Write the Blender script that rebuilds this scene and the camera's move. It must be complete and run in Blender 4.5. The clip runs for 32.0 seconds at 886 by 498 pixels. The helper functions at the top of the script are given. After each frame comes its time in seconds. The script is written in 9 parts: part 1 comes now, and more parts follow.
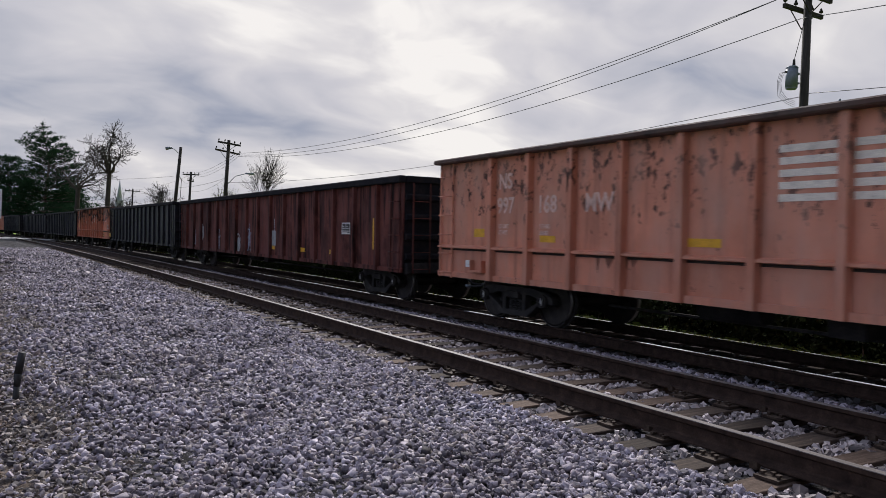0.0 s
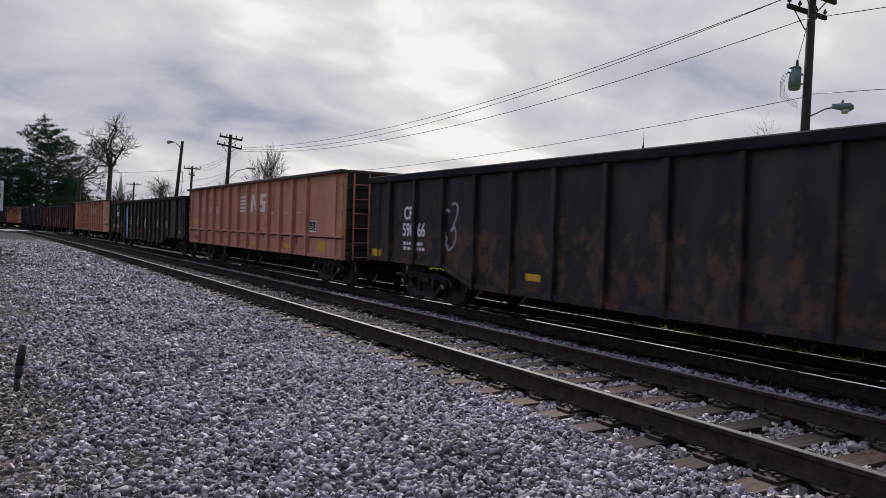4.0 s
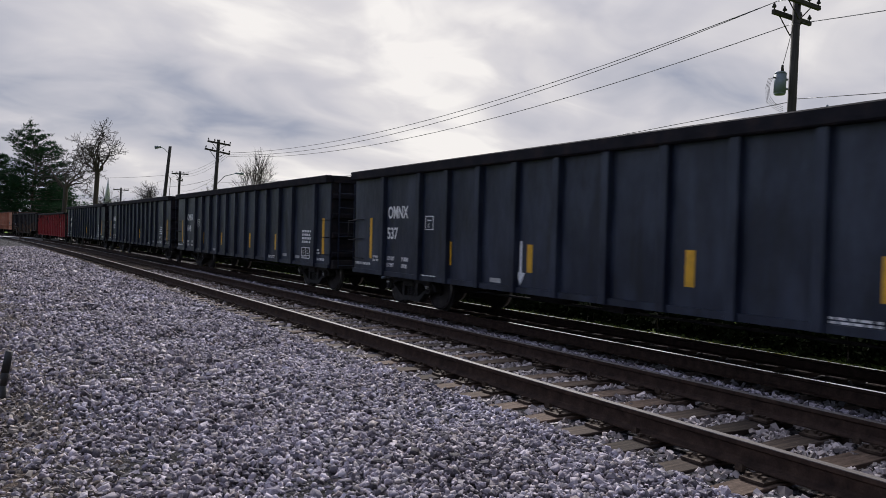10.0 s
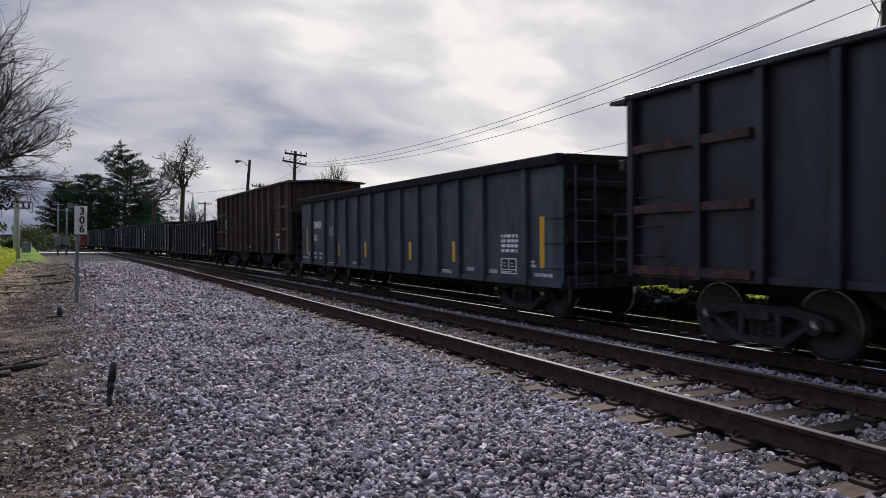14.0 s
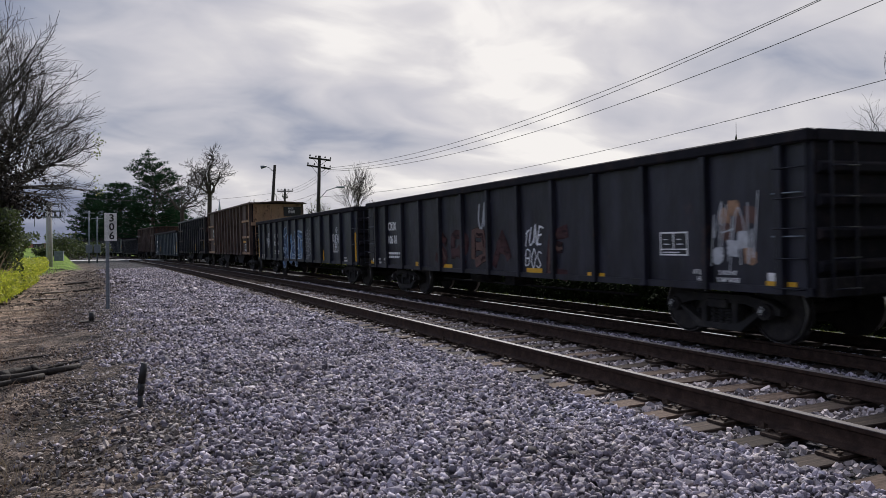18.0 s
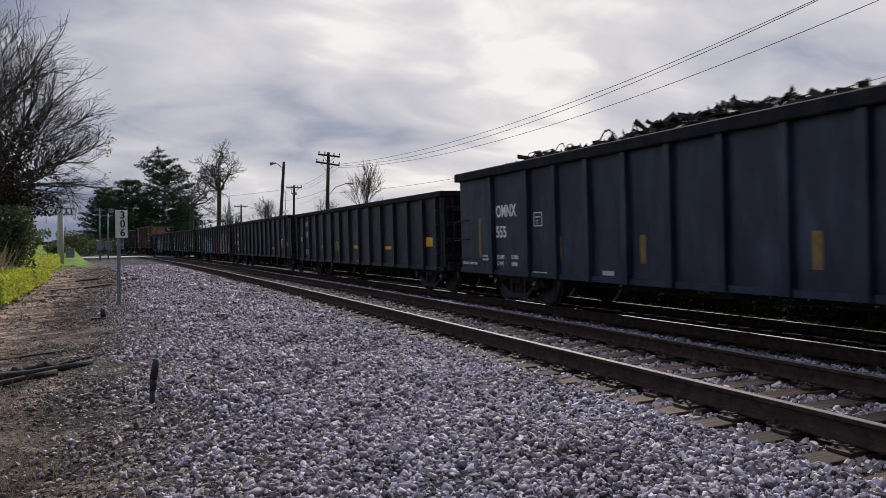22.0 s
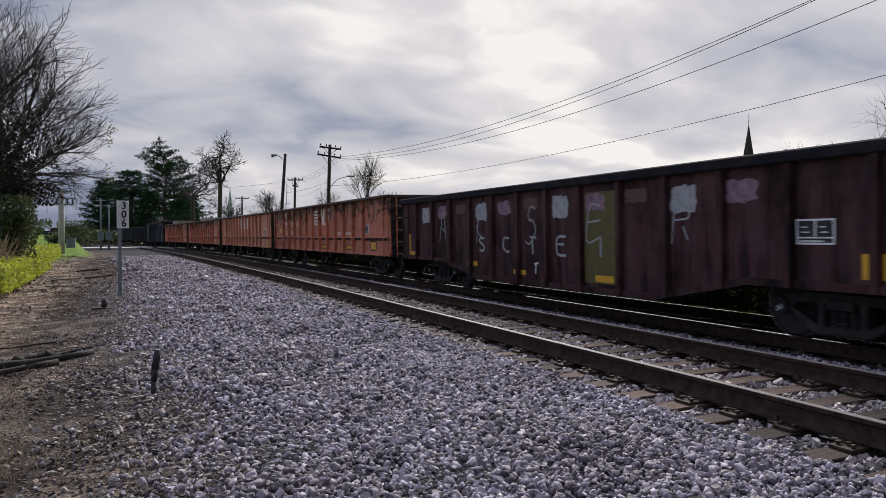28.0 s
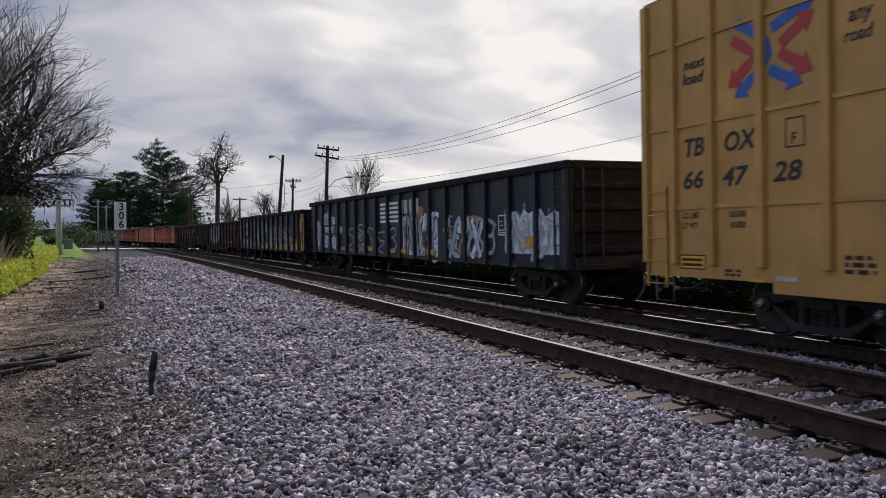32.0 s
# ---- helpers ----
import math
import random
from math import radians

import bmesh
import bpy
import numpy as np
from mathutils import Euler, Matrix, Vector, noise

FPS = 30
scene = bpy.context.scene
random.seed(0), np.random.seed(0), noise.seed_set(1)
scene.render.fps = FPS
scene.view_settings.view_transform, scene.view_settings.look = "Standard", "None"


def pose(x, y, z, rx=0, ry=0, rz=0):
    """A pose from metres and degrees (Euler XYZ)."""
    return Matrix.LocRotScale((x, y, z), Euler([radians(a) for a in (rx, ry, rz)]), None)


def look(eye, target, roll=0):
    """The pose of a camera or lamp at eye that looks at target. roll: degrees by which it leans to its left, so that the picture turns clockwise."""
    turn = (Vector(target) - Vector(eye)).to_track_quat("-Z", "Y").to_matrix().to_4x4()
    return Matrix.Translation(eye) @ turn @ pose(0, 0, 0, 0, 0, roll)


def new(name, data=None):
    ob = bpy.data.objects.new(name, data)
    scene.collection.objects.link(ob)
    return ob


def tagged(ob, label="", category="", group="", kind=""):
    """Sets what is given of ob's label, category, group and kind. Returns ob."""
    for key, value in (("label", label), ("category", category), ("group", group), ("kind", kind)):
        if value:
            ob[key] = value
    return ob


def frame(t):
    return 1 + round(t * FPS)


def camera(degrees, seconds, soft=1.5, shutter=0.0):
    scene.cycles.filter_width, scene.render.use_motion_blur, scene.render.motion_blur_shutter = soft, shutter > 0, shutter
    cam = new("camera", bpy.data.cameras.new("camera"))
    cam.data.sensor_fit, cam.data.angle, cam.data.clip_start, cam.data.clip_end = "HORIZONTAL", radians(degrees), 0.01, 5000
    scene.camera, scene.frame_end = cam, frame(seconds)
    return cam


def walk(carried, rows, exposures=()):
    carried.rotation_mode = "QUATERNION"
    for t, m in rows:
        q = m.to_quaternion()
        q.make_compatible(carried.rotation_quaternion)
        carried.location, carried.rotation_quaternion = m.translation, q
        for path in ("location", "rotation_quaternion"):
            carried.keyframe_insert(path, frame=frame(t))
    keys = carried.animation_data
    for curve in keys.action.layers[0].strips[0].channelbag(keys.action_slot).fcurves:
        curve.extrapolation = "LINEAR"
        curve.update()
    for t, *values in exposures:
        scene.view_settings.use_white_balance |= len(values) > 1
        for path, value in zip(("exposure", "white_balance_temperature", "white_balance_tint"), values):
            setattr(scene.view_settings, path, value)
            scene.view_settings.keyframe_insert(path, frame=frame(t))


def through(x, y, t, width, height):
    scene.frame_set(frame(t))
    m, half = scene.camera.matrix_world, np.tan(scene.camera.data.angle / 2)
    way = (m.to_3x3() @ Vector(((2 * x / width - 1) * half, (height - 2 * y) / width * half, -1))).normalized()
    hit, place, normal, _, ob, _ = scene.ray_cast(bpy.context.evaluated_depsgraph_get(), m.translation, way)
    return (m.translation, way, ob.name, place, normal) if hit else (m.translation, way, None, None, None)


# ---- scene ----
# ======================= camera and its path =======================
cam = camera(62.0, 32.0, soft=0.5, shutter=0.12)
# seconds, x, y, z, yaw, pitch, roll
PATH = (
    (0, 0.075, 0.002, 1.511, -30.78, -0.47, -2.27),
    (0.5, 0.069, 0.000, 1.510, -30.86, -0.50, -2.20),
    (1, 0.070, -0.001, 1.508, -30.87, -0.55, -2.18),
    (1.5, 0.067, -0.001, 1.509, -30.82, -0.53, -2.39),
    (2, 0.076, 0.005, 1.503, -30.74, -0.66, -2.46),
    (2.5, 0.071, 0.002, 1.506, -31.02, -0.91, -2.25),
    (3, 0.071, -0.004, 1.508, -30.97, -0.90, -2.37),
    (3.5, 0.068, 0.001, 1.511, -30.80, -0.81, -2.64),
    (5.5, 0.051, 0.006, 1.509, -30.67, -0.38, -3.49),
    (6, 0.054, 0.003, 1.510, -30.48, -0.01, -3.50),
    (6.5, 0.055, 0.003, 1.511, -31.35, -0.24, -3.31),
    (7, 0.057, -0.006, 1.512, -30.95, -0.34, -3.16),
    (7.5, 0.067, -0.008, 1.509, -31.10, -0.49, -2.97),
    (8, 0.059, -0.012, 1.507, -31.55, -0.47, -2.95),
    (8.5, 0.052, -0.019, 1.515, -31.68, -0.57, -2.95),
    (9, 0.056, -0.013, 1.512, -31.89, -0.67, -2.90),
    (9.5, 0.063, -0.009, 1.517, -31.79, -0.53, -2.81),
    (10, 0.060, -0.016, 1.512, -31.58, -0.31, -2.71),
    (10.5, 0.054, -0.018, 1.511, -31.07, -0.31, -3.04),
    (11, 0.048, -0.014, 1.516, -30.54, -0.16, -3.14),
    (11.5, 0.042, -0.005, 1.516, -29.72, 0.19, -2.82),
    (12, 0.031, 0.005, 1.509, -28.54, 0.30, -2.11),
    (12.5, 0.032, -0.004, 1.512, -27.75, -0.02, -1.67),
    (13, 0.011, 0.015, 1.504, -25.84, -0.06, -1.85),
    (13.5, -0.002, 0.018, 1.520, -26.02, -0.36, -0.96),
    (15.5, 0.021, -0.019, 1.480, -24.99, 0.14, 0.16),
    (16, 0.013, -0.011, 1.477, -24.51, -0.15, 0.18),
    (16.5, 0.016, -0.006, 1.484, -24.65, -0.09, 0.48),
    (17, 0.014, -0.003, 1.482, -24.22, -0.16, 0.21),
    (17.5, 0.017, -0.005, 1.475, -24.04, 0.08, 0.19),
    (18, 0.014, 0.002, 1.473, -23.85, -0.15, 0.27),
    (18.5, 0.002, -0.002, 1.477, -23.66, 0.18, 0.16),
    (19, -0.000, 0.000, 1.474, -23.57, 0.01, 0.23),
    (19.5, 0.008, -0.005, 1.473, -23.02, -0.09, 0.34),
    (20, 0.000, -0.005, 1.476, -23.48, 0.17, 0.47),
    (20.5, 0.001, -0.004, 1.473, -23.36, 0.11, 0.15),
    (21, 0.002, -0.012, 1.476, -23.27, 0.09, 0.16),
    (21.5, -0.002, -0.013, 1.475, -23.11, -0.38, 0.19),
    (22, 0.004, -0.004, 1.475, -23.16, -0.45, 0.40),
    (22.5, 0.004, 0.003, 1.470, -23.37, -0.56, 0.30),
    (23, 0.003, 0.003, 1.470, -23.46, -0.65, 0.20),
    (23.5, -0.006, 0.001, 1.474, -23.32, -0.65, 0.19),
    (24, -0.010, 0.000, 1.472, -23.21, -0.59, -0.04),
    (24.5, -0.005, 0.024, 1.476, -23.32, -0.92, 0.20),
    (25, -0.006, 0.010, 1.471, -23.47, -1.04, 0.23),
    (25.5, -0.005, 0.013, 1.472, -23.25, -1.06, 0.19),
    (27.5, -0.008, 0.011, 1.472, -23.28, -0.97, 0.03),
    (28, -0.012, 0.016, 1.471, -23.12, -0.94, -0.15),
    (28.5, 0.000, 0.034, 1.473, -23.05, -0.91, -0.11),
    (29, -0.009, 0.009, 1.472, -23.39, -1.17, -0.02),
    (29.5, -0.007, 0.002, 1.472, -23.50, -1.03, -0.10),
    (30, -0.010, 0.005, 1.470, -23.28, -1.04, -0.08),
    (30.5, -0.012, -0.000, 1.468, -23.46, -0.91, -0.04),
    (31, -0.010, 0.008, 1.471, -23.18, -0.72, -0.20),
    (31.5, -0.011, 0.006, 1.473, -23.40, -0.99, -0.09),
    (32, -0.010, 0.002, 1.473, -23.28, -0.87, -0.09),
)

walk(cam, [(t, pose(x, y, z, 90 + p, r, w)) for t, x, y, z, w, p, r in PATH], exposures=((0, 0.0), (32, 0.0)))

# ======================= world, sun =======================
SUN_AZ, SUN_EL = 28.0, 36.0      # degrees to the right of the track's direction, and above the horizon
SUN_DIR = Vector((math.sin(radians(SUN_AZ)) * math.cos(radians(SUN_EL)),
                  math.cos(radians(SUN_AZ)) * math.cos(radians(SUN_EL)), math.sin(radians(SUN_EL))))

# where the cloud is thinnest, a little below the sun
GLOW_DIR = Vector((math.sin(radians(31)) * math.cos(radians(13)), math.cos(radians(31)) * math.cos(radians(13)), math.sin(radians(13))))


def build_world():
    w = bpy.data.worlds.new("overcast_sky")
    scene.world = w
    w.use_nodes = True
    nt = w.node_tree
    nt.nodes.clear()
    N, L = nt.nodes.new, nt.links.new
    out = N("ShaderNodeOutputWorld")
    bg = N("ShaderNodeBackground")
    sky = N("ShaderNodeTexSky")
    sky.sky_type = "NISHITA"
    sky.sun_disc = False
    sky.sun_elevation = radians(SUN_EL)
    sky.sun_rotation = radians(SUN_AZ)
    sky.dust_density = 2.0
    skym = N("ShaderNodeMixRGB")
    skym.blend_type = "MULTIPLY"
    skym.inputs[0].default_value = 1.0
    skym.inputs[2].default_value = (0.10, 0.10, 0.10, 1)
    L(sky.outputs[0], skym.inputs[1])
    tc = N("ShaderNodeTexCoord")
    sep = N("ShaderNodeSeparateXYZ")
    L(tc.outputs["Generated"], sep.inputs[0])
    # cloud sheet: direction divided by height
    zz = N("ShaderNodeMath"); zz.operation = "MAXIMUM"; zz.inputs[1].default_value = 0.0
    L(sep.outputs[2], zz.inputs[0])
    za = N("ShaderNodeMath"); za.operation = "ADD"; za.inputs[1].default_value = 0.30
    L(zz.outputs[0], za.inputs[0])
    dv = N("ShaderNodeVectorMath"); dv.operation = "DIVIDE"
    L(tc.outputs["Generated"], dv.inputs[0])
    cz = N("ShaderNodeCombineXYZ")
    for i in range(3):
        L(za.outputs[0], cz.inputs[i])
    L(cz.outputs[0], dv.inputs[1])
    mp = N("ShaderNodeMapping")
    mp.inputs["Rotation"].default_value = (0, 0, radians(25))
    mp.inputs["Scale"].default_value = (1.0, 1.25, 0.2)
    mp.inputs["Location"].default_value = (3.1, 1.7, 0)
    L(dv.outputs[0], mp.inputs[0])
    n1 = N("ShaderNodeTexNoise")
    n1.inputs["Scale"].default_value = 1.25
    n1.inputs["Detail"].default_value = 7
    n1.inputs["Roughness"].default_value = 0.44
    n1.inputs["Distortion"].default_value = 0.5
    L(mp.outputs[0], n1.inputs["Vector"])
    # glow round the veiled sun
    dot = N("ShaderNodeVectorMath"); dot.operation = "DOT_PRODUCT"
    dot.inputs[1].default_value = GLOW_DIR
    L(tc.outputs["Generated"], dot.inputs[0])
    g0 = N("ShaderNodeMath"); g0.operation = "MAXIMUM"; g0.inputs[1].default_value = 0
    L(dot.outputs["Value"], g0.inputs[0])
    g1 = N("ShaderNodeMath"); g1.operation = "POWER"; g1.inputs[1].default_value = 9
    L(g0.outputs[0], g1.inputs[0])
    g2 = N("ShaderNodeMath"); g2.operation = "POWER"; g2.inputs[1].default_value = 120
    L(g0.outputs[0], g2.inputs[0])
    # cloud value = noise + glow
    m1 = N("ShaderNodeMath"); m1.operation = "MULTIPLY_ADD"; m1.inputs[1].default_value = 0.14
    n2 = N("ShaderNodeTexNoise")
    n2.inputs["Scale"].default_value = 3.6
    n2.inputs["Detail"].default_value = 4
    n2.inputs["Roughness"].default_value = 0.45
    n2.inputs["Distortion"].default_value = 0.8
    L(mp.outputs[0], n2.inputs["Vector"])
    n3 = N("ShaderNodeMath"); n3.operation = "MULTIPLY_ADD"; n3.inputs[1].default_value = 0.40
    L(n2.outputs[0], n3.inputs[0]); L(n1.outputs[0], n3.inputs[2])
    # the sheet thins towards the right of the line
    gx = N("ShaderNodeMath"); gx.operation = "MULTIPLY_ADD"; gx.inputs[1].default_value = 0.17
    L(sep.outputs[0], gx.inputs[0]); L(n3.outputs[0], gx.inputs[2])
    n4 = N("ShaderNodeMath"); n4.operation = "SUBTRACT"; n4.inputs[1].default_value = 0.235
    L(gx.outputs[0], n4.inputs[0])
    L(g1.outputs[0], m1.inputs[0]); L(n4.outputs[0], m1.inputs[2])
    m2 = N("ShaderNodeMath"); m2.operation = "MULTIPLY_ADD"; m2.inputs[1].default_value = 0.10
    L(g2.outputs[0], m2.inputs[0]); L(m1.outputs[0], m2.inputs[2])
    rp = N("ShaderNodeValToRGB")
    e = rp.color_ramp.elements
    e[0].position, e[0].color = 0.33, (0.205, 0.235, 0.340, 1)
    e[1].position, e[1].color = 0.80, (0.90, 0.87, 0.855, 1)
    for p, c in ((0.43, (0.315, 0.345, 0.445, 1)), (0.52, (0.458, 0.468, 0.540, 1)), (0.62, (0.575, 0.567, 0.622, 1)), (0.72, (0.70, 0.68, 0.705, 1))):
        q = e.new(p); q.color = c
    L(m2.outputs[0], rp.inputs[0])
    mx = N("ShaderNodeMixRGB"); mx.inputs[0].default_value = 0.975
    L(skym.outputs[0], mx.inputs[1]); L(rp.outputs[0], mx.inputs[2])
    L(mx.outputs[0], bg.inputs[0])
    # an overcast sky grows brighter towards the zenith
    zen = N("ShaderNodeMapRange")
    zen.inputs["From Min"].default_value, zen.inputs["From Max"].default_value = 0.30, 1.0
    zen.inputs["To Min"].default_value, zen.inputs["To Max"].default_value = 1.0, 2.1
    L(sep.outputs[2], zen.inputs[0])
    # unseen sky, added: brighter left for the car sides, dimmer away from the sun
    fx, fy = N("ShaderNodeMapRange"), N("ShaderNodeMapRange")
    for q, (a, b, c, d), axis in ((fx, (-0.98, -0.42, 2.35, 1.0), 0), (fy, (-0.75, 0.20, 0.45, 1.0), 1)):
        for name, v in zip(("From Min", "From Max", "To Min", "To Max"), (a, b, c, d)):
            q.inputs[name].default_value = v
        L(sep.outputs[axis], q.inputs[0])
    f1, f2 = N("ShaderNodeMath"), N("ShaderNodeMath")
    f1.operation = f2.operation = "MULTIPLY"
    L(fx.outputs[0], f1.inputs[0]); L(fy.outputs[0], f1.inputs[1])
    L(f1.outputs[0], f2.inputs[0]); L(zen.outputs[0], f2.inputs[1])
    L(f2.outputs[0], bg.inputs[1])
    L(bg.outputs[0], out.inputs[0])


build_world()
sun = new("sun", bpy.data.lights.new("sun", "SUN"))
sun.data.energy, sun.data.angle, sun.data.color = 4.4, radians(14), (1.0, 0.965, 0.94)
sun.matrix_world = look((0, 0, 60), Vector((0, 0, 60)) - SUN_DIR)

# ======================= the line of the tracks =======================
KAPPA = 0.856e-3                  # the bend of the line, to the left, ahead of the camera
RADIUS = 1 / KAPPA
BEND_END = 420.0
NEAR_C, FAR_C = 5.54, 9.31        # the two track centres, to the side of the origin
RAIL_GAUGE = 1.505                # from rail centre to rail centre
TIE_NEAR, TIE_FAR = 0.0, -0.094   # tie tops
CANT = 1.41                       # degrees, the outer rail is higher


def at(s, d):
    """The place and heading at s metres along the line and d metres to its right."""
    if s <= 0:
        return d, s, 0.0
    a = min(s, BEND_END) / RADIUS
    x, y = -RADIUS + (RADIUS + d) * math.cos(a), (RADIUS + d) * math.sin(a)
    if s > BEND_END:
        x, y = x - math.sin(a) * (s - BEND_END), y + math.cos(a) * (s - BEND_END)
    return x, y, math.degrees(a)


def side_of(x, y):
    """The distance to the right of the line, of a place."""
    return x if y <= 0 else math.hypot(x + RADIUS, y) - RADIUS


# heights of the ground across the line
PROFILE = ((-1100, 1.5), (-120, 0.9), (-40, 0.55), (-12, 0.28), (-7.0, 0.12), (-5.2, -0.02), (-4.0, -0.22), (-2.6, -0.34), (-1.2, -0.27),
           (0.0, -0.15), (0.7, -0.085), (3.9, -0.05), (4.6, -0.035), (6.7, -0.03), (7.2, 0.005), (7.6, -0.03), (8.0, -0.13), (10.9, -0.14), (11.7, -0.22), (12.6, -0.32), (14, -0.15),
           (18, 0.05), (40, 0.3), (120, 0.8), (1600, 3.0))


def ground_z(d):
    for (a, za), (b, zb) in zip(PROFILE, PROFILE[1:]):
        if a <= d <= b:
            return za + (zb - za) * (d - a) / (b - a)
    return 0.0


def rise(s, d):
    """The lawn climbs gently away from the line, towards the crossing."""
    if d > -0.5 or s < 40:
        return 0.0
    a, b = min(1.0, (s - 40) / 65), min(1.0, (-0.5 - d) / 1.8)
    return 1.65 * a * a * (3 - 2 * a) * b * b * (3 - 2 * b)


def ground_at(x, y):
    d = side_of(x, y)
    return ground_z(d) + rise(y, d)


# ======================= materials =======================
def nodes_of(name):
    m = bpy.data.materials.new(name)
    m.use_nodes = True
    nt = m.node_tree
    return m, nt, nt.nodes.new, nt.links.new, nt.nodes["Principled BSDF"]


def ramp(N, stops):
    r = N("ShaderNodeValToRGB")
    e = r.color_ramp.elements
    while len(e) < len(stops):
        e.new(0.5)
    for q, (p, c) in zip(e, stops):
        q.position, q.color = p, (*c, 1)
    return r


def noise_node(N, L, vec, scale, detail=4, rough=0.55, stretch=None):
    n = N("ShaderNodeTexNoise")
    n.inputs["Scale"].default_value, n.inputs["Detail"].default_value, n.inputs["Roughness"].default_value = scale, detail, rough
    if stretch:
        mp = N("ShaderNodeMapping")
        mp.inputs["Scale"].default_value = stretch
        L(vec, mp.inputs[0])
        vec = mp.outputs[0]
    L(vec, n.inputs["Vector"])
    return n


def bump_to(N, L, bsdf, height, strength, distance):
    b = N("ShaderNodeBump")
    b.inputs["Strength"].default_value, b.inputs["Distance"].default_value = strength, distance
    L(height, b.inputs["Height"])
    L(b.outputs[0], bsdf.inputs["Normal"])


def mottled(name, colours, scale=3.0, rough=0.7, metal=0.0, bump=0.3, fine=40.0, distance=0.01, random_shade=0.0, stretch=None):
    """A surface whose colour wanders between several tones, with fine grain and relief."""
    m, nt, N, L, b = nodes_of(name)
    tc = N("ShaderNodeTexCoord")
    n = noise_node(N, L, tc.outputs["Object"], scale, 6, 0.6, stretch)
    r = ramp(N, [(0.3 + 0.4 * i / max(1, len(colours) - 1), c) for i, c in enumerate(colours)])
    L(n.outputs[0], r.inputs[0])
    f = noise_node(N, L, tc.outputs["Object"], fine, 3, 0.6)
    fr = ramp(N, [(0.3, (0.72, 0.72, 0.72)), (0.7, (1.2, 1.2, 1.2))])
    L(f.outputs[0], fr.inputs[0])
    mx = N("ShaderNodeMixRGB"); mx.blend_type = "MULTIPLY"; mx.inputs[0].default_value = 0.8
    L(r.outputs[0], mx.inputs[1]); L(fr.outputs[0], mx.inputs[2])
    col = mx.outputs[0]
    if random_shade:
        oi = N("ShaderNodeObjectInfo")
        mr = N("ShaderNodeMapRange")
        mr.inputs["To Min"].default_value, mr.inputs["To Max"].default_value = 1 - random_shade, 1 + random_shade
        L(oi.outputs["Random"], mr.inputs[0])
        m3 = N("ShaderNodeVectorMath"); m3.operation = "SCALE"
        L(col, m3.inputs[0]); L(mr.outputs[0], m3.inputs["Scale"])
        col = m3.outputs[0]
    L(col, b.inputs["Base Color"])
    b.inputs["Roughness"].default_value, b.inputs["Metallic"].default_value = rough, metal
    if bump:
        bump_to(N, L, b, f.outputs[0], bump, distance)
    return m


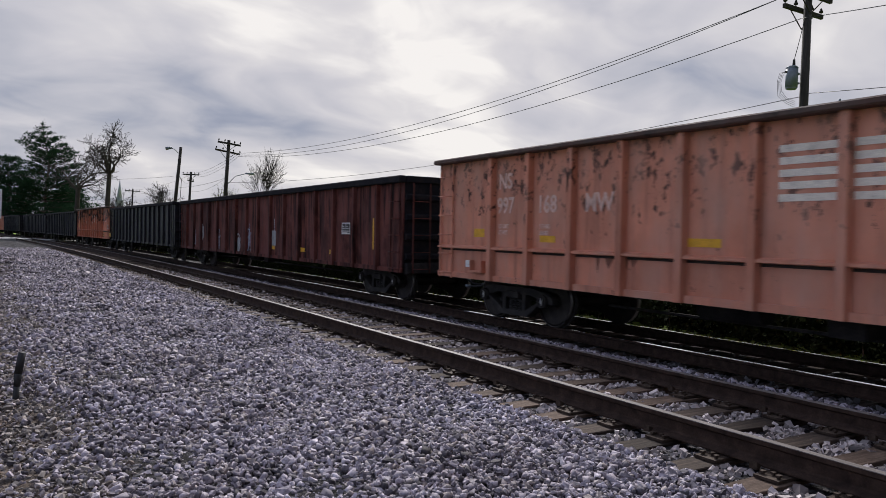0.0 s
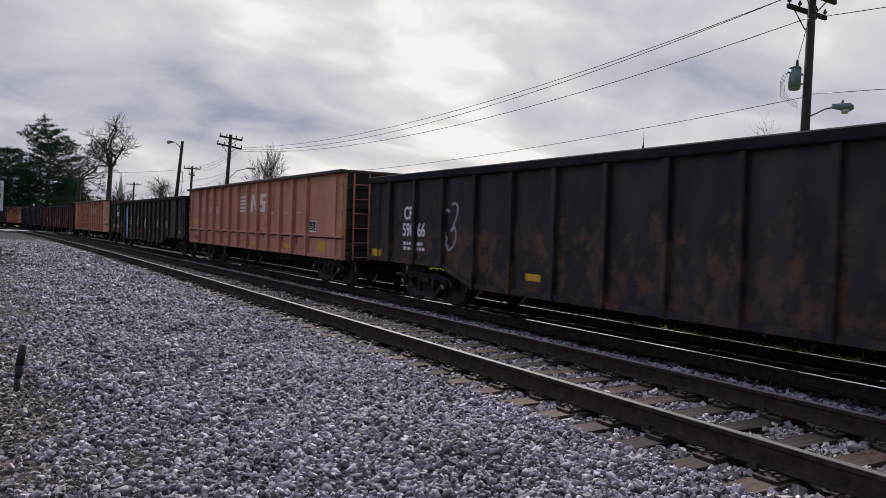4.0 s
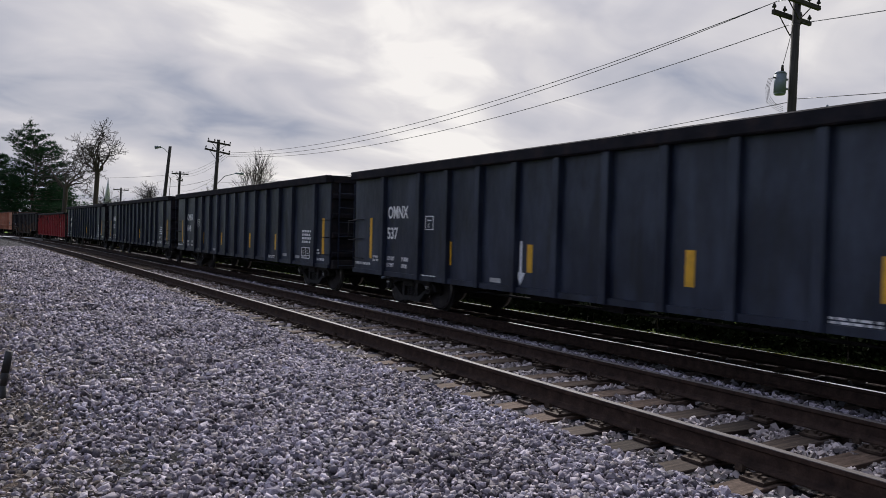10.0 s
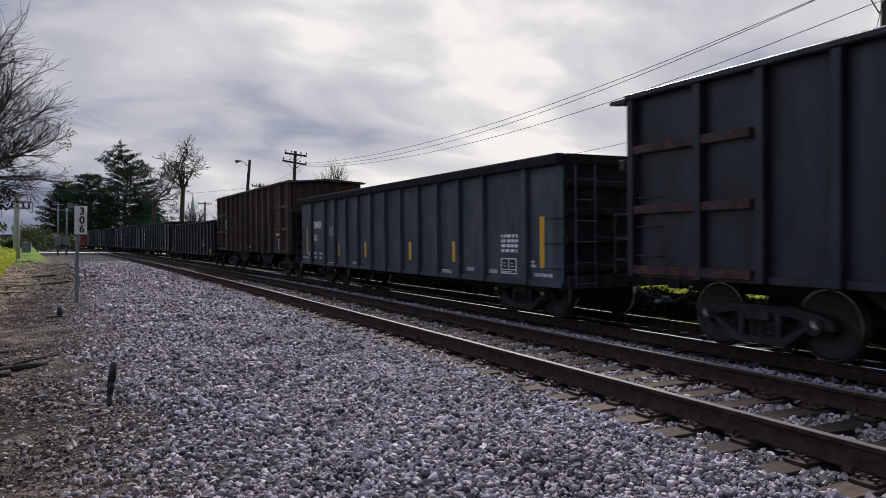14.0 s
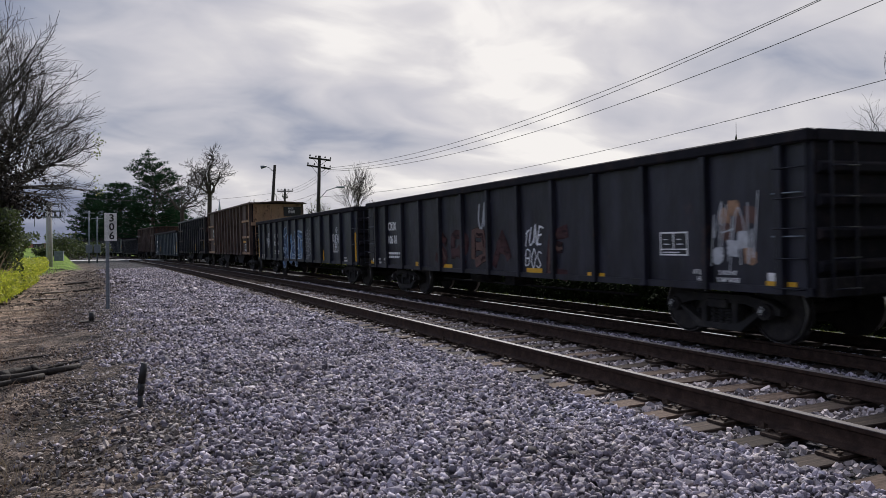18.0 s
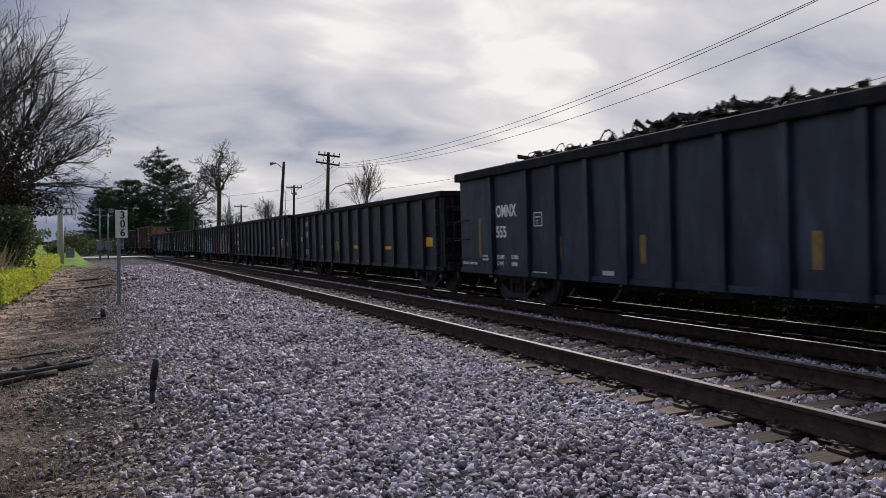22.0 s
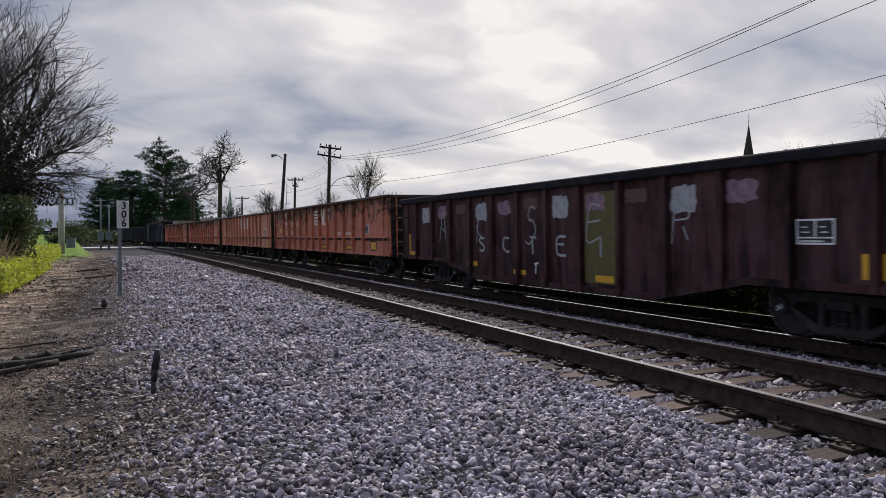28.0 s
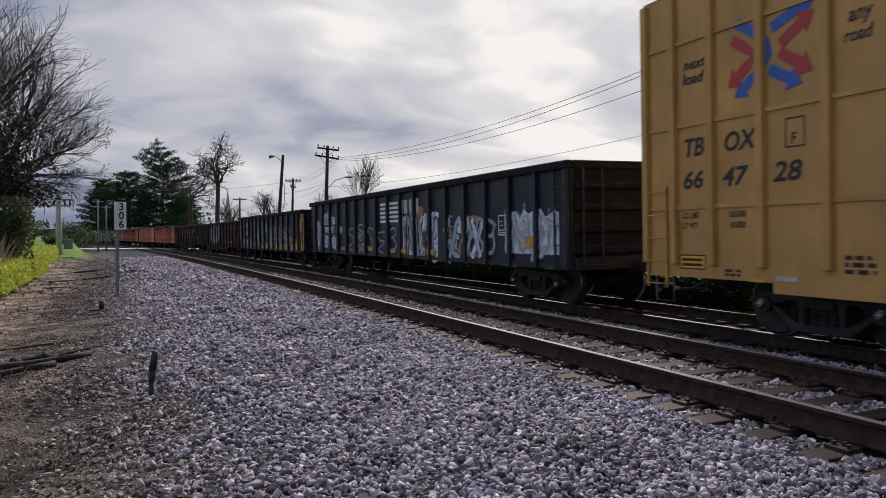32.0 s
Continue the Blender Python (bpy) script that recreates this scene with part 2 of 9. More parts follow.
def car_paint(name, paint, rust, amount=0.5, rough=0.55, dust=(0.10, 0.085, 0.075), streak=0.35, grime_shade=(0.012, 0.010, 0.010), high=0.0, chips=2.4, edge=0.10, crisp=0.0, gloss=0.4):
    """Old paint on steel: rust blotches, streaks that run down, road dust."""
    m, nt, N, L, b = nodes_of(name)
    tc = N("ShaderNodeTexCoord")
    oi = N("ShaderNodeObjectInfo")
    # every car wears its own pattern
    sh = N("ShaderNodeMath"); sh.operation = "MULTIPLY"; sh.inputs[1].default_value = 61.0
    L(oi.outputs["Random"], sh.inputs[0])
    off = N("ShaderNodeVectorMath"); off.operation = "ADD"
    L(tc.outputs["Object"], off.inputs[0]); L(sh.outputs[0], off.inputs[1])
    vec = off.outputs[0]
    big = noise_node(N, L, vec, 0.9, 6, 0.62)
    blot = noise_node(N, L, vec, chips, 9, 0.74, (1.0, 1.25, 0.8))
    st = noise_node(N, L, vec, 2.2, 5, 0.6, (1.0, 3.0, 0.22))
    fine = noise_node(N, L, vec, 45, 3, 0.6)
    tone = ramp(N, [(0.3 + 0.1 * crisp, tuple((0.72 - 0.3 * crisp) * c for c in paint)), (0.55 - 0.05 * crisp, paint), (0.75 - 0.12 * crisp, tuple(min(1, 1.22 * c + 0.01) for c in paint))])
    L(big.outputs[0], tone.inputs[0])
    mk = ramp(N, [(0.70 - 0.28 * amount, (0, 0, 0)), (0.70 + edge - 0.28 * amount, (1, 1, 1))])
    if high:
        sp = N("ShaderNodeSeparateXYZ"); L(tc.outputs["Object"], sp.inputs[0])
        hr = N("ShaderNodeMapRange"); hr.inputs["From Min"].default_value, hr.inputs["From Max"].default_value = 1.35, 2.45
        hr.inputs["To Min"].default_value, hr.inputs["To Max"].default_value = -high, high
        L(sp.outputs[2], hr.inputs[0])
        ha = N("ShaderNodeMath"); ha.operation = "ADD"; L(hr.outputs[0], ha.inputs[0]); L(blot.outputs[0], ha.inputs[1])
        L(ha.outputs[0], mk.inputs[0])
    else:
        L(blot.outputs[0], mk.inputs[0])
    rc = ramp(N, [(0.35, tuple(0.5 * c for c in rust)), (0.65, rust)])
    L(fine.outputs[0], rc.inputs[0])
    m1 = N("ShaderNodeMixRGB")
    L(mk.outputs[0], m1.inputs[0]); L(tone.outputs[0], m1.inputs[1]); L(rc.outputs[0], m1.inputs[2])
    sm = ramp(N, [(0.50 - 0.03 * crisp, (0, 0, 0)), (0.72 - 0.12 * crisp, (streak, streak, streak))])
    L(st.outputs[0], sm.inputs[0])
    m2 = N("ShaderNodeMixRGB"); m2.inputs[2].default_value = (*grime_shade, 1)
    L(sm.outputs[0], m2.inputs[0]); L(m1.outputs[0], m2.inputs[1])
    haze = noise_node(N, L, vec, 1.7, 5, 0.6, (1.0, 1.3, 0.45))
    dm = ramp(N, [(0.42, (0, 0, 0)), (0.72, (0.7, 0.7, 0.7))])
    L(haze.outputs[0], dm.inputs[0])
    m3 = N("ShaderNodeMixRGB"); m3.inputs[2].default_value = (*dust, 1)
    L(dm.outputs[0], m3.inputs[0]); L(m2.outputs[0], m3.inputs[1])
    L(m3.outputs[0], b.inputs["Base Color"])
    rr = N("ShaderNodeMapRange")
    rr.inputs["To Min"].default_value, rr.inputs["To Max"].default_value = rough - 0.12, rough + 0.22
    L(blot.outputs[0], rr.inputs[0]); L(rr.outputs[0], b.inputs["Roughness"])
    b.inputs["Specular IOR Level"].default_value = gloss
    hs = N("ShaderNodeMath"); hs.operation = "MULTIPLY_ADD"; hs.inputs[1].default_value = 3.0
    L(haze.outputs[0], hs.inputs[0]); L(blot.outputs[0], hs.inputs[2])
    bump_to(N, L, b, hs.outputs[0], 0.4, 0.018)
    return m


def plain(name, colour, rough=0.6, metal=0.0, fade=0.12):
    """Decal paint and small fittings: one colour with wear."""
    return mottled(name, [tuple((1 - fade * 2) * c for c in colour), colour, tuple(min(1, (1 + fade) * c) for c in colour)], 6.0, rough, metal, 0.1, 60, 0.003)


M = {}
M["steel_rail"] = mottled("rail_steel_brown", [(0.020, 0.0125, 0.010), (0.040, 0.025, 0.019), (0.064, 0.040, 0.030)], 9, 0.85, 0.0, 0.4, 60, 0.003)
M["rail_top"] = mottled("rail_head_polished", [(0.62, 0.62, 0.63), (0.70, 0.70, 0.71), (0.78, 0.78, 0.79)], 5, 0.12, 1.0, 0.02, 50, 0.001, stretch=(8, 0.4, 1))
M["rail_dull"] = mottled("rail_head_dull", [(0.09, 0.078, 0.072), (0.135, 0.118, 0.11), (0.18, 0.16, 0.155)], 5, 0.62, 0.0, 0.05, 50, 0.001, stretch=(8, 0.4, 1))
M["tie"] = mottled("tie_wood_weathered", [(0.022, 0.016, 0.014), (0.052, 0.038, 0.031), (0.105, 0.076, 0.058)], 3, 0.9, 0, 0.6, 30, 0.01, 0.4, (0.6, 7, 4))
M["tie_new"] = mottled("tie_end_brown", [(0.045, 0.029, 0.022), (0.088, 0.060, 0.046), (0.145, 0.103, 0.080)], 4, 0.9, 0, 0.6, 30, 0.01, 0.35, (0.8, 6, 4))
M["plate"] = mottled("tie_plate_rust", [(0.035, 0.024, 0.019), (0.060, 0.042, 0.032), (0.09, 0.066, 0.05)], 14, 0.8, 0.2, 0.4, 70, 0.003)
# black of the top rails, also the shade painted on car ends
M["rim_shaded_end"] = mottled("top_rail_and_shaded_end", [(0.009, 0.009, 0.012), (0.015, 0.014, 0.019), (0.032, 0.024, 0.024)], 3, 0.8, 0.0, 0.4, 30, 0.006)
M["truck"] = mottled("truck_cast_iron_dusty", [(0.016, 0.015, 0.015), (0.028, 0.025, 0.024), (0.056, 0.049, 0.045)], 4, 0.85, 0.0, 0.4, 40, 0.006)
M["dark_iron"] = mottled("truck_iron_dark", [(0.018, 0.017, 0.018), (0.030, 0.0275, 0.029), (0.055, 0.047, 0.045)], 5, 0.8, 0.0, 0.4, 40, 0.004)
for q in ("rim_shaded_end", "dark_iron", "tie", "tie_new", "steel_rail", "rail_dull", "plate"):
    M[q].node_tree.nodes["Principled BSDF"].inputs["Specular IOR Level"].default_value = 0.15
M["wheel"] = mottled("wheel_steel_dark", [(0.020, 0.017, 0.016), (0.036, 0.030, 0.027), (0.058, 0.048, 0.042)], 6, 0.85, 0.0, 0.3, 50, 0.002)
M["tread"] = mottled("wheel_tread_bright", [(0.25, 0.24, 0.23), (0.4, 0.39, 0.38)], 6, 0.3, 1.0, 0.1, 50, 0.001)
M["inside"] = mottled("car_inside_dark", [(0.02, 0.016, 0.014), (0.045, 0.034, 0.028), (0.07, 0.05, 0.04)], 2, 0.9, 0, 0.4, 20, 0.01)
M["white"] = plain("lettering_white", (0.82, 0.81, 0.80), 0.6)
M["cream"] = plain("lettering_cream", (0.82, 0.74, 0.64), 0.7, 0, 0.12)
M["ghost"] = plain("lettering_ghost_pink", (0.74, 0.50, 0.42), 0.7, 0, 0.15)
M["white_faded"] = plain("lettering_faded", (0.50, 0.48, 0.47), 0.7, 0, 0.25)
M["yellow"] = plain("reflector_yellow", (0.72, 0.38, 0.02), 0.45)
M["yellow_dirty"] = plain("reflector_yellow_dirty", (0.20, 0.135, 0.03), 0.6, 0, 0.3)
M["black"] = plain("stencil_black", (0.015, 0.015, 0.017), 0.6)
M["silver"] = plain("plate_silver", (0.5, 0.5, 0.5), 0.4, 0.3)
M["salmon"] = car_paint("paint_faded_salmon", (0.64, 0.25, 0.158), (0.085, 0.030, 0.020), 0.40, 0.5, (0.54, 0.30, 0.225), 0.5, (0.20, 0.08, 0.055), 0.05, 4.5, 0.03)
M["salmon_clean"] = car_paint("paint_faded_salmon_clean", (0.60, 0.245, 0.155), (0.12, 0.045, 0.030), 0.10, 0.5, (0.50, 0.275, 0.20), 0.55, (0.17, 0.068, 0.045), 0.05, 4.5, 0.04)
M["salmon_dark"] = car_paint("sill_grimy_salmon", (0.10, 0.055, 0.045), (0.02, 0.015, 0.012), 0.5, 0.7, streak=0.5)
M["rust_stain"] = mottled("rust_stain", [(0.10, 0.040, 0.027), (0.20, 0.080, 0.052), (0.30, 0.13, 0.085)], 8, 0.8, 0, 0.1, 40, 0.003)
M["orange"] = car_paint("paint_faded_orange", (0.62, 0.195, 0.108), (0.06, 0.024, 0.017), 0.56, 0.6, (0.36, 0.20, 0.15), 0.3, (0.05, 0.022, 0.016), 0.10, 3.2, 0.05)
M["orange_clean"] = car_paint("paint_faded_orange_pale", (0.68, 0.27, 0.17), (0.10, 0.040, 0.026), 0.22, 0.6, (0.56, 0.30, 0.21), 0.35, (0.10, 0.045, 0.03), 0.06, 3.4, 0.04)
M["red"] = car_paint("paint_red", (0.40, 0.040, 0.050), (0.05, 0.014, 0.014), 0.62, 0.5, (0.32, 0.06, 0.06), 0.35, (0.03, 0.012, 0.012), 0.05, 4.5, 0.05)
M["red_bright"] = car_paint("paint_red_bright", (0.42, 0.035, 0.05), (0.06, 0.02, 0.018), 0.05, 0.45, (0.3, 0.05, 0.05), 0.15)
M["navy"] = car_paint("paint_navy_black", (0.0066, 0.0115, 0.028), (0.020, 0.015, 0.016), 0.25, 0.38, (0.045, 0.057, 0.090), 0.6, (0.003, 0.004, 0.006))
M["navy_old"] = car_paint("paint_old_blue_grey", (0.032, 0.047, 0.066), (0.045, 0.034, 0.028), 0.25, 0.5, (0.09, 0.105, 0.12), 0.3)
M["black_car"] = car_paint("paint_black_car", (0.0082, 0.0086, 0.0165), (0.050, 0.025, 0.022), 0.45, 0.42, (0.037, 0.037, 0.056), 0.7, (0.005, 0.005, 0.005))
M["slate"] = car_paint("paint_slate_car", (0.0105, 0.0130, 0.0245), (0.032, 0.021, 0.021), 0.38, 0.4, (0.036, 0.041, 0.062), 0.6, (0.006, 0.006, 0.008))
M["brown_car"] = car_paint("paint_dark_brown_car", (0.058, 0.0255, 0.0265), (0.140, 0.053, 0.045), 0.62, 0.6, (0.105, 0.060, 0.061), 0.85, (0.007, 0.005, 0.006), 0.0, 1.5, 0.15, 1.0, 0.12)
M["maroon_car"] = car_paint("paint_rusty_maroon_car", (0.135, 0.043, 0.036), (0.27, 0.088, 0.066), 0.66, 0.65, (0.175, 0.075, 0.068), 0.95, (0.008, 0.005, 0.006), 0.0, 1.5, 0.15, 1.0, 0.12)
M["rib_dusty"] = car_paint("paint_dusty_brown_ribs", (0.075, 0.054, 0.049), (0.14, 0.070, 0.048), 0.5, 0.8, (0.13, 0.098, 0.086), 0.5)
M["rusty_tall"] = car_paint("paint_rusty_tall_car", (0.032, 0.018, 0.018), (0.135, 0.050, 0.036), 0.70, 0.75, (0.085, 0.054, 0.052), 0.55, (0.008, 0.006, 0.007), 0.0, 3.6, 0.08)
M["tan_tall"] = car_paint("paint_tan_brown_car", (0.078, 0.050, 0.041), (0.150, 0.072, 0.044), 0.5, 0.7, (0.19, 0.135, 0.11), 0.5)
M["tan_light"] = car_paint("paint_tan_light_end", (0.42, 0.255, 0.152), (0.10, 0.048, 0.031), 0.52, 0.75, (0.27, 0.19, 0.13), 0.6, (0.03, 0.018, 0.012), 0.0, 4.0, 0.07)
M["pc_car"] = car_paint("paint_black_rust_low", (0.010, 0.0095, 0.014), (0.135, 0.062, 0.026), 0.55, 0.6, (0.050, 0.040, 0.042), 0.45, high=-0.08)
M["box_yellow"] = car_paint("paint_boxcar_yellow", (0.52, 0.285, 0.080), (0.13, 0.065, 0.032), 0.06, 0.5, (0.40, 0.235, 0.085), 0.14, (0.10, 0.06, 0.03))
M["yellow_end"] = car_paint("paint_yellow_end", (0.78, 0.44, 0.13), (0.05, 0.03, 0.02), 0.68, 0.6, (0.7, 0.44, 0.18), 0.35)
M["patch_blue"] = plain("patch_light_blue", (0.20, 0.30, 0.44), 0.6)
# dark brown for grime, plates and scrap, and for painted shade on ends and ledges
M["grime_shade"] = mottled("grime_shade_panel", [(0.02, 0.014, 0.012), (0.04, 0.026, 0.02)], 3, 0.8, 0, 0.3, 30, 0.01)
M["pole"] = mottled("pole_wood_dark", [(0.018, 0.015, 0.013), (0.032, 0.027, 0.023), (0.05, 0.042, 0.036)], 3, 0.9, 0, 0.5, 25, 0.01, 0, (6, 6, 0.5))
M["wire"] = plain("wire_black", (0.02, 0.02, 0.022), 0.5)
M["galv"] = mottled("galvanised_grey", [(0.12, 0.145, 0.175), (0.17, 0.20, 0.235), (0.22, 0.25, 0.285)], 4, 0.6, 0.0, 0.1, 40, 0.002)
M["concrete"] = mottled("concrete_pale", [(0.30, 0.29, 0.28), (0.40, 0.39, 0.375), (0.46, 0.45, 0.43)], 1.2, 0.9, 0, 0.3, 18, 0.01)
M["bark"] = mottled("bark_dark", [(0.035, 0.028, 0.024), (0.06, 0.048, 0.04), (0.09, 0.072, 0.06)], 5, 0.95, 0, 0.6, 30, 0.02, 0, (4, 4, 0.8))
M["log"] = mottled("log_weathered", [(0.012, 0.010, 0.009), (0.03, 0.025, 0.021), (0.06, 0.05, 0.043)], 3, 0.95, 0, 0.6, 25, 0.02, 0.2, (0.5, 6, 6))


# ======================= mesh helpers =======================
def box(bm, x0, x1, y0, y1, z0, z1, mi=0):
    vs = [bm.verts.new((x, y, z)) for z in (z0, z1) for y in (y0, y1) for x in (x0, x1)]
    for f in ((0, 2, 3, 1), (4, 5, 7, 6), (0, 1, 5, 4), (2, 6, 7, 3), (0, 4, 6, 2), (1, 3, 7, 5)):
        bm.faces.new([vs[i] for i in f]).material_index = mi
    return vs


def prism(bm, outline, axis, a, b, mi=0):
    """A prism over an outline of 2-D points, along an axis (0, 1 or 2), from a to b."""
    def p3(p, h):
        q = [p[0], p[1]]
        q.insert(axis, h)
        return q
    lo = [bm.verts.new(p3(p, a)) for p in outline]
    hi = [bm.verts.new(p3(p, b)) for p in outline]
    n = len(outline)
    fs = [bm.faces.new(lo[::-1]), bm.faces.new(hi)]
    for i in range(n):
        fs.append(bm.faces.new((lo[i], lo[(i + 1) % n], hi[(i + 1) % n], hi[i])))
    for f in fs:
        f.material_index = mi
    return fs


def tube(bm, p, q, r0, r1=None, seg=8, mi=0, caps=True):
    p, q = Vector(p), Vector(q)
    r1 = r0 if r1 is None else r1
    d = (q - p)
    if d.length < 1e-6:
        return
    up = Vector((0, 0, 1)) if abs(d.normalized().z) < 0.9 else Vector((1, 0, 0))
    u = d.cross(up).normalized()
    v = d.cross(u).normalized()
    lo = [bm.verts.new(p + r0 * (math.cos(a) * u + math.sin(a) * v)) for a in [2 * math.pi * i / seg for i in range(seg)]]
    hi = [bm.verts.new(q + r1 * (math.cos(a) * u + math.sin(a) * v)) for a in [2 * math.pi * i / seg for i in range(seg)]]
    for i in range(seg):
        f = bm.faces.new((lo[i], hi[i], hi[(i + 1) % seg], lo[(i + 1) % seg]))
        f.material_index, f.smooth = mi, True
    if caps:
        bm.faces.new(lo).material_index = mi
        bm.faces.new(hi[::-1]).material_index = mi


def chain(bm, pts, r, seg=6, mi=0):
    """One bent rod through the points."""
    pts = [Vector(p) for p in pts]
    rings, u = [], None
    for i, p in enumerate(pts):
        d = (pts[min(i + 1, len(pts) - 1)] - pts[max(i - 1, 0)]).normalized()
        if u is None:
            u = d.cross(Vector((0, 0, 1)) if abs(d.z) < 0.9 else Vector((1, 0, 0)))
        u = (u - d * u.dot(d)).normalized()
        w = d.cross(u)
        rr = r[i] if isinstance(r, (list, tuple)) else r
        rings.append([bm.verts.new(p + rr * (math.cos(a) * u + math.sin(a) * w)) for a in [2 * math.pi * k / seg for k in range(seg)]])
    for a, b in zip(rings, rings[1:]):
        for k in range(seg):
            f = bm.faces.new((a[k], a[(k + 1) % seg], b[(k + 1) % seg], b[k]))
            f.material_index, f.smooth = mi, True
    bm.faces.new(rings[0][::-1]).material_index = mi
    bm.faces.new(rings[-1]).material_index = mi


def mesh_of(name, bm, mats, bevel=0.0):
    if bevel:
        bmesh.ops.bevel(bm, geom=list(bm.edges), offset=bevel, segments=1, affect="EDGES", clamp_overlap=True)
    bmesh.ops.recalc_face_normals(bm, faces=list(bm.faces))
    me = bpy.data.meshes.new(name)
    bm.to_mesh(me)
    bm.free()
    for m in (mats if isinstance(mats, (list, tuple)) else [mats]):
        me.materials.append(m)
    return me


def put(name, mesh, parent=None, m=None, label=""):
    ob = new(name, mesh)
    if parent is not None:
        ob.parent = parent
    if m is not None:
        ob.matrix_basis = m
    if label:
        ob["label"] = label
    return ob


def part(name, bm, mats, parent=None, label="", m=None, bevel=0.0):
    return put(name, mesh_of(name, bm, mats, bevel), parent, m, label)


def thing(name, label, category, m=None, group="", kind=""):
    ob = new(name)
    if m is not None:
        ob.matrix_basis = m
    return tagged(ob, label, category, group, kind)


TEXTS = {}


def text_mesh(words, size, mat, slant=0.0, thick=0.004):
    key = (words, round(size, 3), mat.name, slant)
    if key not in TEXTS:
        cu = bpy.data.curves.new("letters", "FONT")
        cu.body, cu.size, cu.extrude, cu.shear = words, size / 0.7, thick / 2, slant
        cu.offset = size * 0.03
        cu.resolution_u = 3
        tmp = bpy.data.objects.new("letters", cu)
        scene.collection.objects.link(tmp)
        bpy.context.view_layer.update()
        me = bpy.data.meshes.new_from_object(tmp.evaluated_get(bpy.context.evaluated_depsgraph_get()))
        bpy.data.objects.remove(tmp)
        bpy.data.curves.remove(cu)
        me.materials.clear()
        me.materials.append(mat)
        TEXTS[key] = me
    return TEXTS[key]


# ======================= ground =======================
def ground_material():
    m, nt, N, L, b = nodes_of("ground_gravel_dirt_lawn")
    tc = N("ShaderNodeTexCoord")
    P = tc.outputs["Object"]
    za, zg = N("ShaderNodeAttribute"), N("ShaderNodeAttribute")
    za.attribute_name, zg.attribute_name = "gravel", "grass"
    # gravel, with the shade of the gaps between stones in its colour
    vo = N("ShaderNodeTexVoronoi"); vo.inputs["Scale"].default_value = 17
    L(P, vo.inputs["Vector"])
    gr = ramp(N, [(0.0, (0.02, 0.019, 0.02)), (0.35, (0.05, 0.047, 0.05)), (0.7, (0.10, 0.096, 0.104)), (1.0, (0.22, 0.21, 0.23))])
    sp = N("ShaderNodeSeparateColor"); L(vo.outputs["Color"], sp.inputs[0]); L(sp.outputs[0], gr.inputs[0])
    ed = ramp(N, [(0.05, (1, 1, 1)), (0.75, (0.28, 0.27, 0.27))]); L(vo.outputs["Distance"], ed.inputs[0])
    g1 = N("ShaderNodeMixRGB"); g1.blend_type = "MULTIPLY"; g1.inputs[0].default_value = 1
    L(gr.outputs[0], g1.inputs[1]); L(ed.outputs[0], g1.inputs[2])
    # dirt
    d1 = noise_node(N, L, P, 1.3, 8, 0.65)
    dr = ramp(N, [(0.36, (0.028, 0.023, 0.020)), (0.46, (0.082, 0.065, 0.055)), (0.57, (0.175, 0.136, 0.112)), (0.69, (0.33, 0.255, 0.205))])
    L(d1.outputs[0], dr.inputs[0])
    d2 = noise_node(N, L, P, 26, 5, 0.7)
    d2r = ramp(N, [(0.36, (0.3, 0.3, 0.3)), (0.64, (1.45, 1.45, 1.45))]); L(d2.outputs[0], d2r.inputs[0])
    dm = N("ShaderNodeMixRGB"); dm.blend_type = "MULTIPLY"; dm.inputs[0].default_value = 1
    zs = N("ShaderNodeAttribute"); zs.attribute_name = "sand"
    sm = N("ShaderNodeMath"); sm.operation = "MULTIPLY"
    sn = ramp(N, [(0.40, (0.1, 0.1, 0.1)), (0.58, (0.85, 0.85, 0.85))]); L(d1.outputs[0], sn.inputs[0])
    L(zs.outputs["Fac"], sm.inputs[0]); L(sn.outputs[0], sm.inputs[1])
    ms = N("ShaderNodeMixRGB"); ms.inputs[2].default_value = (0.40, 0.295, 0.220, 1)
    L(sm.outputs[0], ms.inputs[0]); L(dr.outputs[0], ms.inputs[1])
    L(ms.outputs[0], dm.inputs[1]); L(d2r.outputs[0], dm.inputs[2])
    # lawn
    d3 = noise_node(N, L, P, 4.5, 5, 0.65)
    d3r = ramp(N, [(0.36, (0.45, 0.43, 0.42)), (0.62, (1.25, 1.25, 1.25))]); L(d3.outputs[0], d3r.inputs[0])
    dm3 = N("ShaderNodeMixRGB"); dm3.blend_type = "MULTIPLY"; dm3.inputs[0].default_value = 1
    L(dm.outputs[0], dm3.inputs[1]); L(d3r.outputs[0], dm3.inputs[2])
    dm = dm3
    l1 = noise_node(N, L, P, 0.5, 6, 0.6)
    lr = ramp(N, [(0.3, (0.075, 0.13, 0.022)), (0.55, (0.15, 0.23, 0.035)), (0.75, (0.22, 0.29, 0.06))])
    L(l1.outputs[0], lr.inputs[0])
    l2 = noise_node(N, L, P, 40, 3, 0.7)
    l2r = ramp(N, [(0.3, (0.6, 0.6, 0.6)), (0.7, (1.25, 1.25, 1.25))]); L(l2.outputs[0], l2r.inputs[0])
    lm = N("ShaderNodeMixRGB"); lm.blend_type = "MULTIPLY"; lm.inputs[0].default_value = 1
    L(lr.outputs[0], lm.inputs[1]); L(l2r.outputs[0], lm.inputs[2])
    m1 = N("ShaderNodeMixRGB"); L(za.outputs["Fac"], m1.inputs[0]); L(dm.outputs[0], m1.inputs[1]); L(g1.outputs[0], m1.inputs[2])
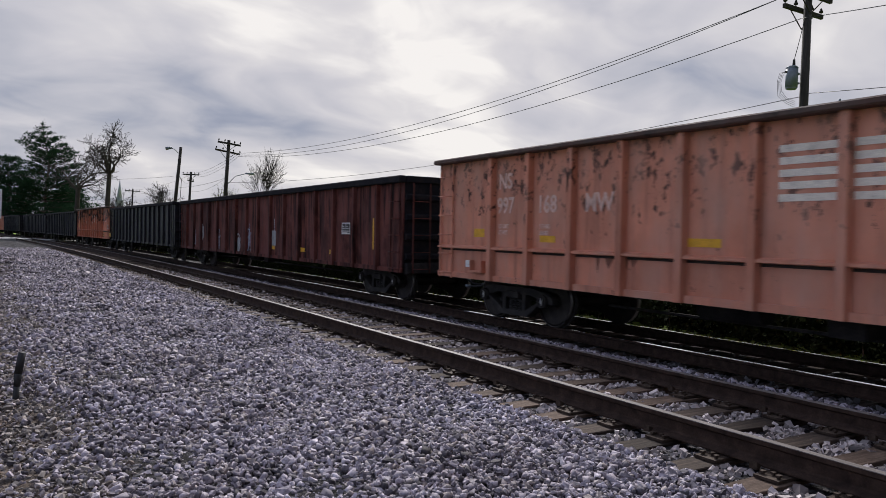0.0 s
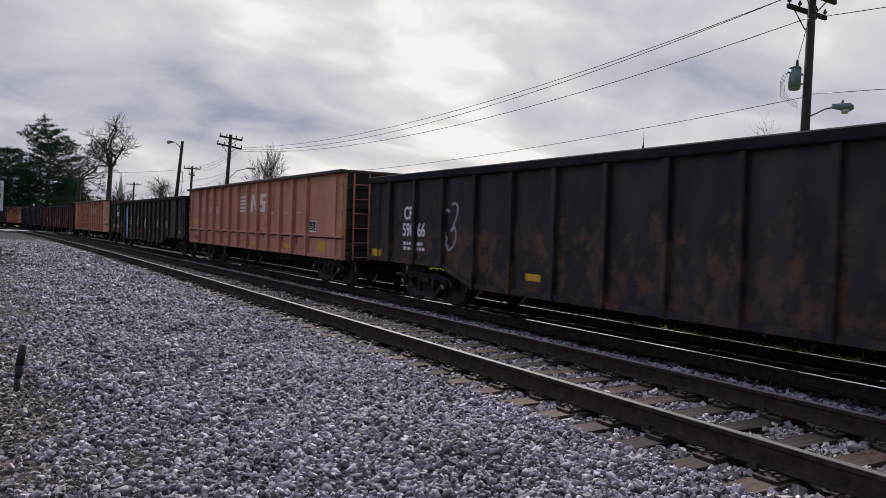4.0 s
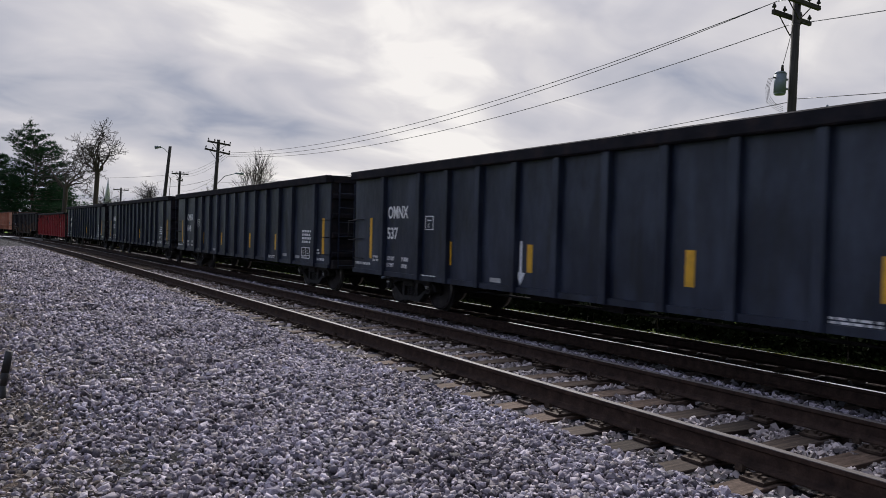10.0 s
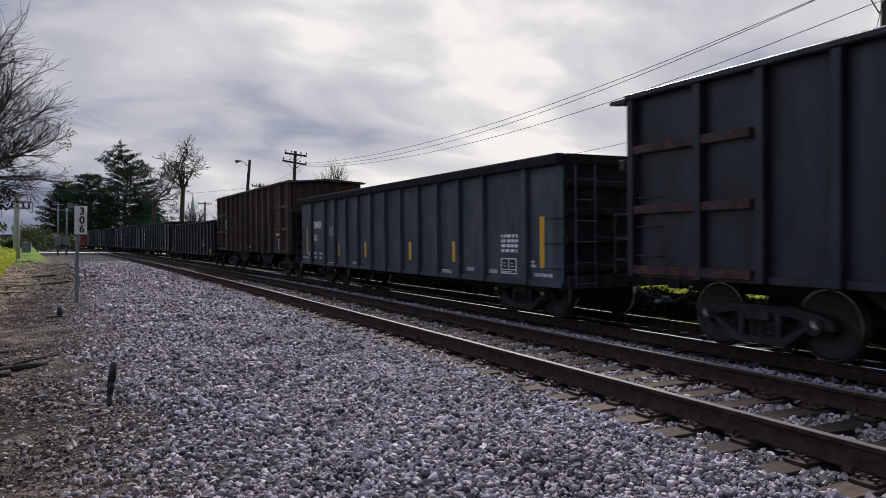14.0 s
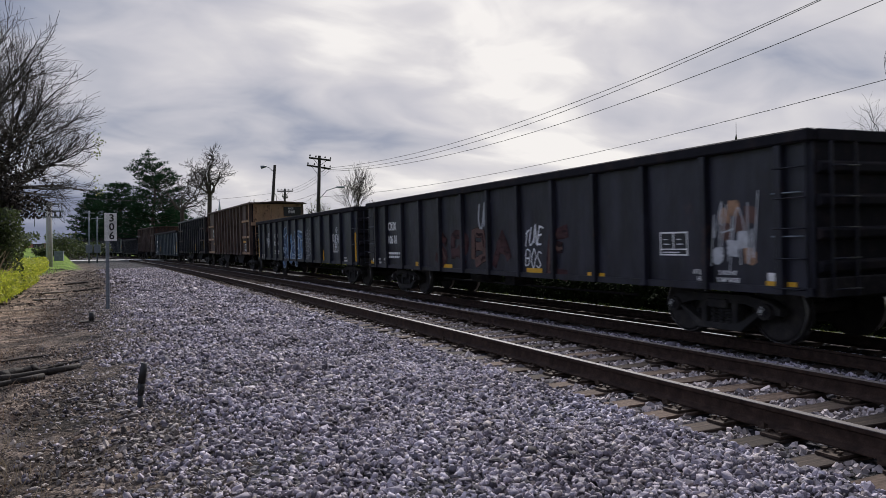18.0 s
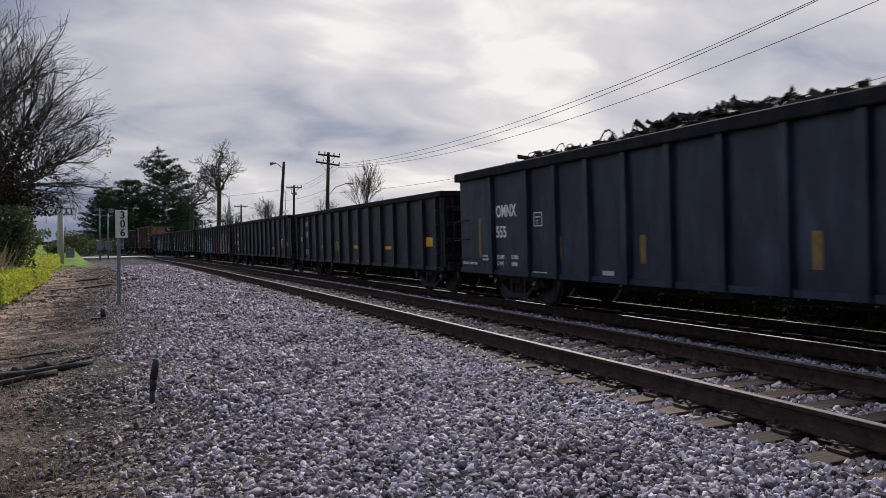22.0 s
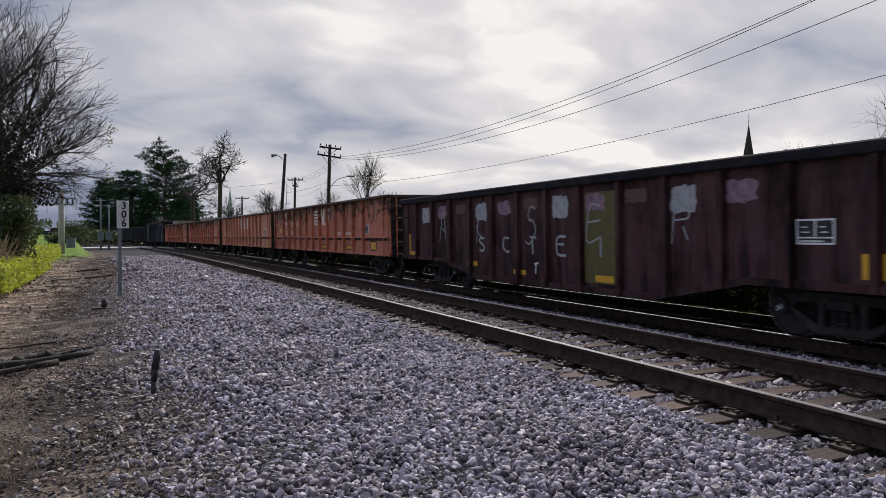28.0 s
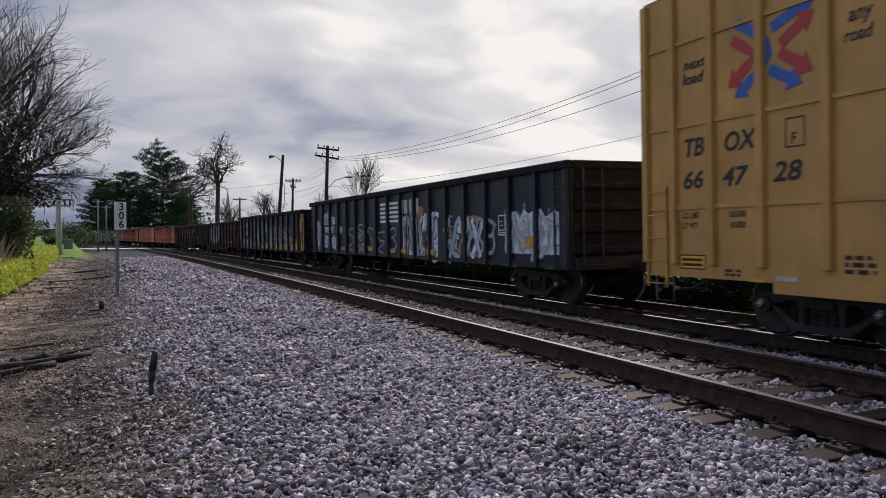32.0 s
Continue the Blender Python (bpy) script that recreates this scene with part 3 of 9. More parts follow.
    m2 = N("ShaderNodeMixRGB"); L(zg.outputs["Fac"], m2.inputs[0]); L(m1.outputs[0], m2.inputs[1]); L(lm.outputs[0], m2.inputs[2])
    L(m2.outputs[0], b.inputs["Base Color"])
    b.inputs["Roughness"].default_value = 0.95
    b.inputs["Specular IOR Level"].default_value = 0.1
    h = N("ShaderNodeMath"); h.operation = "SUBTRACT"; L(d2.outputs[0], h.inputs[0]); L(vo.outputs["Distance"], h.inputs[1])
    bump_to(N, L, b, h.outputs[0], 0.8, 0.05)
    return m


def smooth(a, b, x):
    t = max(0.0, min(1.0, (x - a) / (b - a)))
    return t * t * (3 - 2 * t)


def build_ground():
    ds = [-1100, -600, -300, -160, -90, -60, -40, -28, -20, -15, -12, -10] + [-9 + 0.3 * i for i in range(84)] + [16.4, 17, 18, 20, 23, 27, 33, 42, 60, 90, 150, 300, 700, 1600]
    ss = [-2500, -1200, -700, -400, -200, -100, -60, -35, -20, -12] + [-8 + 0.35 * i for i in range(150)] + [45 + 1.2 * i for i in range(70)] + \
         [131, 140, 150, 165, 180, 200, 230, 270, 320, 380, 440, 600, 900, 1500, 2600]
    verts, gravel, grass, sandy = [], [], [], []
    for s in ss:
        for d in ds:
            x, y, _ = at(s, d)
            z = ground_z(d) + rise(s, d)
            n = noise.noise(Vector((x * 0.5, y * 0.5, 0)))
            n2 = noise.noise(Vector((x * 1.9, y * 1.9, 4.0)))
            if -30 < d < 3.6:
                z += (0.05 * n + 0.028 * n2) * smooth(3.6, -1.0, d)
            e = d + 0.35 * n + 0.18 * n2
            g = smooth(-0.1, 1.3, e) * (1 - smooth(11.2, 12.4, d))
            far = smooth(38, 66, s)
            gr = max(smooth(-5.3 + 4.7 * far, -6.0 + 4.7 * far, e), smooth(12.4, 13.6, e))
            sandy.append(smooth(-1.2, -2.0, e) * smooth(-4.6, -3.6, e) * smooth(8, 14, s))
            verts.append((x, y, z))
            gravel.append(g)
            grass.append(gr)
    w = len(ds)
    faces = [(i * w + j, i * w + j + 1, (i + 1) * w + j + 1, (i + 1) * w + j) for i in range(len(ss) - 1) for j in range(w - 1)]
    me = bpy.data.meshes.new("ground")
    me.from_pydata(verts, [], faces)
    for name, vals in (("gravel", gravel), ("grass", grass), ("sand", sandy)):
        a = me.attributes.new(name, "FLOAT", "POINT")
        a.data.foreach_set("value", vals)
    me.materials.append(ground_material())
    for p in me.polygons:
        p.use_smooth = True
    tagged(new("ground", me), "grey crushed-stone ballast, bare dirt bank and bright lawn", "ground", kind="structure")


build_ground()


# ======================= tracks =======================
def sweep(outline, d, z, s0, s1, step):
    """Mesh data of a profile (side, height) swept along the line."""
    verts, faces = [], []
    n, k = len(outline), max(1, int(round((s1 - s0) / step)))
    for i in range(k + 1):
        s = s0 + (s1 - s0) * i / k
        for u, v in outline:
            x, y, _ = at(s, d + u)
            verts.append((x, y, z + v))
    for i in range(k):
        for j in range(n):
            a, b = i * n + j, i * n + (j + 1) % n
            faces.append((a, b, b + n, a + n))
    return verts, faces


RAIL_SIDE = ((-0.075, 0.0), (-0.075, 0.012), (-0.02, 0.032), (-0.012, 0.05), (-0.012, 0.125), (-0.036, 0.14), (-0.037, 0.171), (-0.0345, 0.1755),
             (0.0345, 0.1755), (0.037, 0.171), (0.036, 0.14), (0.012, 0.125), (0.012, 0.05), (0.02, 0.032), (0.075, 0.012), (0.075, 0.0))


def build_rail(d, z, s0, s1, parent):
    v, f = sweep(RAIL_SIDE, d, z, s0, s1, 3.0)
    me = bpy.data.meshes.new("rail")
    me.from_pydata(v, [], f)
    me.materials.append(M["steel_rail"])
    me.materials.append(M["rail_top"] if d > 7.5 else M["rail_dull"])
    n = len(RAIL_SIDE)
    for i, p in enumerate(me.polygons):
        p.material_index = 1 if i % n in (6, 7, 8) else 0
    return put("rail", me, parent)


near_track = thing("railway_track", "empty track with brown-sided steel rails, polished heads and weathered ties", "track", kind="structure")
far_track = thing("railway_track", "track under the train, darker ties and bright rail heads", "track", kind="structure")
RAISE = RAIL_GAUGE * math.tan(radians(CANT))
for tr, c, z in ((near_track, NEAR_C, TIE_NEAR), (far_track, FAR_C, TIE_FAR)):
    build_rail(c - RAIL_GAUGE / 2, z + 0.0245, -560 if tr is far_track else -60, 420, tr)
    build_rail(c + RAIL_GAUGE / 2, z + 0.0245 + RAISE, -560 if tr is far_track else -60, 420, tr)


# ======================= rolling stock: shared pieces =======================
HALF = 1.58                       # half the width of a car over its ribs
WHEEL_R = 0.457


def make_wheelset():
    bm = bmesh.new()
    tube(bm, (-1.05, 0, 0), (1.05, 0, 0), 0.085, seg=10)
    for sx in (-1, 1):
        c = 0.7525 * sx
        # flange, tread, plate, hub
        tube(bm, (c - 0.05 * sx, 0, 0), (c - 0.015 * sx, 0, 0), WHEEL_R + 0.026, seg=28)
        tube(bm, (c - 0.015 * sx, 0, 0), (c + 0.075 * sx, 0, 0), WHEEL_R, seg=28, mi=1)
        tube(bm, (c + 0.0755 * sx, 0, 0), (c + 0.0765 * sx, 0, 0), WHEEL_R - 0.012, WHEEL_R - 0.06, seg=28)
        tube(bm, (c + 0.01 * sx, 0, 0), (c + 0.11 * sx, 0, 0), 0.16, seg=14)
        tube(bm, (1.02 * sx, 0, 0), (1.13 * sx, 0, 0), 0.115, seg=14)
        tube(bm, (1.13 * sx, 0, 0), (1.15 * sx, 0, 0), 0.075, seg=12, mi=2)
        for k in range(3):
            a = 2 * math.pi * k / 3
            tube(bm, (1.15 * sx, 0.045 * math.cos(a), 0.045 * math.sin(a)), (1.165 * sx, 0.045 * math.cos(a), 0.045 * math.sin(a)), 0.014, seg=6)
        box(bm, 1.151 * sx - 0.002, 1.151 * sx + 0.002, -0.06, 0.0, -0.06, 0.06, 3)
    return mesh_of("wheelset", bm, [M["wheel"], M["tread"], M["dark_iron"], M["silver"]])


def make_side_frame():
    """Cast side frame, in the plane of y and z, 0.16 thick about x = 0."""
    bm = bmesh.new()
    top = [(-1.12, 0.50), (-0.95, 0.60), (-0.55, 0.66), (0.55, 0.66), (0.95, 0.60), (1.12, 0.50), (1.12, 0.40), (0.98, 0.42), (0.80, 0.46), (0.5, 0.55), (-0.5, 0.55), (-0.80, 0.46), (-0.98, 0.42), (-1.12, 0.40)]
    prism(bm, top, 0, -0.08, 0.08)
    low = [(-0.86, 0.47), (-0.78, 0.47), (-0.34, 0.22), (0.34, 0.22), (0.78, 0.47), (0.86, 0.47), (0.42, 0.13), (-0.42, 0.13)]
    prism(bm, low, 0, -0.09, 0.09)
    for sy in (-1, 1):
        box(bm, -0.08, 0.08, 0.30 * sy - 0.05, 0.30 * sy + 0.05, 0.2, 0.58)
    return mesh_of("side_frame", bm, M["truck"], 0.012)


def make_spring():
    bm = bmesh.new()
    pts, rr = [], []
    for k in range(6):
        z = 0.22 + k * 0.045
        pts += [(0, 0, z), (0, 0, z + 0.008), (0, 0, z + 0.024), (0, 0, z + 0.032)]
        rr += [0.045, 0.062, 0.062, 0.045]
    chain(bm, pts, rr, 10)
    return mesh_of("spring", bm, M["truck"])


def make_bolster():
    bm = bmesh.new()
    prism(bm, [(-1.1, 0.46), (-0.5, 0.36), (0.5, 0.36), (1.1, 0.46), (1.1, 0.58), (0.4, 0.66), (-0.4, 0.66), (-1.1, 0.58)], 1, -0.19, 0.19)
    for sy in (-0.55, 0.55):
        tube(bm, (-0.95, sy, 0.36), (0.95, sy, 0.36), 0.045, seg=8)
        for sx in (-1, 1):
            box(bm, 0.7 * sx - 0.06, 0.7 * sx + 0.06, sy - 0.04 - 0.12 * (1 if sy < 0 else -1), sy + 0.04 - 0.12 * (1 if sy < 0 else -1), 0.3, 0.52)
    return mesh_of("bolster", bm, M["truck"], 0.01)


def make_coupler():
    """Draft gear and knuckle that reach 0.72 forward of y = 0."""
    bm = bmesh.new()
    box(bm, -0.16, 0.16, -0.5, 0.05, 0.68, 1.02)
    box(bm, -0.07, 0.07, 0.0, 0.42, 0.75, 0.93)
    prism(bm, [(-0.12, 0.36), (0.13, 0.36), (0.16, 0.52), (0.05, 0.60), (0.02, 0.70), (-0.09, 0.70), (-0.14, 0.52)], 2, 0.70, 0.98)
    return mesh_of("coupler", bm, M["dark_iron"], 0.012)


def make_air_hose():
    bm = bmesh.new()
    pts = [(0.30, 0.0, 0.80), (0.30, 0.12, 0.74), (0.26, 0.26, 0.58), (0.2, 0.42, 0.48), (0.12, 0.58, 0.46), (0.03, 0.67, 0.47)]
    chain(bm, pts, 0.022, 6)
    tube(bm, (0.30, -0.06, 0.82), (0.30, 0.05, 0.78), 0.035, seg=8, mi=1)
    tube(bm, (0.06, 0.62, 0.465), (-0.02, 0.7, 0.47), 0.035, seg=8, mi=1)
    return mesh_of("air_hose", bm, [M["black"], M["galv"]])


WHEELSET, SIDE_FRAME, SPRING, BOLSTER, COUPLER, AIR_HOSE = make_wheelset(), make_side_frame(), make_spring(), make_bolster(), make_coupler(), make_air_hose()
WHEELS = []                       # (wheelset, car) to be keyed


def add_running_gear(car, length, truck_u, lift=0.0):
    """Two trucks with their wheelsets, couplers and hoses."""
    for sy in (1, -1):
        y = sy * (length / 2 - truck_u)
        truck = put("truck", BOLSTER, car, pose(0, y, 0), "dark cast-steel truck")
        for sx in (-1, 1):
            put("side_frame", SIDE_FRAME, truck, pose(0.98 * sx, 0, 0))
            for k in (-1, 0, 1):
                put("spring", SPRING, truck, pose(0.98 * sx, 0.14 * k, 0))
        for k in (-1, 1):
            w = put("wheelset", WHEELSET, truck, pose(0, 0.889 * k, WHEEL_R), "dark steel wheels with a bright tread")
            WHEELS.append((w, car, 0.889 * k))
        put("coupler", COUPLER, car, pose(0, sy * length / 2, lift, 0, 0, 0 if sy > 0 else 180))
        put("air_hose", AIR_HOSE, car, pose(-0.35 if sy > 0 else 0.35, sy * length / 2, lift, 0, 0, 0 if sy > 0 else 180))


RIBS = {}


def rib_mesh(z0, z1, depth, width, mat, taper=0.82):
    key = (round(z0, 3), round(z1, 3), depth, width, mat.name)
    if key not in RIBS:
        bm = bmesh.new()
        w, t = width / 2, width * taper / 2
        # hat section, standing out towards -x from x = 0
        prism(bm, [(0, -w), (-depth, -t), (-depth, t), (0, w)], 2, z0, z1)
        RIBS[key] = mesh_of("rib", bm, mat, 0.006)
    return RIBS[key]




def rung_mesh(w, mat):
    key = ("rung", w, mat.name)
    if key not in RIBS:
        bm = bmesh.new()
        tube(bm, (-0.06, -w / 2, 0), (-0.06, w / 2, 0), 0.011, seg=6)
        for s in (-1, 1):
            tube(bm, (0, s * w / 2, 0), (-0.06, s * w / 2, 0), 0.011, seg=6)
        RIBS[key] = mesh_of("rung", bm, mat)
    return RIBS[key]


def side_matrix(length, u, z, out=0.0, x=-HALF):
    """Where a flat decal lies on the near side: u from the leading end, z above the rails."""
    return Matrix(((0, 0, -1, x - out), (-1, 0, 0, length / 2 - u), (0, 1, 0, z), (0, 0, 0, 1)))


def decal(name, car, length, u0, u1, z0, z1, mat, x, out=0.004, label=""):
    bm = bmesh.new()
    box(bm, 0, u1 - u0, 0, z1 - z0, -0.004, 0.0)
    return part(name, bm, mat, car, label, side_matrix(length, u0, z0, out, x))


def bars(car, length, u0, u1, z0, z1, rows, mat, x, seed=1, name="small_lettering"):
    """Writing too small to read: rows of short bars."""
    rnd = random.Random(seed)
    bm = bmesh.new()
    h = (z1 - z0) / (rows * 1.6)
    for r in range(rows):
        z = (z1 - z0) * (r + 0.2) / rows
        u = 0.0
        while u < (u1 - u0) * 0.92:
            w = rnd.uniform(0.05, 0.16)
            box(bm, u, min(u + w, u1 - u0), z, z + h, -0.004, 0)
            u += w + rnd.uniform(0.025, 0.06)
    return tagged(part(name, bm, mat, car, "", side_matrix(length, u0, z0, 0.004, x)), kind="stuff")


def stencil(car, length, words, u, z, size, mat, x, slant=0.0, name="lettering", narrow=0.85):
    """Narrow stencilled letters on the near side."""
    return put(name, text_mesh(words, size, mat, slant), car, side_matrix(length, u, z, 0.003, x) @ Matrix.Diagonal((narrow, 1, 1, 1)))


def placard(car, length, u0, u1, z0, z1, x):
    bm = bmesh.new()
    w, h = u1 - u0, z1 - z0
    box(bm, 0, w, 0, h, -0.004, 0, 0)
    t = 0.024
    for a in ((0, w, 0, t), (0, w, h - t, h), (0, t, t, h - t), (w - t, w, t, h - t), (w / 2 - t / 2, w / 2 + t / 2, 0.24 * h + t, h - t), (t, w - t, 0.24 * h, 0.24 * h + t * 0.8)):
        box(bm, a[0], a[1], a[2], a[3], -0.004, 0.003, 1)
    for i in range(2):
        for k in (0.14, 0.62):
            box(bm, w * k, w * (k + 0.20 - 0.05 * i), h * (0.46 + 0.2 * i), h * (0.46 + 0.2 * i) + h * 0.045, -0.004, 0.003, 1)
    box(bm, w * 0.1, w * 0.72, h * 0.11, h * 0.16, -0.004, 0.003, 1)
    return part("placard", bm, [M["black"], M["white"]], car, "black service panel with a white border", side_matrix(length, u0, z0, 0.004, x))


# letters as strokes on a ten by ten field: two digits a point, strokes apart by a slash
STROKES = {"A": "00 49 90/24 74", "B": "00 09 69 87 65 05/65 83 71 00", "C": "88 69 28 06 03 21 50 81", "D": "00 09 59 86 83 50 00", "E": "89 09 00 80/05 65", "F": "89 09 00/05 65",
           "I": "49 50", "K": "00 09/79 04 80", "M": "00 19 45 89 90", "N": "00 09 80 89", "O": "49 17 03 31 60 83 96 69 49", "P": "00 09 69 87 75 04", "Q": "49 17 03 31 60 83 96 69 49/52 90",
           "R": "00 09 69 87 75 04/35 80", "S": "88 49 17 26 64 82 50 01", "T": "09 99/49 40", "U": "09 03 30 60 93 99", "Z": "08 49 88 75 34 64 93 71 20 01", "J": "29 89/69 62 40 12", "L": "09 00 80",
           "W": "09 20 46 70 99", "V": "09 40 89", "&": "99 29 07 36 95 63 22 01 30 90", "Y": "09 45 99/45 40", "X": "00 99/09 90", "H": "00 09/80 89/05 85"}


def smooth_line(pts, curl):
    """The stroke with its corners rounded."""
    if not curl or len(pts) < 3:
        return [a.lerp(b, t / 3) for a, b in zip(pts, pts[1:]) for t in range(3)] + [pts[-1]]
    out = []
    for i in range(len(pts) - 1):
        p0, p1, p2, p3 = pts[max(0, i - 1)], pts[i], pts[i + 1], pts[min(len(pts) - 1, i + 2)]
        for k in range(5):
            t = k / 5
            out.append(0.5 * (2 * p1 + (p2 - p0) * t + (2 * p0 - 5 * p1 + 4 * p2 - p3) * t * t + (3 * p1 - p0 - 3 * p2 + p3) * t ** 3))
    return out + [pts[-1]]


def ribbon(bm, pts, width, lay, mi, rnd):
    prev = None
    for i, p in enumerate(pts):
        d = pts[min(i + 1, len(pts) - 1)] - pts[max(i - 1, 0)]
        if d.length < 1e-5:
            continue
        nn = Vector((-d.y, d.x, 0)).normalized() * width * rnd.uniform(0.42, 0.56)
        o = Vector((0, 0, lay + 0.00012 * i))
        a, b = bm.verts.new(p + nn + o), bm.verts.new(p - nn + o)
        if prev:
            bm.faces.new((prev[0], prev[1], b, a)).material_index = mi
        prev = (a, b)


def letter_lines(ch, w, h, rnd, wild):
    lines = []
    for st in STROKES[ch].split("/"):
        lines.append([Vector(((int(q[0]) / 9 + rnd.gauss(0, wild)) * w, (int(q[1]) / 9 + rnd.gauss(0, wild)) * h, 0)) for q in st.split()])
    return lines


def tag(car, length, word, u0, u1, z0, z1, mat, x, width=0.035, seed=1, lean=0.15, wild=0.05, rise=0.0):
    """A sprayed signature: one curling stroke letter after another."""
    rnd = random.Random(seed)
    step = (u1 - u0) / len(word)
    for i, ch in enumerate(word):
        bm = bmesh.new()
        h = (z1 - z0) * rnd.uniform(0.85, 1.05)
        for k, pts in enumerate(letter_lines(ch, step * 0.85, h, rnd, wild)):
            pts = [p + Vector((lean * p.y, 0, 0)) for p in pts]
            ribbon(bm, smooth_line(pts, True), width, 0.003 * k, 0, rnd)
        part("sprayed_letter", bm, mat, car, "", side_matrix(length, u0 + step * i, z0 + rise * i, 0.005, x))


def piece(car, length, word, u0, u1, z0, z1, fills, line, x, seed=1, fat=0.26, edge=0.03, lay=0.004, inner=None, wild=0.06):
    """A sprayed row of fat crooked letters, each with fill, outline and stray inner strokes."""
    rnd = random.Random(seed)
    step = (u1 - u0) / len(word)
    for i, ch in enumerate(word):
        bm = bmesh.new()
        h = (z1 - z0) * rnd.uniform(0.82, 1.0)
        lean = rnd.uniform(-0.1, 0.2)
        mats = [line, fills[rnd.randrange(len(fills))], inner or fills[rnd.randrange(len(fills))]]
        w = fat * step
        for k, pts in enumerate(letter_lines(ch, step * 0.86, h, rnd, wild)):
            pts = smooth_line([p + Vector((lean * p.y, 0, 0)) for p in pts], rnd.random() < 0.4)
            ribbon(bm, pts, w + 2 * edge, 0.002 * k, 0, rnd)
            ribbon(bm, pts, w, 0.010 + 0.002 * k, 1, rnd)
            cut = pts[len(pts) // 4: 1 + 3 * len(pts) // 4]
            ribbon(bm, [p + Vector((rnd.gauss(0, 0.02), rnd.gauss(0, 0.02), 0)) for p in cut], w * 0.35, 0.018 + 0.002 * k, 2, rnd)
        part("sprayed_letter", bm, mats, car, "", side_matrix(length, u0 + step * i, z0, lay, x))


def gondola(name, label, lead, length, top, bottom, mat, ribs, rib_depth=0.11, rib_width=0.13, rim=None, ledge=None, belly=None, truck_u=2.0,
            ladder_front=True, ladder_rear=True, end_lean=0.0, rim_h=0.16, sill_mat=None, rib_mat=None, rim_w=0.16, end_mat=None, group="freight cars of the train", ladder_mat=None, ledge_shade_dirt=0.08):
    """An open-top freight car. ribs: distances from the leading end. belly: (u where the sill starts to drop, u where it is down, drop)."""
    L2 = length / 2
    car = thing(name, label, "freight car", group=group)
    car["lead"], car["length"] = lead, length
    rim, sill_mat, rib_mat, end_mat, ladder_mat = rim or mat, sill_mat or mat, rib_mat or mat, end_mat or mat, ladder_mat or mat
    sheet = HALF - rib_depth
    low = [(-L2, bottom), (L2, bottom)]
    if belly:
        a, b, dz = belly
        low = [(-L2, bottom), (-L2 + a, bottom), (-L2 + b, bottom - dz), (L2 - b, bottom - dz), (L2 - a, bottom), (L2, bottom)]
    zt = top - rim_h
    for sx in (-1, 1):
        bm = bmesh.new()
        prism(bm, low + [(L2, zt), (-L2, zt)], 0, min(sx * sheet, sx * (sheet - 0.03)), max(sx * sheet, sx * (sheet - 0.03)))
        part("side_panel", bm, mat, car)
        # top chord
        bm = bmesh.new()
        box(bm, min(sx * (sheet - 0.05), sx * (sheet - 0.05 + rim_w)), max(sx * (sheet - 0.05), sx * (sheet - 0.05 + rim_w)), -L2 - 0.02, L2 + 0.02, zt, top)
        part("top_rail", bm, rim, car, bevel=0.02)
        # side sill flange
        bm = bmesh.new()
        for (a, za), (b, zb) in zip(low, low[1:]):
            prism(bm, [(a, za), (b, zb), (b, zb + 0.10), (a, za + 0.10)], 0, min(sx * (sheet + 0.004), sx * (sheet + 0.05)), max(sx * (sheet + 0.004), sx * (sheet + 0.05)))
        part("side_sill", bm, sill_mat, car)
        if ledge:
            bm = bmesh.new()
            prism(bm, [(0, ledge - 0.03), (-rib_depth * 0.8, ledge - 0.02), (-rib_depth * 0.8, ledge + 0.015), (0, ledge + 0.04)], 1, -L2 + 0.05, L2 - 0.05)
            # thin dark strip: the ledge's shade painted on, together with grime
            box(bm, -0.006, -0.002, -L2 + 0.06, L2 - 0.06, ledge - ledge_shade_dirt, ledge - 0.034, 1)
            part("side_ledge", bm, [sill_mat, M["grime_shade"]], car, "ledge with a painted strip of shade and grime under it", Matrix.Translation((-sheet, 0, 0)) if sx < 0 else pose(sheet, 0, 0, 0, 0, 180))
        for u in ribs:
            zb = bottom
            if belly:
                a, b, dz = belly
                v = min(u, length - u)
                zb = bottom - dz * max(0, min(1, (v - a) / (b - a)))
            me = rib_mesh(zb, zt, rib_depth, rib_width, rib_mat)
            put("rib", me, car, Matrix.Translation((-sheet, L2 - u, 0)) if sx < 0 else pose(sheet, L2 - u, 0, 0, 0, 180))
    for sy in (1, -1):
        bm = bmesh.new()
        y0, y1 = sorted((sy * (L2 - 0.03), sy * L2))
        box(bm, -sheet + 0.031, sheet - 0.031, y0, y1, bottom + 0.1, zt)
        part("end_panel", bm, end_mat, car)
        n = 4 if top < 3.6 else 6
        for k in range(n):
            z = bottom + 0.35 + (zt - bottom - 0.5) * k / (n - 0.6)
            bm = bmesh.new()
            prism(bm, [(0, z - 0.09), (sy * 0.075, z - 0.05), (sy * 0.075, z + 0.05), (0, z + 0.09)], 0, -sheet + 0.05, sheet - 0.05)
            part("end_rib", bm, end_mat, car, "", Matrix.Translation((0, sy * (L2 + 0.0005), 0)), 0.01)
        bm = bmesh.new()
        y0, y1 = sorted((sy * (L2 - 0.10), sy * (L2 + 0.05)))
        box(bm, -sheet + 0.056, sheet - 0.056, y0, y1, zt + 0.003, top - 0.004)
        part("end_rail", bm, rim, car, bevel=0.015)
        # end sill
        bm = bmesh.new()
        y0, y1 = sorted((sy * (L2 - 0.15), sy * (L2 + 0.10)))
        box(bm, -1.42, 1.42, y0, y1, bottom - 0.02, bottom + 0.22)
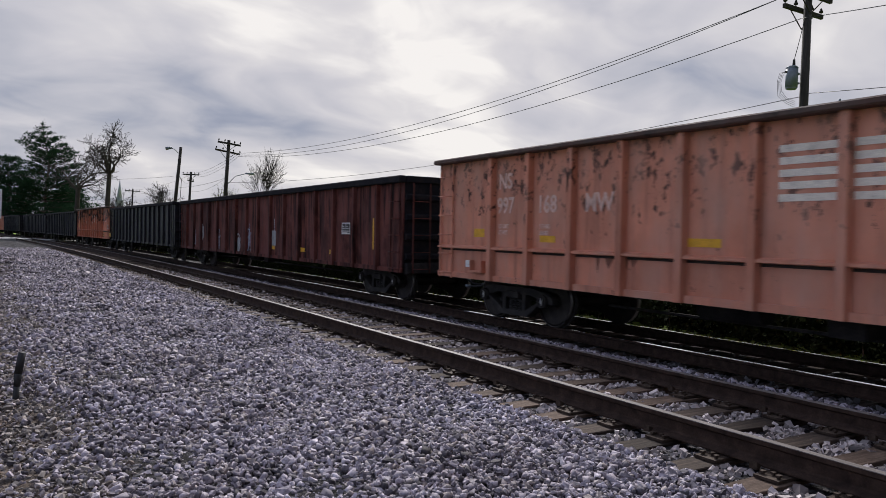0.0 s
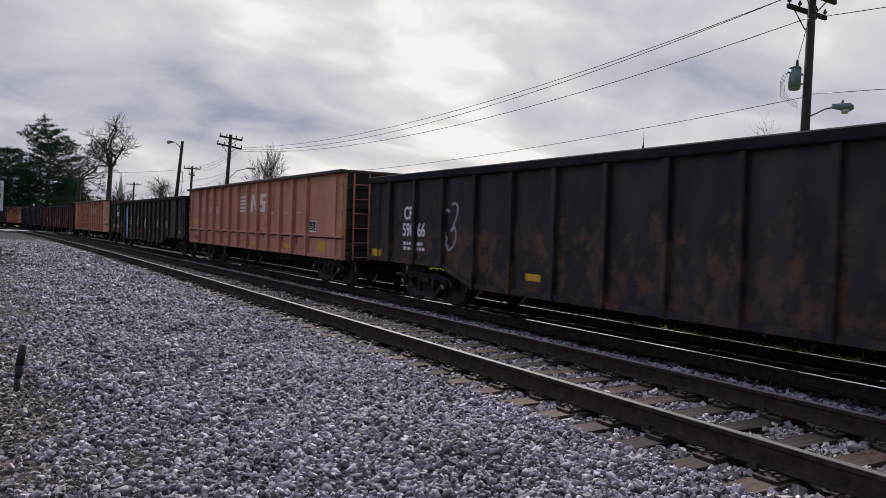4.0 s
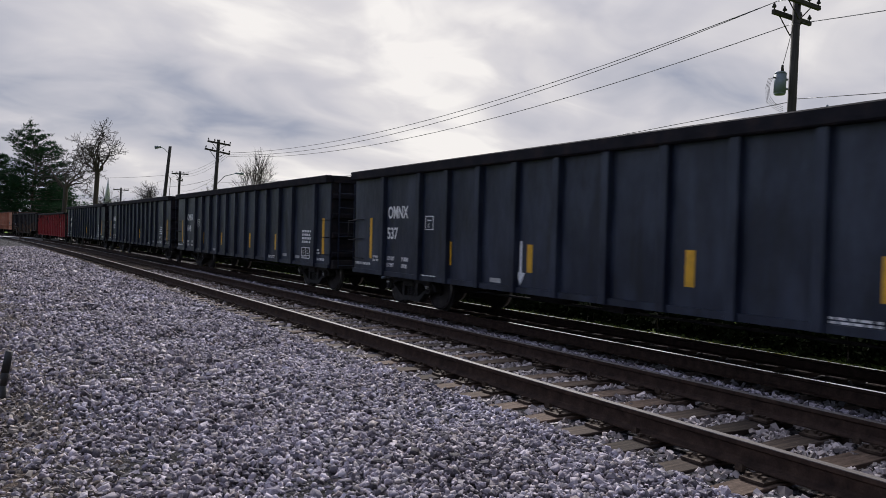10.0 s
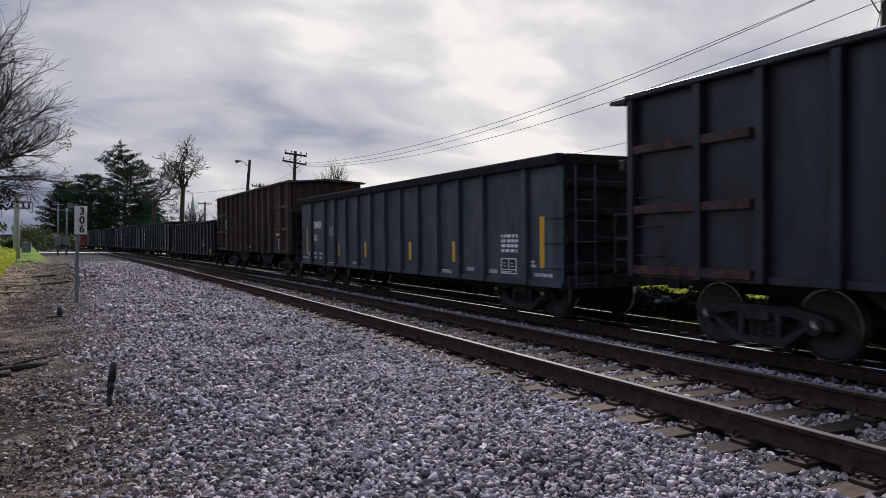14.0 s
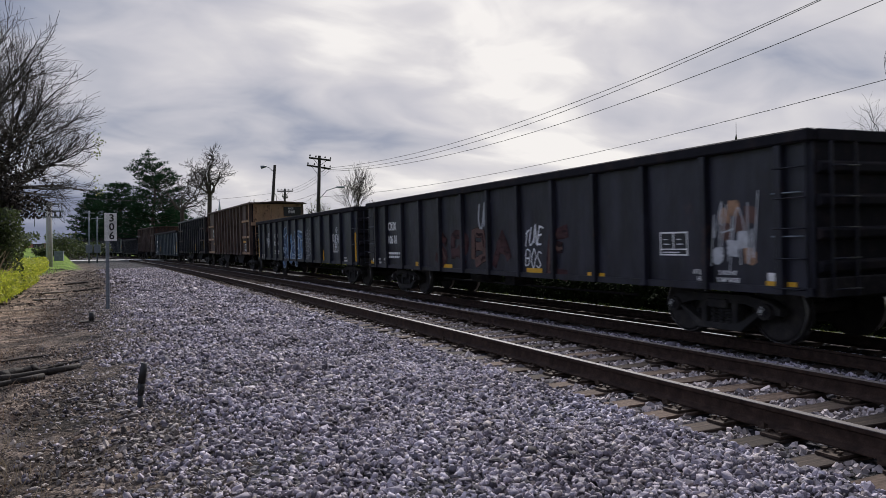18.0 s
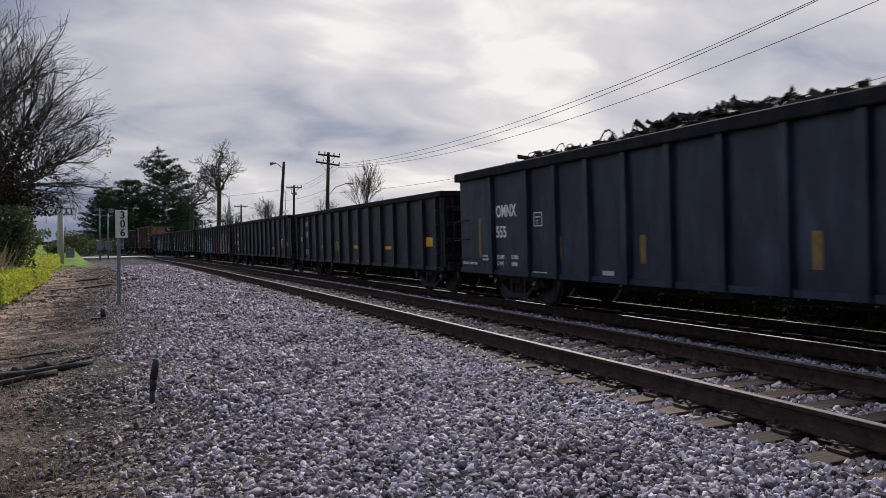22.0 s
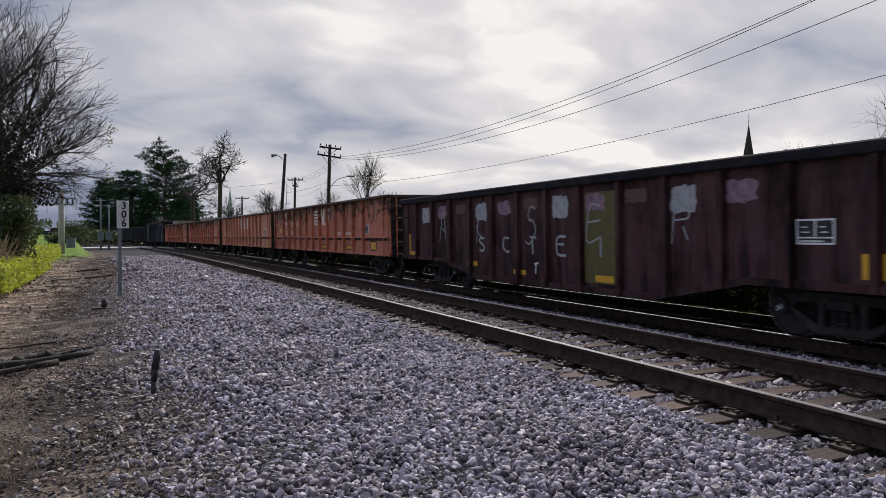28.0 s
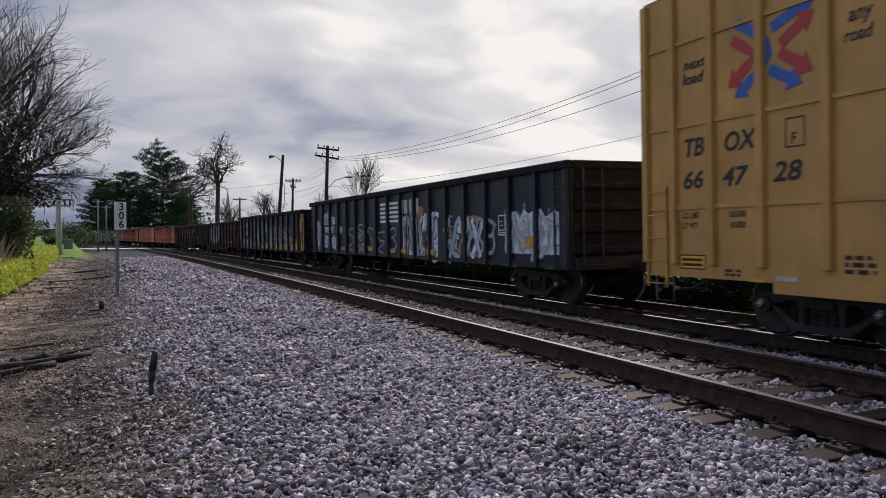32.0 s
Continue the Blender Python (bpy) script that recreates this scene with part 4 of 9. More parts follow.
        part("end_sill", bm, M["dark_iron"], car, bevel=0.01)
        # ladder on the near side and on the end
        for near in (True, False):
            if (near and not (ladder_front if sy > 0 else ladder_rear)):
                continue
            w = 0.42
            zs = [bottom + 0.08 + 0.38 * i for i in range(int((zt - bottom - 0.15) / 0.38) + 1)]
            bm = bmesh.new()
            for k in (-1, 1):
                box(bm, -0.03, -0.004, k * (w / 2 + 0.01) - 0.018, k * (w / 2 + 0.01) + 0.018, bottom - 0.02, zt)
            m = Matrix.Translation((-sheet - 0.03, sy * (L2 - 0.30), 0)) if near else Matrix.Translation((-1.05, sy * (L2 + 0.08), 0)) @ pose(0, 0, 0, 0, 0, -90 * sy)
            lad = part("ladder", bm, ladder_mat, car, "", m)
            for z in zs:
                put("rung", rung_mesh(w, ladder_mat), lad, pose(-0.01, 0, z))
    bm = bmesh.new()
    box(bm, -sheet + 0.035, sheet - 0.035, -L2 + 0.035, L2 - 0.035, bottom + 0.18, bottom + 0.26)
    part("floor_plate", bm, M["inside"], car)
    bm = bmesh.new()
    box(bm, -0.35, 0.35, -L2 + 0.2, L2 - 0.2, 0.72, min(1.05, bottom + 0.17))
    for y in [-L2 + 3.4 + i * (length - 6.8) / 5 for i in range(6)]:
        box(bm, -1.35, -0.351, y - 0.06, y + 0.06, bottom - 0.06 + 0.02, bottom + 0.16)
        box(bm, 0.351, 1.35, y - 0.06, y + 0.06, bottom - 0.06 + 0.02, bottom + 0.16)
    part("underframe", bm, M["dark_iron"], car)
    bm = bmesh.new()
    tube(bm, (-0.75, 1.2, 0.66), (-0.75, 2.2, 0.66), 0.17, seg=14)
    tube(bm, (-0.75, -L2 + 4.2, 0.5), (-0.75, L2 - 4.2, 0.5), 0.025, seg=6)
    box(bm, -1.0, -0.5, -0.2, 0.25, 0.5, 0.82)
    part("brake_gear", bm, M["dark_iron"], car)
    add_running_gear(car, length, truck_u)
    return car


# ======================= the train =======================
def even(first, last, count):
    return [first + (last - first) * i / (count - 1) for i in range(count)]


def near_x(depth=0.10):
    """The sheet of the near side."""
    return -(HALF - depth)


G_WHITE, G_GREY = plain("spray_white", (0.78, 0.79, 0.81), 0.6, 0, 0.2), plain("spray_grey", (0.36, 0.37, 0.39), 0.6, 0, 0.2)
G_BLUE, G_PALE = plain("spray_blue", (0.10, 0.22, 0.42), 0.6, 0, 0.2), plain("spray_pale_blue", (0.36, 0.47, 0.58), 0.6, 0, 0.2)
G_RUST, G_RED = plain("spray_brown", (0.16, 0.055, 0.028), 0.6, 0, 0.3), plain("spray_red", (0.15, 0.035, 0.030), 0.6, 0, 0.3)
G_GREEN, G_ORANGE = plain("spray_green", (0.22, 0.46, 0.34), 0.6, 0, 0.2), plain("spray_orange", (0.50, 0.20, 0.06), 0.6, 0, 0.2)
G_BROWN = plain("spray_dark_brown", (0.10, 0.045, 0.035), 0.6, 0, 0.25)
G_DEEP = plain("spray_deep_blue", (0.03, 0.07, 0.15), 0.6, 0, 0.2)
G_SILVER = plain("spray_silver", (0.52, 0.53, 0.55), 0.5, 0.1, 0.2)
G_LIME = plain("spray_lime", (0.30, 0.36, 0.06), 0.6, 0, 0.2)
G_ICE = plain("spray_icy_white", (0.66, 0.76, 0.82), 0.6, 0, 0.25)
G_MAUVE = plain("spray_mauve", (0.24, 0.14, 0.19), 0.6, 0, 0.3)
G_TAN = plain("spray_tan", (0.34, 0.19, 0.11), 0.6, 0, 0.35)
CARS = []


def yellows(car, n, x, items, mat=None):
    for u0, u1, z0, z1 in items:
        decal("reflector", car, n, u0, u1, z0, z1, mat or M["yellow"], x, 0.005, "yellow reflective strip")


def stripes_logo(car, n, u0, u1, z0, z1, x, mat):
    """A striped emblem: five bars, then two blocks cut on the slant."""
    w = u1 - u0
    bm = bmesh.new()
    for i in range(5):
        z = (z1 - z0) * (i + 0.1) / 5
        box(bm, 0, w * 0.46, z, z + (z1 - z0) * 0.12, -0.004, 0)
    part("emblem_stripes", bm, mat, car, "", side_matrix(n, u0, z0, 0.006, x))
    h = z1 - z0
    slant = 0.25 * h
    left = (((0.47, 0.0), (0.55, 0.0), (0.55, 1.0), (0.47, 1.0)), ((0.555, 0.62), (0.66, 0.0), (0.66, 0.40), (0.555, 1.0)), ((0.665, 0.0), (0.74, 0.0), (0.74, 1.0), (0.665, 1.0)))
    right = (((0.76, 0.0), (0.98, 0.0), (0.98, 0.20), (0.76, 0.20)), ((0.88, 0.20), (0.98, 0.20), (0.98, 0.40), (0.88, 0.40)), ((0.76, 0.40), (0.98, 0.40), (0.98, 0.60), (0.76, 0.60)),
             ((0.76, 0.60), (0.86, 0.60), (0.86, 0.80), (0.76, 0.80)), ((0.76, 0.80), (0.98, 0.80), (0.98, 1.0), (0.76, 1.0)))
    for group in (left, right):
        bm = bmesh.new()
        for o in group:
            prism(bm, [(p * w + slant * q, q * h) for p, q in o], 2, -0.004, 0.0)
        part("emblem_block", bm, mat, car, "", side_matrix(n, u0, z0, 0.006, x))


def work_gondola(lead, length, top, mat, label, number, faded, seed, dark_number=False, logo=None, strips_above=False, ghost=False):
    """Maintenance gondola: tall ribs, a ledge, ladders and a striped emblem."""
    ribs = even(1.89, length - 2.55, 12)
    # end_mat: the end's shade is painted in as a dark colour
    car = gondola("gondola_car", label, lead, length, top, 0.76, mat, ribs, 0.12, 0.14, ledge=1.36, sill_mat=mat, rim_h=0.09, rim_w=0.24, rim=M["salmon_dark"], end_mat=M["grime_shade"], ladder_mat=mat,
                  ledge_shade_dirt=0.07 if mat in (M["salmon"], M["salmon_clean"]) else 0.11)
    x, ink = near_x(0.12), M["cream"] if faded else M["white"]
    if dark_number:
        decal("number_patch", car, length, 2.02, 2.93, 1.66, 2.60, M["black"], x, 0.004, "black patch behind the number")
        decal("number_patch", car, length, 3.10, 4.0, 1.72, 2.15, M["black"], x, 0.004, "black patch behind the number")
    a, b, c = number
    o, up, num = (-0.15, 0.16, M["ghost"]) if ghost else (0.0, 0.0, ink)
    old = M["ghost"] if dark_number else num
    stencil(car, length, "NS", 2.2 + o, 2.28 + up, 0.27, old, x - 0.006)
    stencil(car, length, a, 2.16 + o, 1.84 + up, 0.28, old, x - 0.006)
    stencil(car, length, b, 3.32 + o, 1.84 + up, 0.28, num, x - 0.006)
    stencil(car, length, c, 4.5 + o, 1.84 + up, 0.28, num, x - 0.006)
    faint = M["ghost"] if mat in (M["salmon"], M["salmon_clean"]) else M["cream"]
    for z, words, tail in ((1.57 + up, "LD LMT", "151400"), (1.46 + up, "LT WT", "68600")):
        stencil(car, length, words, 2.2 + o, z, 0.075, faint, x)
        stencil(car, length, tail, 3.38 + o, z, 0.075, faint, x)
    u0, u1, z0, z1 = logo or (7.1, 10.0, 1.86, 2.52)
    stripes_logo(car, length, u0, u1, z0, z1, x, ink)
    if top < 2.9:
        stencil(car, length, "FOR CROSS", 10.9, 1.44, 0.11, M["cream"], x, narrow=0.8)
        stencil(car, length, "LOADING ONLY", 11.98, 1.44, 0.11, M["cream"], x, narrow=0.8)
    else:
        for q, u in enumerate((10.9, 12.1, 13.3)):
            bars(car, length, u, u + 0.5, 1.98, 2.06, 1, M["ghost"], x, seed + q)
    placard(car, length, 14.35, 14.9, 1.46, 1.78, x)
    if strips_above:
        spots = ((1.25, 1.6, 1.56, 1.72), (3.25, 3.65, 1.50, 1.61), (6.35, 6.87, 1.50, 1.61), (9.3, 9.8, 1.5, 1.61), (12.35, 12.85, 1.5, 1.61), (15.1, 15.6, 1.45, 1.7))
    else:
        spots = ((0.78, 1.3, 1.56, 1.78), (3.5, 3.98, 0.88, 1.0), (5.75, 6.25, 0.9, 1.02), (9.0, 9.45, 0.92, 1.03), (12.35, 12.85, 0.93, 1.05), (15.1, 15.6, 0.95, 1.2))
        if dark_number:
            spots = ((0.42, 0.80, 1.50, 1.62), (2.25, 2.78, 0.98, 1.10)) + spots[2:]
        elif mat not in (M["salmon"], M["salmon_clean"]):
            for q in spots[1:]:
                decal("reflector_plate", car, length, q[0] - 0.06, q[1] + 0.06, q[2] - 0.04, q[3] + 0.04, M["grime_shade"], x, 0.001, "dark plate behind the reflector")
    yellows(car, length, x, spots)
    decal("tag_holder", car, length, 1.0, 1.22, 0.98, 1.11, M["white"], x, 0.02, "small pale tag holder")
    # brake step and bracket at the leading end
    bm = bmesh.new()
    box(bm, -0.12, 0.0, -0.22, 0.22, 0.90, 0.93)
    for q in (-0.2, 0.17):
        box(bm, -0.10, -0.001, q, q + 0.03, 0.932, 1.12)
    part("step_bracket", bm, mat, car, "", pose(x, length / 2 - 1.45, 0))
    # rust runs below the ledge
    rnd = random.Random(seed * 13)
    for k in range(9):
        bm = bmesh.new()
        w, h = rnd.uniform(0.06, 0.22), rnd.uniform(0.12, 0.36)
        prism(bm, [(0, 0), (w * 0.25, -h * 0.7), (w * 0.4, -h), (w * 0.62, -h * 0.6), (w, 0)], 2, -0.002, 0)
        part("rust_run", bm, M["rust_stain"], car, "", side_matrix(length, rnd.uniform(2.2, length - 3), 1.30, 0.003, x))
    CARS.append(car)
    return car


def scrap_gondola(lead, length, top, mat, mark, number, seed, label, shift=0.0, ink="white", old=False, front=None):
    """Scrap gondola with square ribs and tall yellow strips; shift moves ribs and markings along the side."""
    o, f = shift, shift if front is None else front
    ribs = [1.29 + f] + even(2.90 + f, 13.80 + o, 11) + [15.46 + o]
    ribs = [u for u in ribs if u < length - 0.4]
    # ends darker than the sides, their shade put into the paint
    car = gondola("gondola_car", label, lead, length, top, 0.67, mat, ribs, 0.10, 0.17, rim=M["rim_shaded_end"], end_mat=M["rim_shaded_end"], rim_h=0.20, rim_w=0.20, ladder_front=False, ladder_rear=False, truck_u=2.05)
    x = near_x(0.10)
    W = M[ink]
    stencil(car, length, mark, 1.44 + f, 1.97, 0.26, W, x, 0.12 if seed == 1 else 0.0, narrow=0.80)
    stencil(car, length, number, 1.42 + f, 1.51, 0.25, W, x, narrow=0.92)
    for z, a, b in ((1.03, "LD LMT", "215800" if seed == 1 else "217000"), (0.88, "LT WT", "70200" if seed == 1 else "69000")):
        stencil(car, length, a, 1.44 + f, z, 0.085, W, x)
        stencil(car, length, b, 2.10 + f, z, 0.085, W, x)
    stencil(car, length, "LIFT AND", 0.72 + f, 1.06, 0.05, W, x)
    stencil(car, length, "JACK HERE", 0.72 + f, 0.98, 0.05, W, x)
    stencil(car, length, "2 INCH HF COMP SHOES", 0.06, 0.87, 0.06, W, x)
    stencil(car, length, "LIFT AND", 15.42 + o, 1.10, 0.055, W, x)
    stencil(car, length, "JACK HERE", 15.42 + o, 1.02, 0.055, W, x)
    stencil(car, length, "2 INCH HF COMP SHOES", length - 0.95, 0.85, 0.065, W, x, narrow=0.6)
    bars(car, length, 14.47 + o, 15.1 + o, 1.28, 1.68, 4, W, x, seed)
    placard(car, length, 14.46 + o, 15.05 + o, 0.86, 1.18, x)
    bm = bmesh.new()
    for a in ((0, 0.32, 0, 0.02), (0, 0.32, 0.27, 0.29), (0, 0.02, 0.02, 0.27), (0.30, 0.32, 0.02, 0.27), (0.08, 0.24, 0.18, 0.21)):
        box(bm, a[0], a[1], a[2], a[3], -0.004, 0)
    part("plate_frame", bm, W, car, "", side_matrix(length, 3.10 + o, 1.72, 0.003, x))
    stencil(car, length, "C", 3.2 + o, 1.77, 0.08, W, x)
    for u, z in ((12.98, 0.87), (13.98, 0.85), (5.44, 0.80)):
        decal("tag_plate", car, length, u + o, u + o + 0.32, z, z + 0.08, M["silver"], x, 0.006, "small metal tag plate")
    stencil(car, length, "RELEASE ROD", 5.02 + o, 0.70, 0.055, W, x)
    stencil(car, length, "RETAINING VALVE", 6.10 + o, 0.69, 0.055, W, x, narrow=0.6)
    stencil(car, length, "RELEASE ROD", 10.58 + o, 0.69, 0.055, W, x)
    bars(car, length, 11.72 + o, 12.28 + o, 0.77, 0.86, 2, W, x, seed + 3)
    bars(car, length, 2.9 + o, 3.55 + o, 0.69, 0.80, 2, W, x, seed + 5)
    ym = M["yellow"] if not old else M["yellow_dirty"]
    yellows(car, length, x, ((0.54 + f, 0.66 + f, 1.03, 1.98), (4.03 + o, 4.13 + o, 1.04, 1.50), (6.49 + o, 6.63 + o, 1.03, 1.50), (9.78 + o, 9.93 + o, 1.03, 1.51), (12.26 + o, 12.41 + o, 1.04, 1.52), (15.88 + o, 16.03 + o, 1.02, 1.99)), ym)
    for u in (0.26, length - 0.28):
        for z in (1.02, 1.48, 1.94):
            put("grab_iron", rung_mesh(0.46, M["dark_iron"]), car, pose(x, length / 2 - u, z))
    bm = bmesh.new()
    for z in (1.45, 1.92):
        tube(bm, (-0.08, 0.32, z), (-0.08, -0.1, z), 0.014, seg=6)
    tube(bm, (-0.08, 0.32, 1.45), (-0.08, 0.32, 1.92), 0.014, seg=6)
    part("side_step", bm, M["dark_iron"], car, "", pose(x, length / 2 - 0.1, 0))
    CARS.append(car)
    return car


def mill_gondola(lead, length, top, mat, mark, number, label, ribs, yel=(), belly=None, bottom=0.72, seed=1, ink="white", size=0.24, mz=(2.0, 1.6), mu=1.68, ladder=True, ymat=None, depth=0.10, rim_h=0.16, truck_u=2.0, end_mat=None):
    # by default the ends get a black that stands for their shade
    car = gondola("gondola_car", label, lead, length, top, bottom, mat, ribs, depth, 0.12, rim=M["rim_shaded_end"], end_mat=end_mat or M["rim_shaded_end"], rim_h=rim_h, rim_w=0.17, belly=belly, truck_u=truck_u, ladder_front=ladder, ladder_rear=ladder)
    x = near_x(depth)
    W = M[ink]
    if mark:
        stencil(car, length, mark, mu, mz[0], size, W, x)
        stencil(car, length, number, mu - 0.05, mz[1], size, W, x)
        bars(car, length, mu, mu + 0.95, bottom + 0.28, bottom + 0.50, 2, W, x, seed)
    yellows(car, length, x, yel, ymat)
    CARS.append(car)
    return car


NS_LABEL = "faded salmon-orange steel gondola car with tall ribs and white markings"
OR_LABEL = "faded orange steel gondola car with rust blotches and tall ribs"
# cars that are already down the line
for lead, n, top, mat, lab in ((85.4 + 59.5, 17.0, 3.1, M["salmon"], NS_LABEL), (85.4 + 41.5, 16.8, 2.95, M["black_car"], "dark weathered gondola car"),
                               (85.4 + 20.6, 19.4, 2.95, M["black_car"], "dark weathered gondola car")):
    c = mill_gondola(lead, n, top, mat, "", "", lab, even(1.2, n - 1.2, 14))
mill_gondola(85.2, 19.4, 2.95, M["black_car"], "", "", "dark weathered gondola car with pale markings", even(1.2, 18.2, 15))
work_gondola(64.5, 15.0, 3.08, M["orange"], OR_LABEL, ("997", "131", "MW"), True, 3)
mill_gondola(48.4, 18.1, 2.93, M["black_car"], "", "", "black weathered gondola car with faint spray", even(1.1, 17.0, 15), seed=4)
MAROON = c = mill_gondola(29.0, 21.5, 2.90, M["maroon_car"], "", "", "rusty maroon gondola car with small yellow strips", even(1.2, 20.3, 16),
                 ((20.0, 20.25, 1.2, 1.95), (15.2, 15.6, 1.0, 1.12), (12.6, 13.0, 1.0, 1.12), (17.4, 17.8, 1.0, 1.12)))
placard(c, 21.5, 18.2, 18.7, 1.55, 1.85, near_x())
# A to D
work_gondola(6.01, 16.5, 3.09, M["salmon"], NS_LABEL, ("997", "168", "MW"), True, 1, logo=(7.65, 10.9, 2.04, 2.75), strips_above=True, ghost=True)
B = mill_gondola(-11.91, 20.1, 2.87, M["pc_car"], "PC", "598737", "black gondola car, rust-brown panels, pale blue patch, sprayed tags", [1.59, 3.2, 4.1, 5.1, 6.3] + even(7.52, 17.05, 10) + [18.61],
                 ((0.29, 0.81, 1.17, 1.37), (3.24, 3.76, 1.18, 1.29), (6.2, 6.6, 1.0, 1.12), (9.0, 9.5, 0.98, 1.08), (12.2, 12.6, 1.0, 1.1), (18.95, 19.3, 1.08, 1.21)),
                 (3.4, 4.6, 0.32), 0.86, 5, size=0.28, mz=(2.30, 1.90), mu=1.74)
decal("paint_patch", B, 20.1, 5.06, 6.22, 0.66, 2.46, M["patch_blue"], near_x(), 0.003, "pale blue painted-over patch")
for i, (u, z) in enumerate(((3.5, 1.35), (5.6, 1.4), (6.9, 1.5), (9.0, 1.55), (11.15, 1.5), (14.4, 1.42))):
    tag(B, 20.1, "MUR", u - 0.32, u + 0.38, z - 0.2, z + 0.32, G_WHITE, near_x(), 0.026, 20 + i, 0.35, 0.12, 0.03)
    tag(B, 20.1, "Z", u - 0.2, u + 0.35, z - 0.05, z + 0.25, G_WHITE, near_x(), 0.02, 26 + i, 0.5, 0.12)
placard(B, 20.1, 16.22, 16.8, 1.33, 1.64, near_x())
work_gondola(-32.9, 16.9, 3.13, M["salmon_clean"], NS_LABEL, ("997", "207", "MW"), True, 2, logo=(7.4, 10.45, 2.05, 2.67), ghost=True)
D = mill_gondola(-51.22, 19.8, 2.84, M["pc_car"], "CR", "598966", "black gondola car with rust patches and white numbers", even(1.1, 18.7, 16),
                 ((0.12, 0.6, 0.95, 1.13), (18.2, 18.7, 1.15, 1.35), (6.2, 6.6, 0.8, 0.92), (15.2, 15.7, 0.85, 0.97)), (3.4, 4.6, 0.34), 0.86, 6, size=0.28, mz=(1.84, 1.47), mu=1.7)
tag(D, 19.8, "SZ", 3.3, 3.9, 1.2, 2.2, G_GREY, near_x(), 0.05, 31)
# E, red
# dark end material: shade on the rear-facing end, put in its colour
E = mill_gondola(-72.65, 16.95, 2.71, M["red"], "", "", "red steel gondola car with scraped panels and yellow strips", [0.45] + even(1.47, 14.47, 13) + [15.6, 16.6],
                 ((0.4, 0.72, 0.92, 1.1), (3.42, 3.86, 0.98, 1.08), (6.48, 6.98, 0.99, 1.08), (9.66, 10.15, 0.99, 1.08), (12.86, 13.36, 0.99, 1.08), (15.75, 16.3, 0.9, 1.12)), None, 0.55, 7, depth=0.12, end_mat=M["grime_shade"])
placard(E, 16.95, 14.55, 15.1, 1.42, 1.78, near_x(0.12))
decal("fresh_panel", E, 16.95, 15.0, 16.4, 1.14, 2.5, M["red_bright"], near_x(0.12), 0.002, "brighter red panel")
decal("label_plate", E, 16.95, 11.55, 11.9, 1.3, 1.6, M["silver"], near_x(0.12), 0.004, "scratched pale label plate")
decal("paint_mark", E, 16.95, 9.4, 9.5, 1.6, 2.0, M["yellow_dirty"], near_x(0.12), 0.004, "yellow paint mark")
bm = bmesh.new(); box(bm, -HALF + 0.09, -HALF + 0.118, -16.95 / 2 + 0.1, 16.95 / 2 - 0.1, 1.13, 1.16)
part("weld_seam", bm, M["grime_shade"], E)
# F to I, navy scrap cars
NAVY = "dark navy steel gondola car with white stencils and tall yellow strips"
scrap_gondola(-91.38, 16.5, 3.12, M["navy"], "OMNX", "1018", 1, NAVY, -0.40, front=0.16)
scrap_gondola(-109.38, 16.15, 3.12, M["navy"], "OMNX", "1021", 2, NAVY, -0.42, front=0.16)
scrap_gondola(-126.91, 16.6, 3.12, M["navy"], "OMNX", "1148", 3, NAVY, 0.22)
I = scrap_gondola(-144.92, 16.65, 3.10, M["navy"], "OMNX", "537", 4, "dark navy gondola car with yellow strips and a white arrow", 0.28)
bm = bmesh.new()
box(bm, -0.03, 0.03, 0.2, 0.75, -0.004, 0)
prism(bm, [(-0.12, 0.22), (0, 0), (0.12, 0.22)], 2, -0.004, 0.001)
part("sprayed_arrow", bm, G_WHITE, I, "", side_matrix(16.65, 6.6, 0.8, 0.004, near_x(0.10)))
# J
J = mill_gondola(-162.94, 16.75, 2.76, M["black_car"], "NDYX", "567", "black steel gondola car with yellow strips and grey numbers", [0.4, 1.54] + even(2.74, 15.24, 12) + [16.3],
                 ((0.3, 0.75, 0.78, 0.96), (3.25, 3.76, 0.76, 0.86), (6.48, 7.0, 0.73, 0.83), (9.77, 10.26, 0.64, 0.76), (12.6, 13.1, 0.64, 0.76), (15.2, 15.75, 0.8, 1.0)), None, 0.62, 8, "white_faded", 0.25, (2.08, 1.66))
placard(J, 16.75, 12.9, 13.4, 1.2, 1.6, near_x())
stencil(J, 16.75, "XXY", 6.44, 1.18, 0.15, M["white_faded"], near_x(), narrow=1.1)
for u in (7.95, 8.85):
    stencil(J, 16.75, "RELEASE ROD", u, 0.66, 0.045, M["white_faded"], near_x())
decal("tag_plate", J, 16.75, 10.55, 10.95, 0.66, 0.76, M["silver"], near_x(), 0.006, "small metal tag plate")


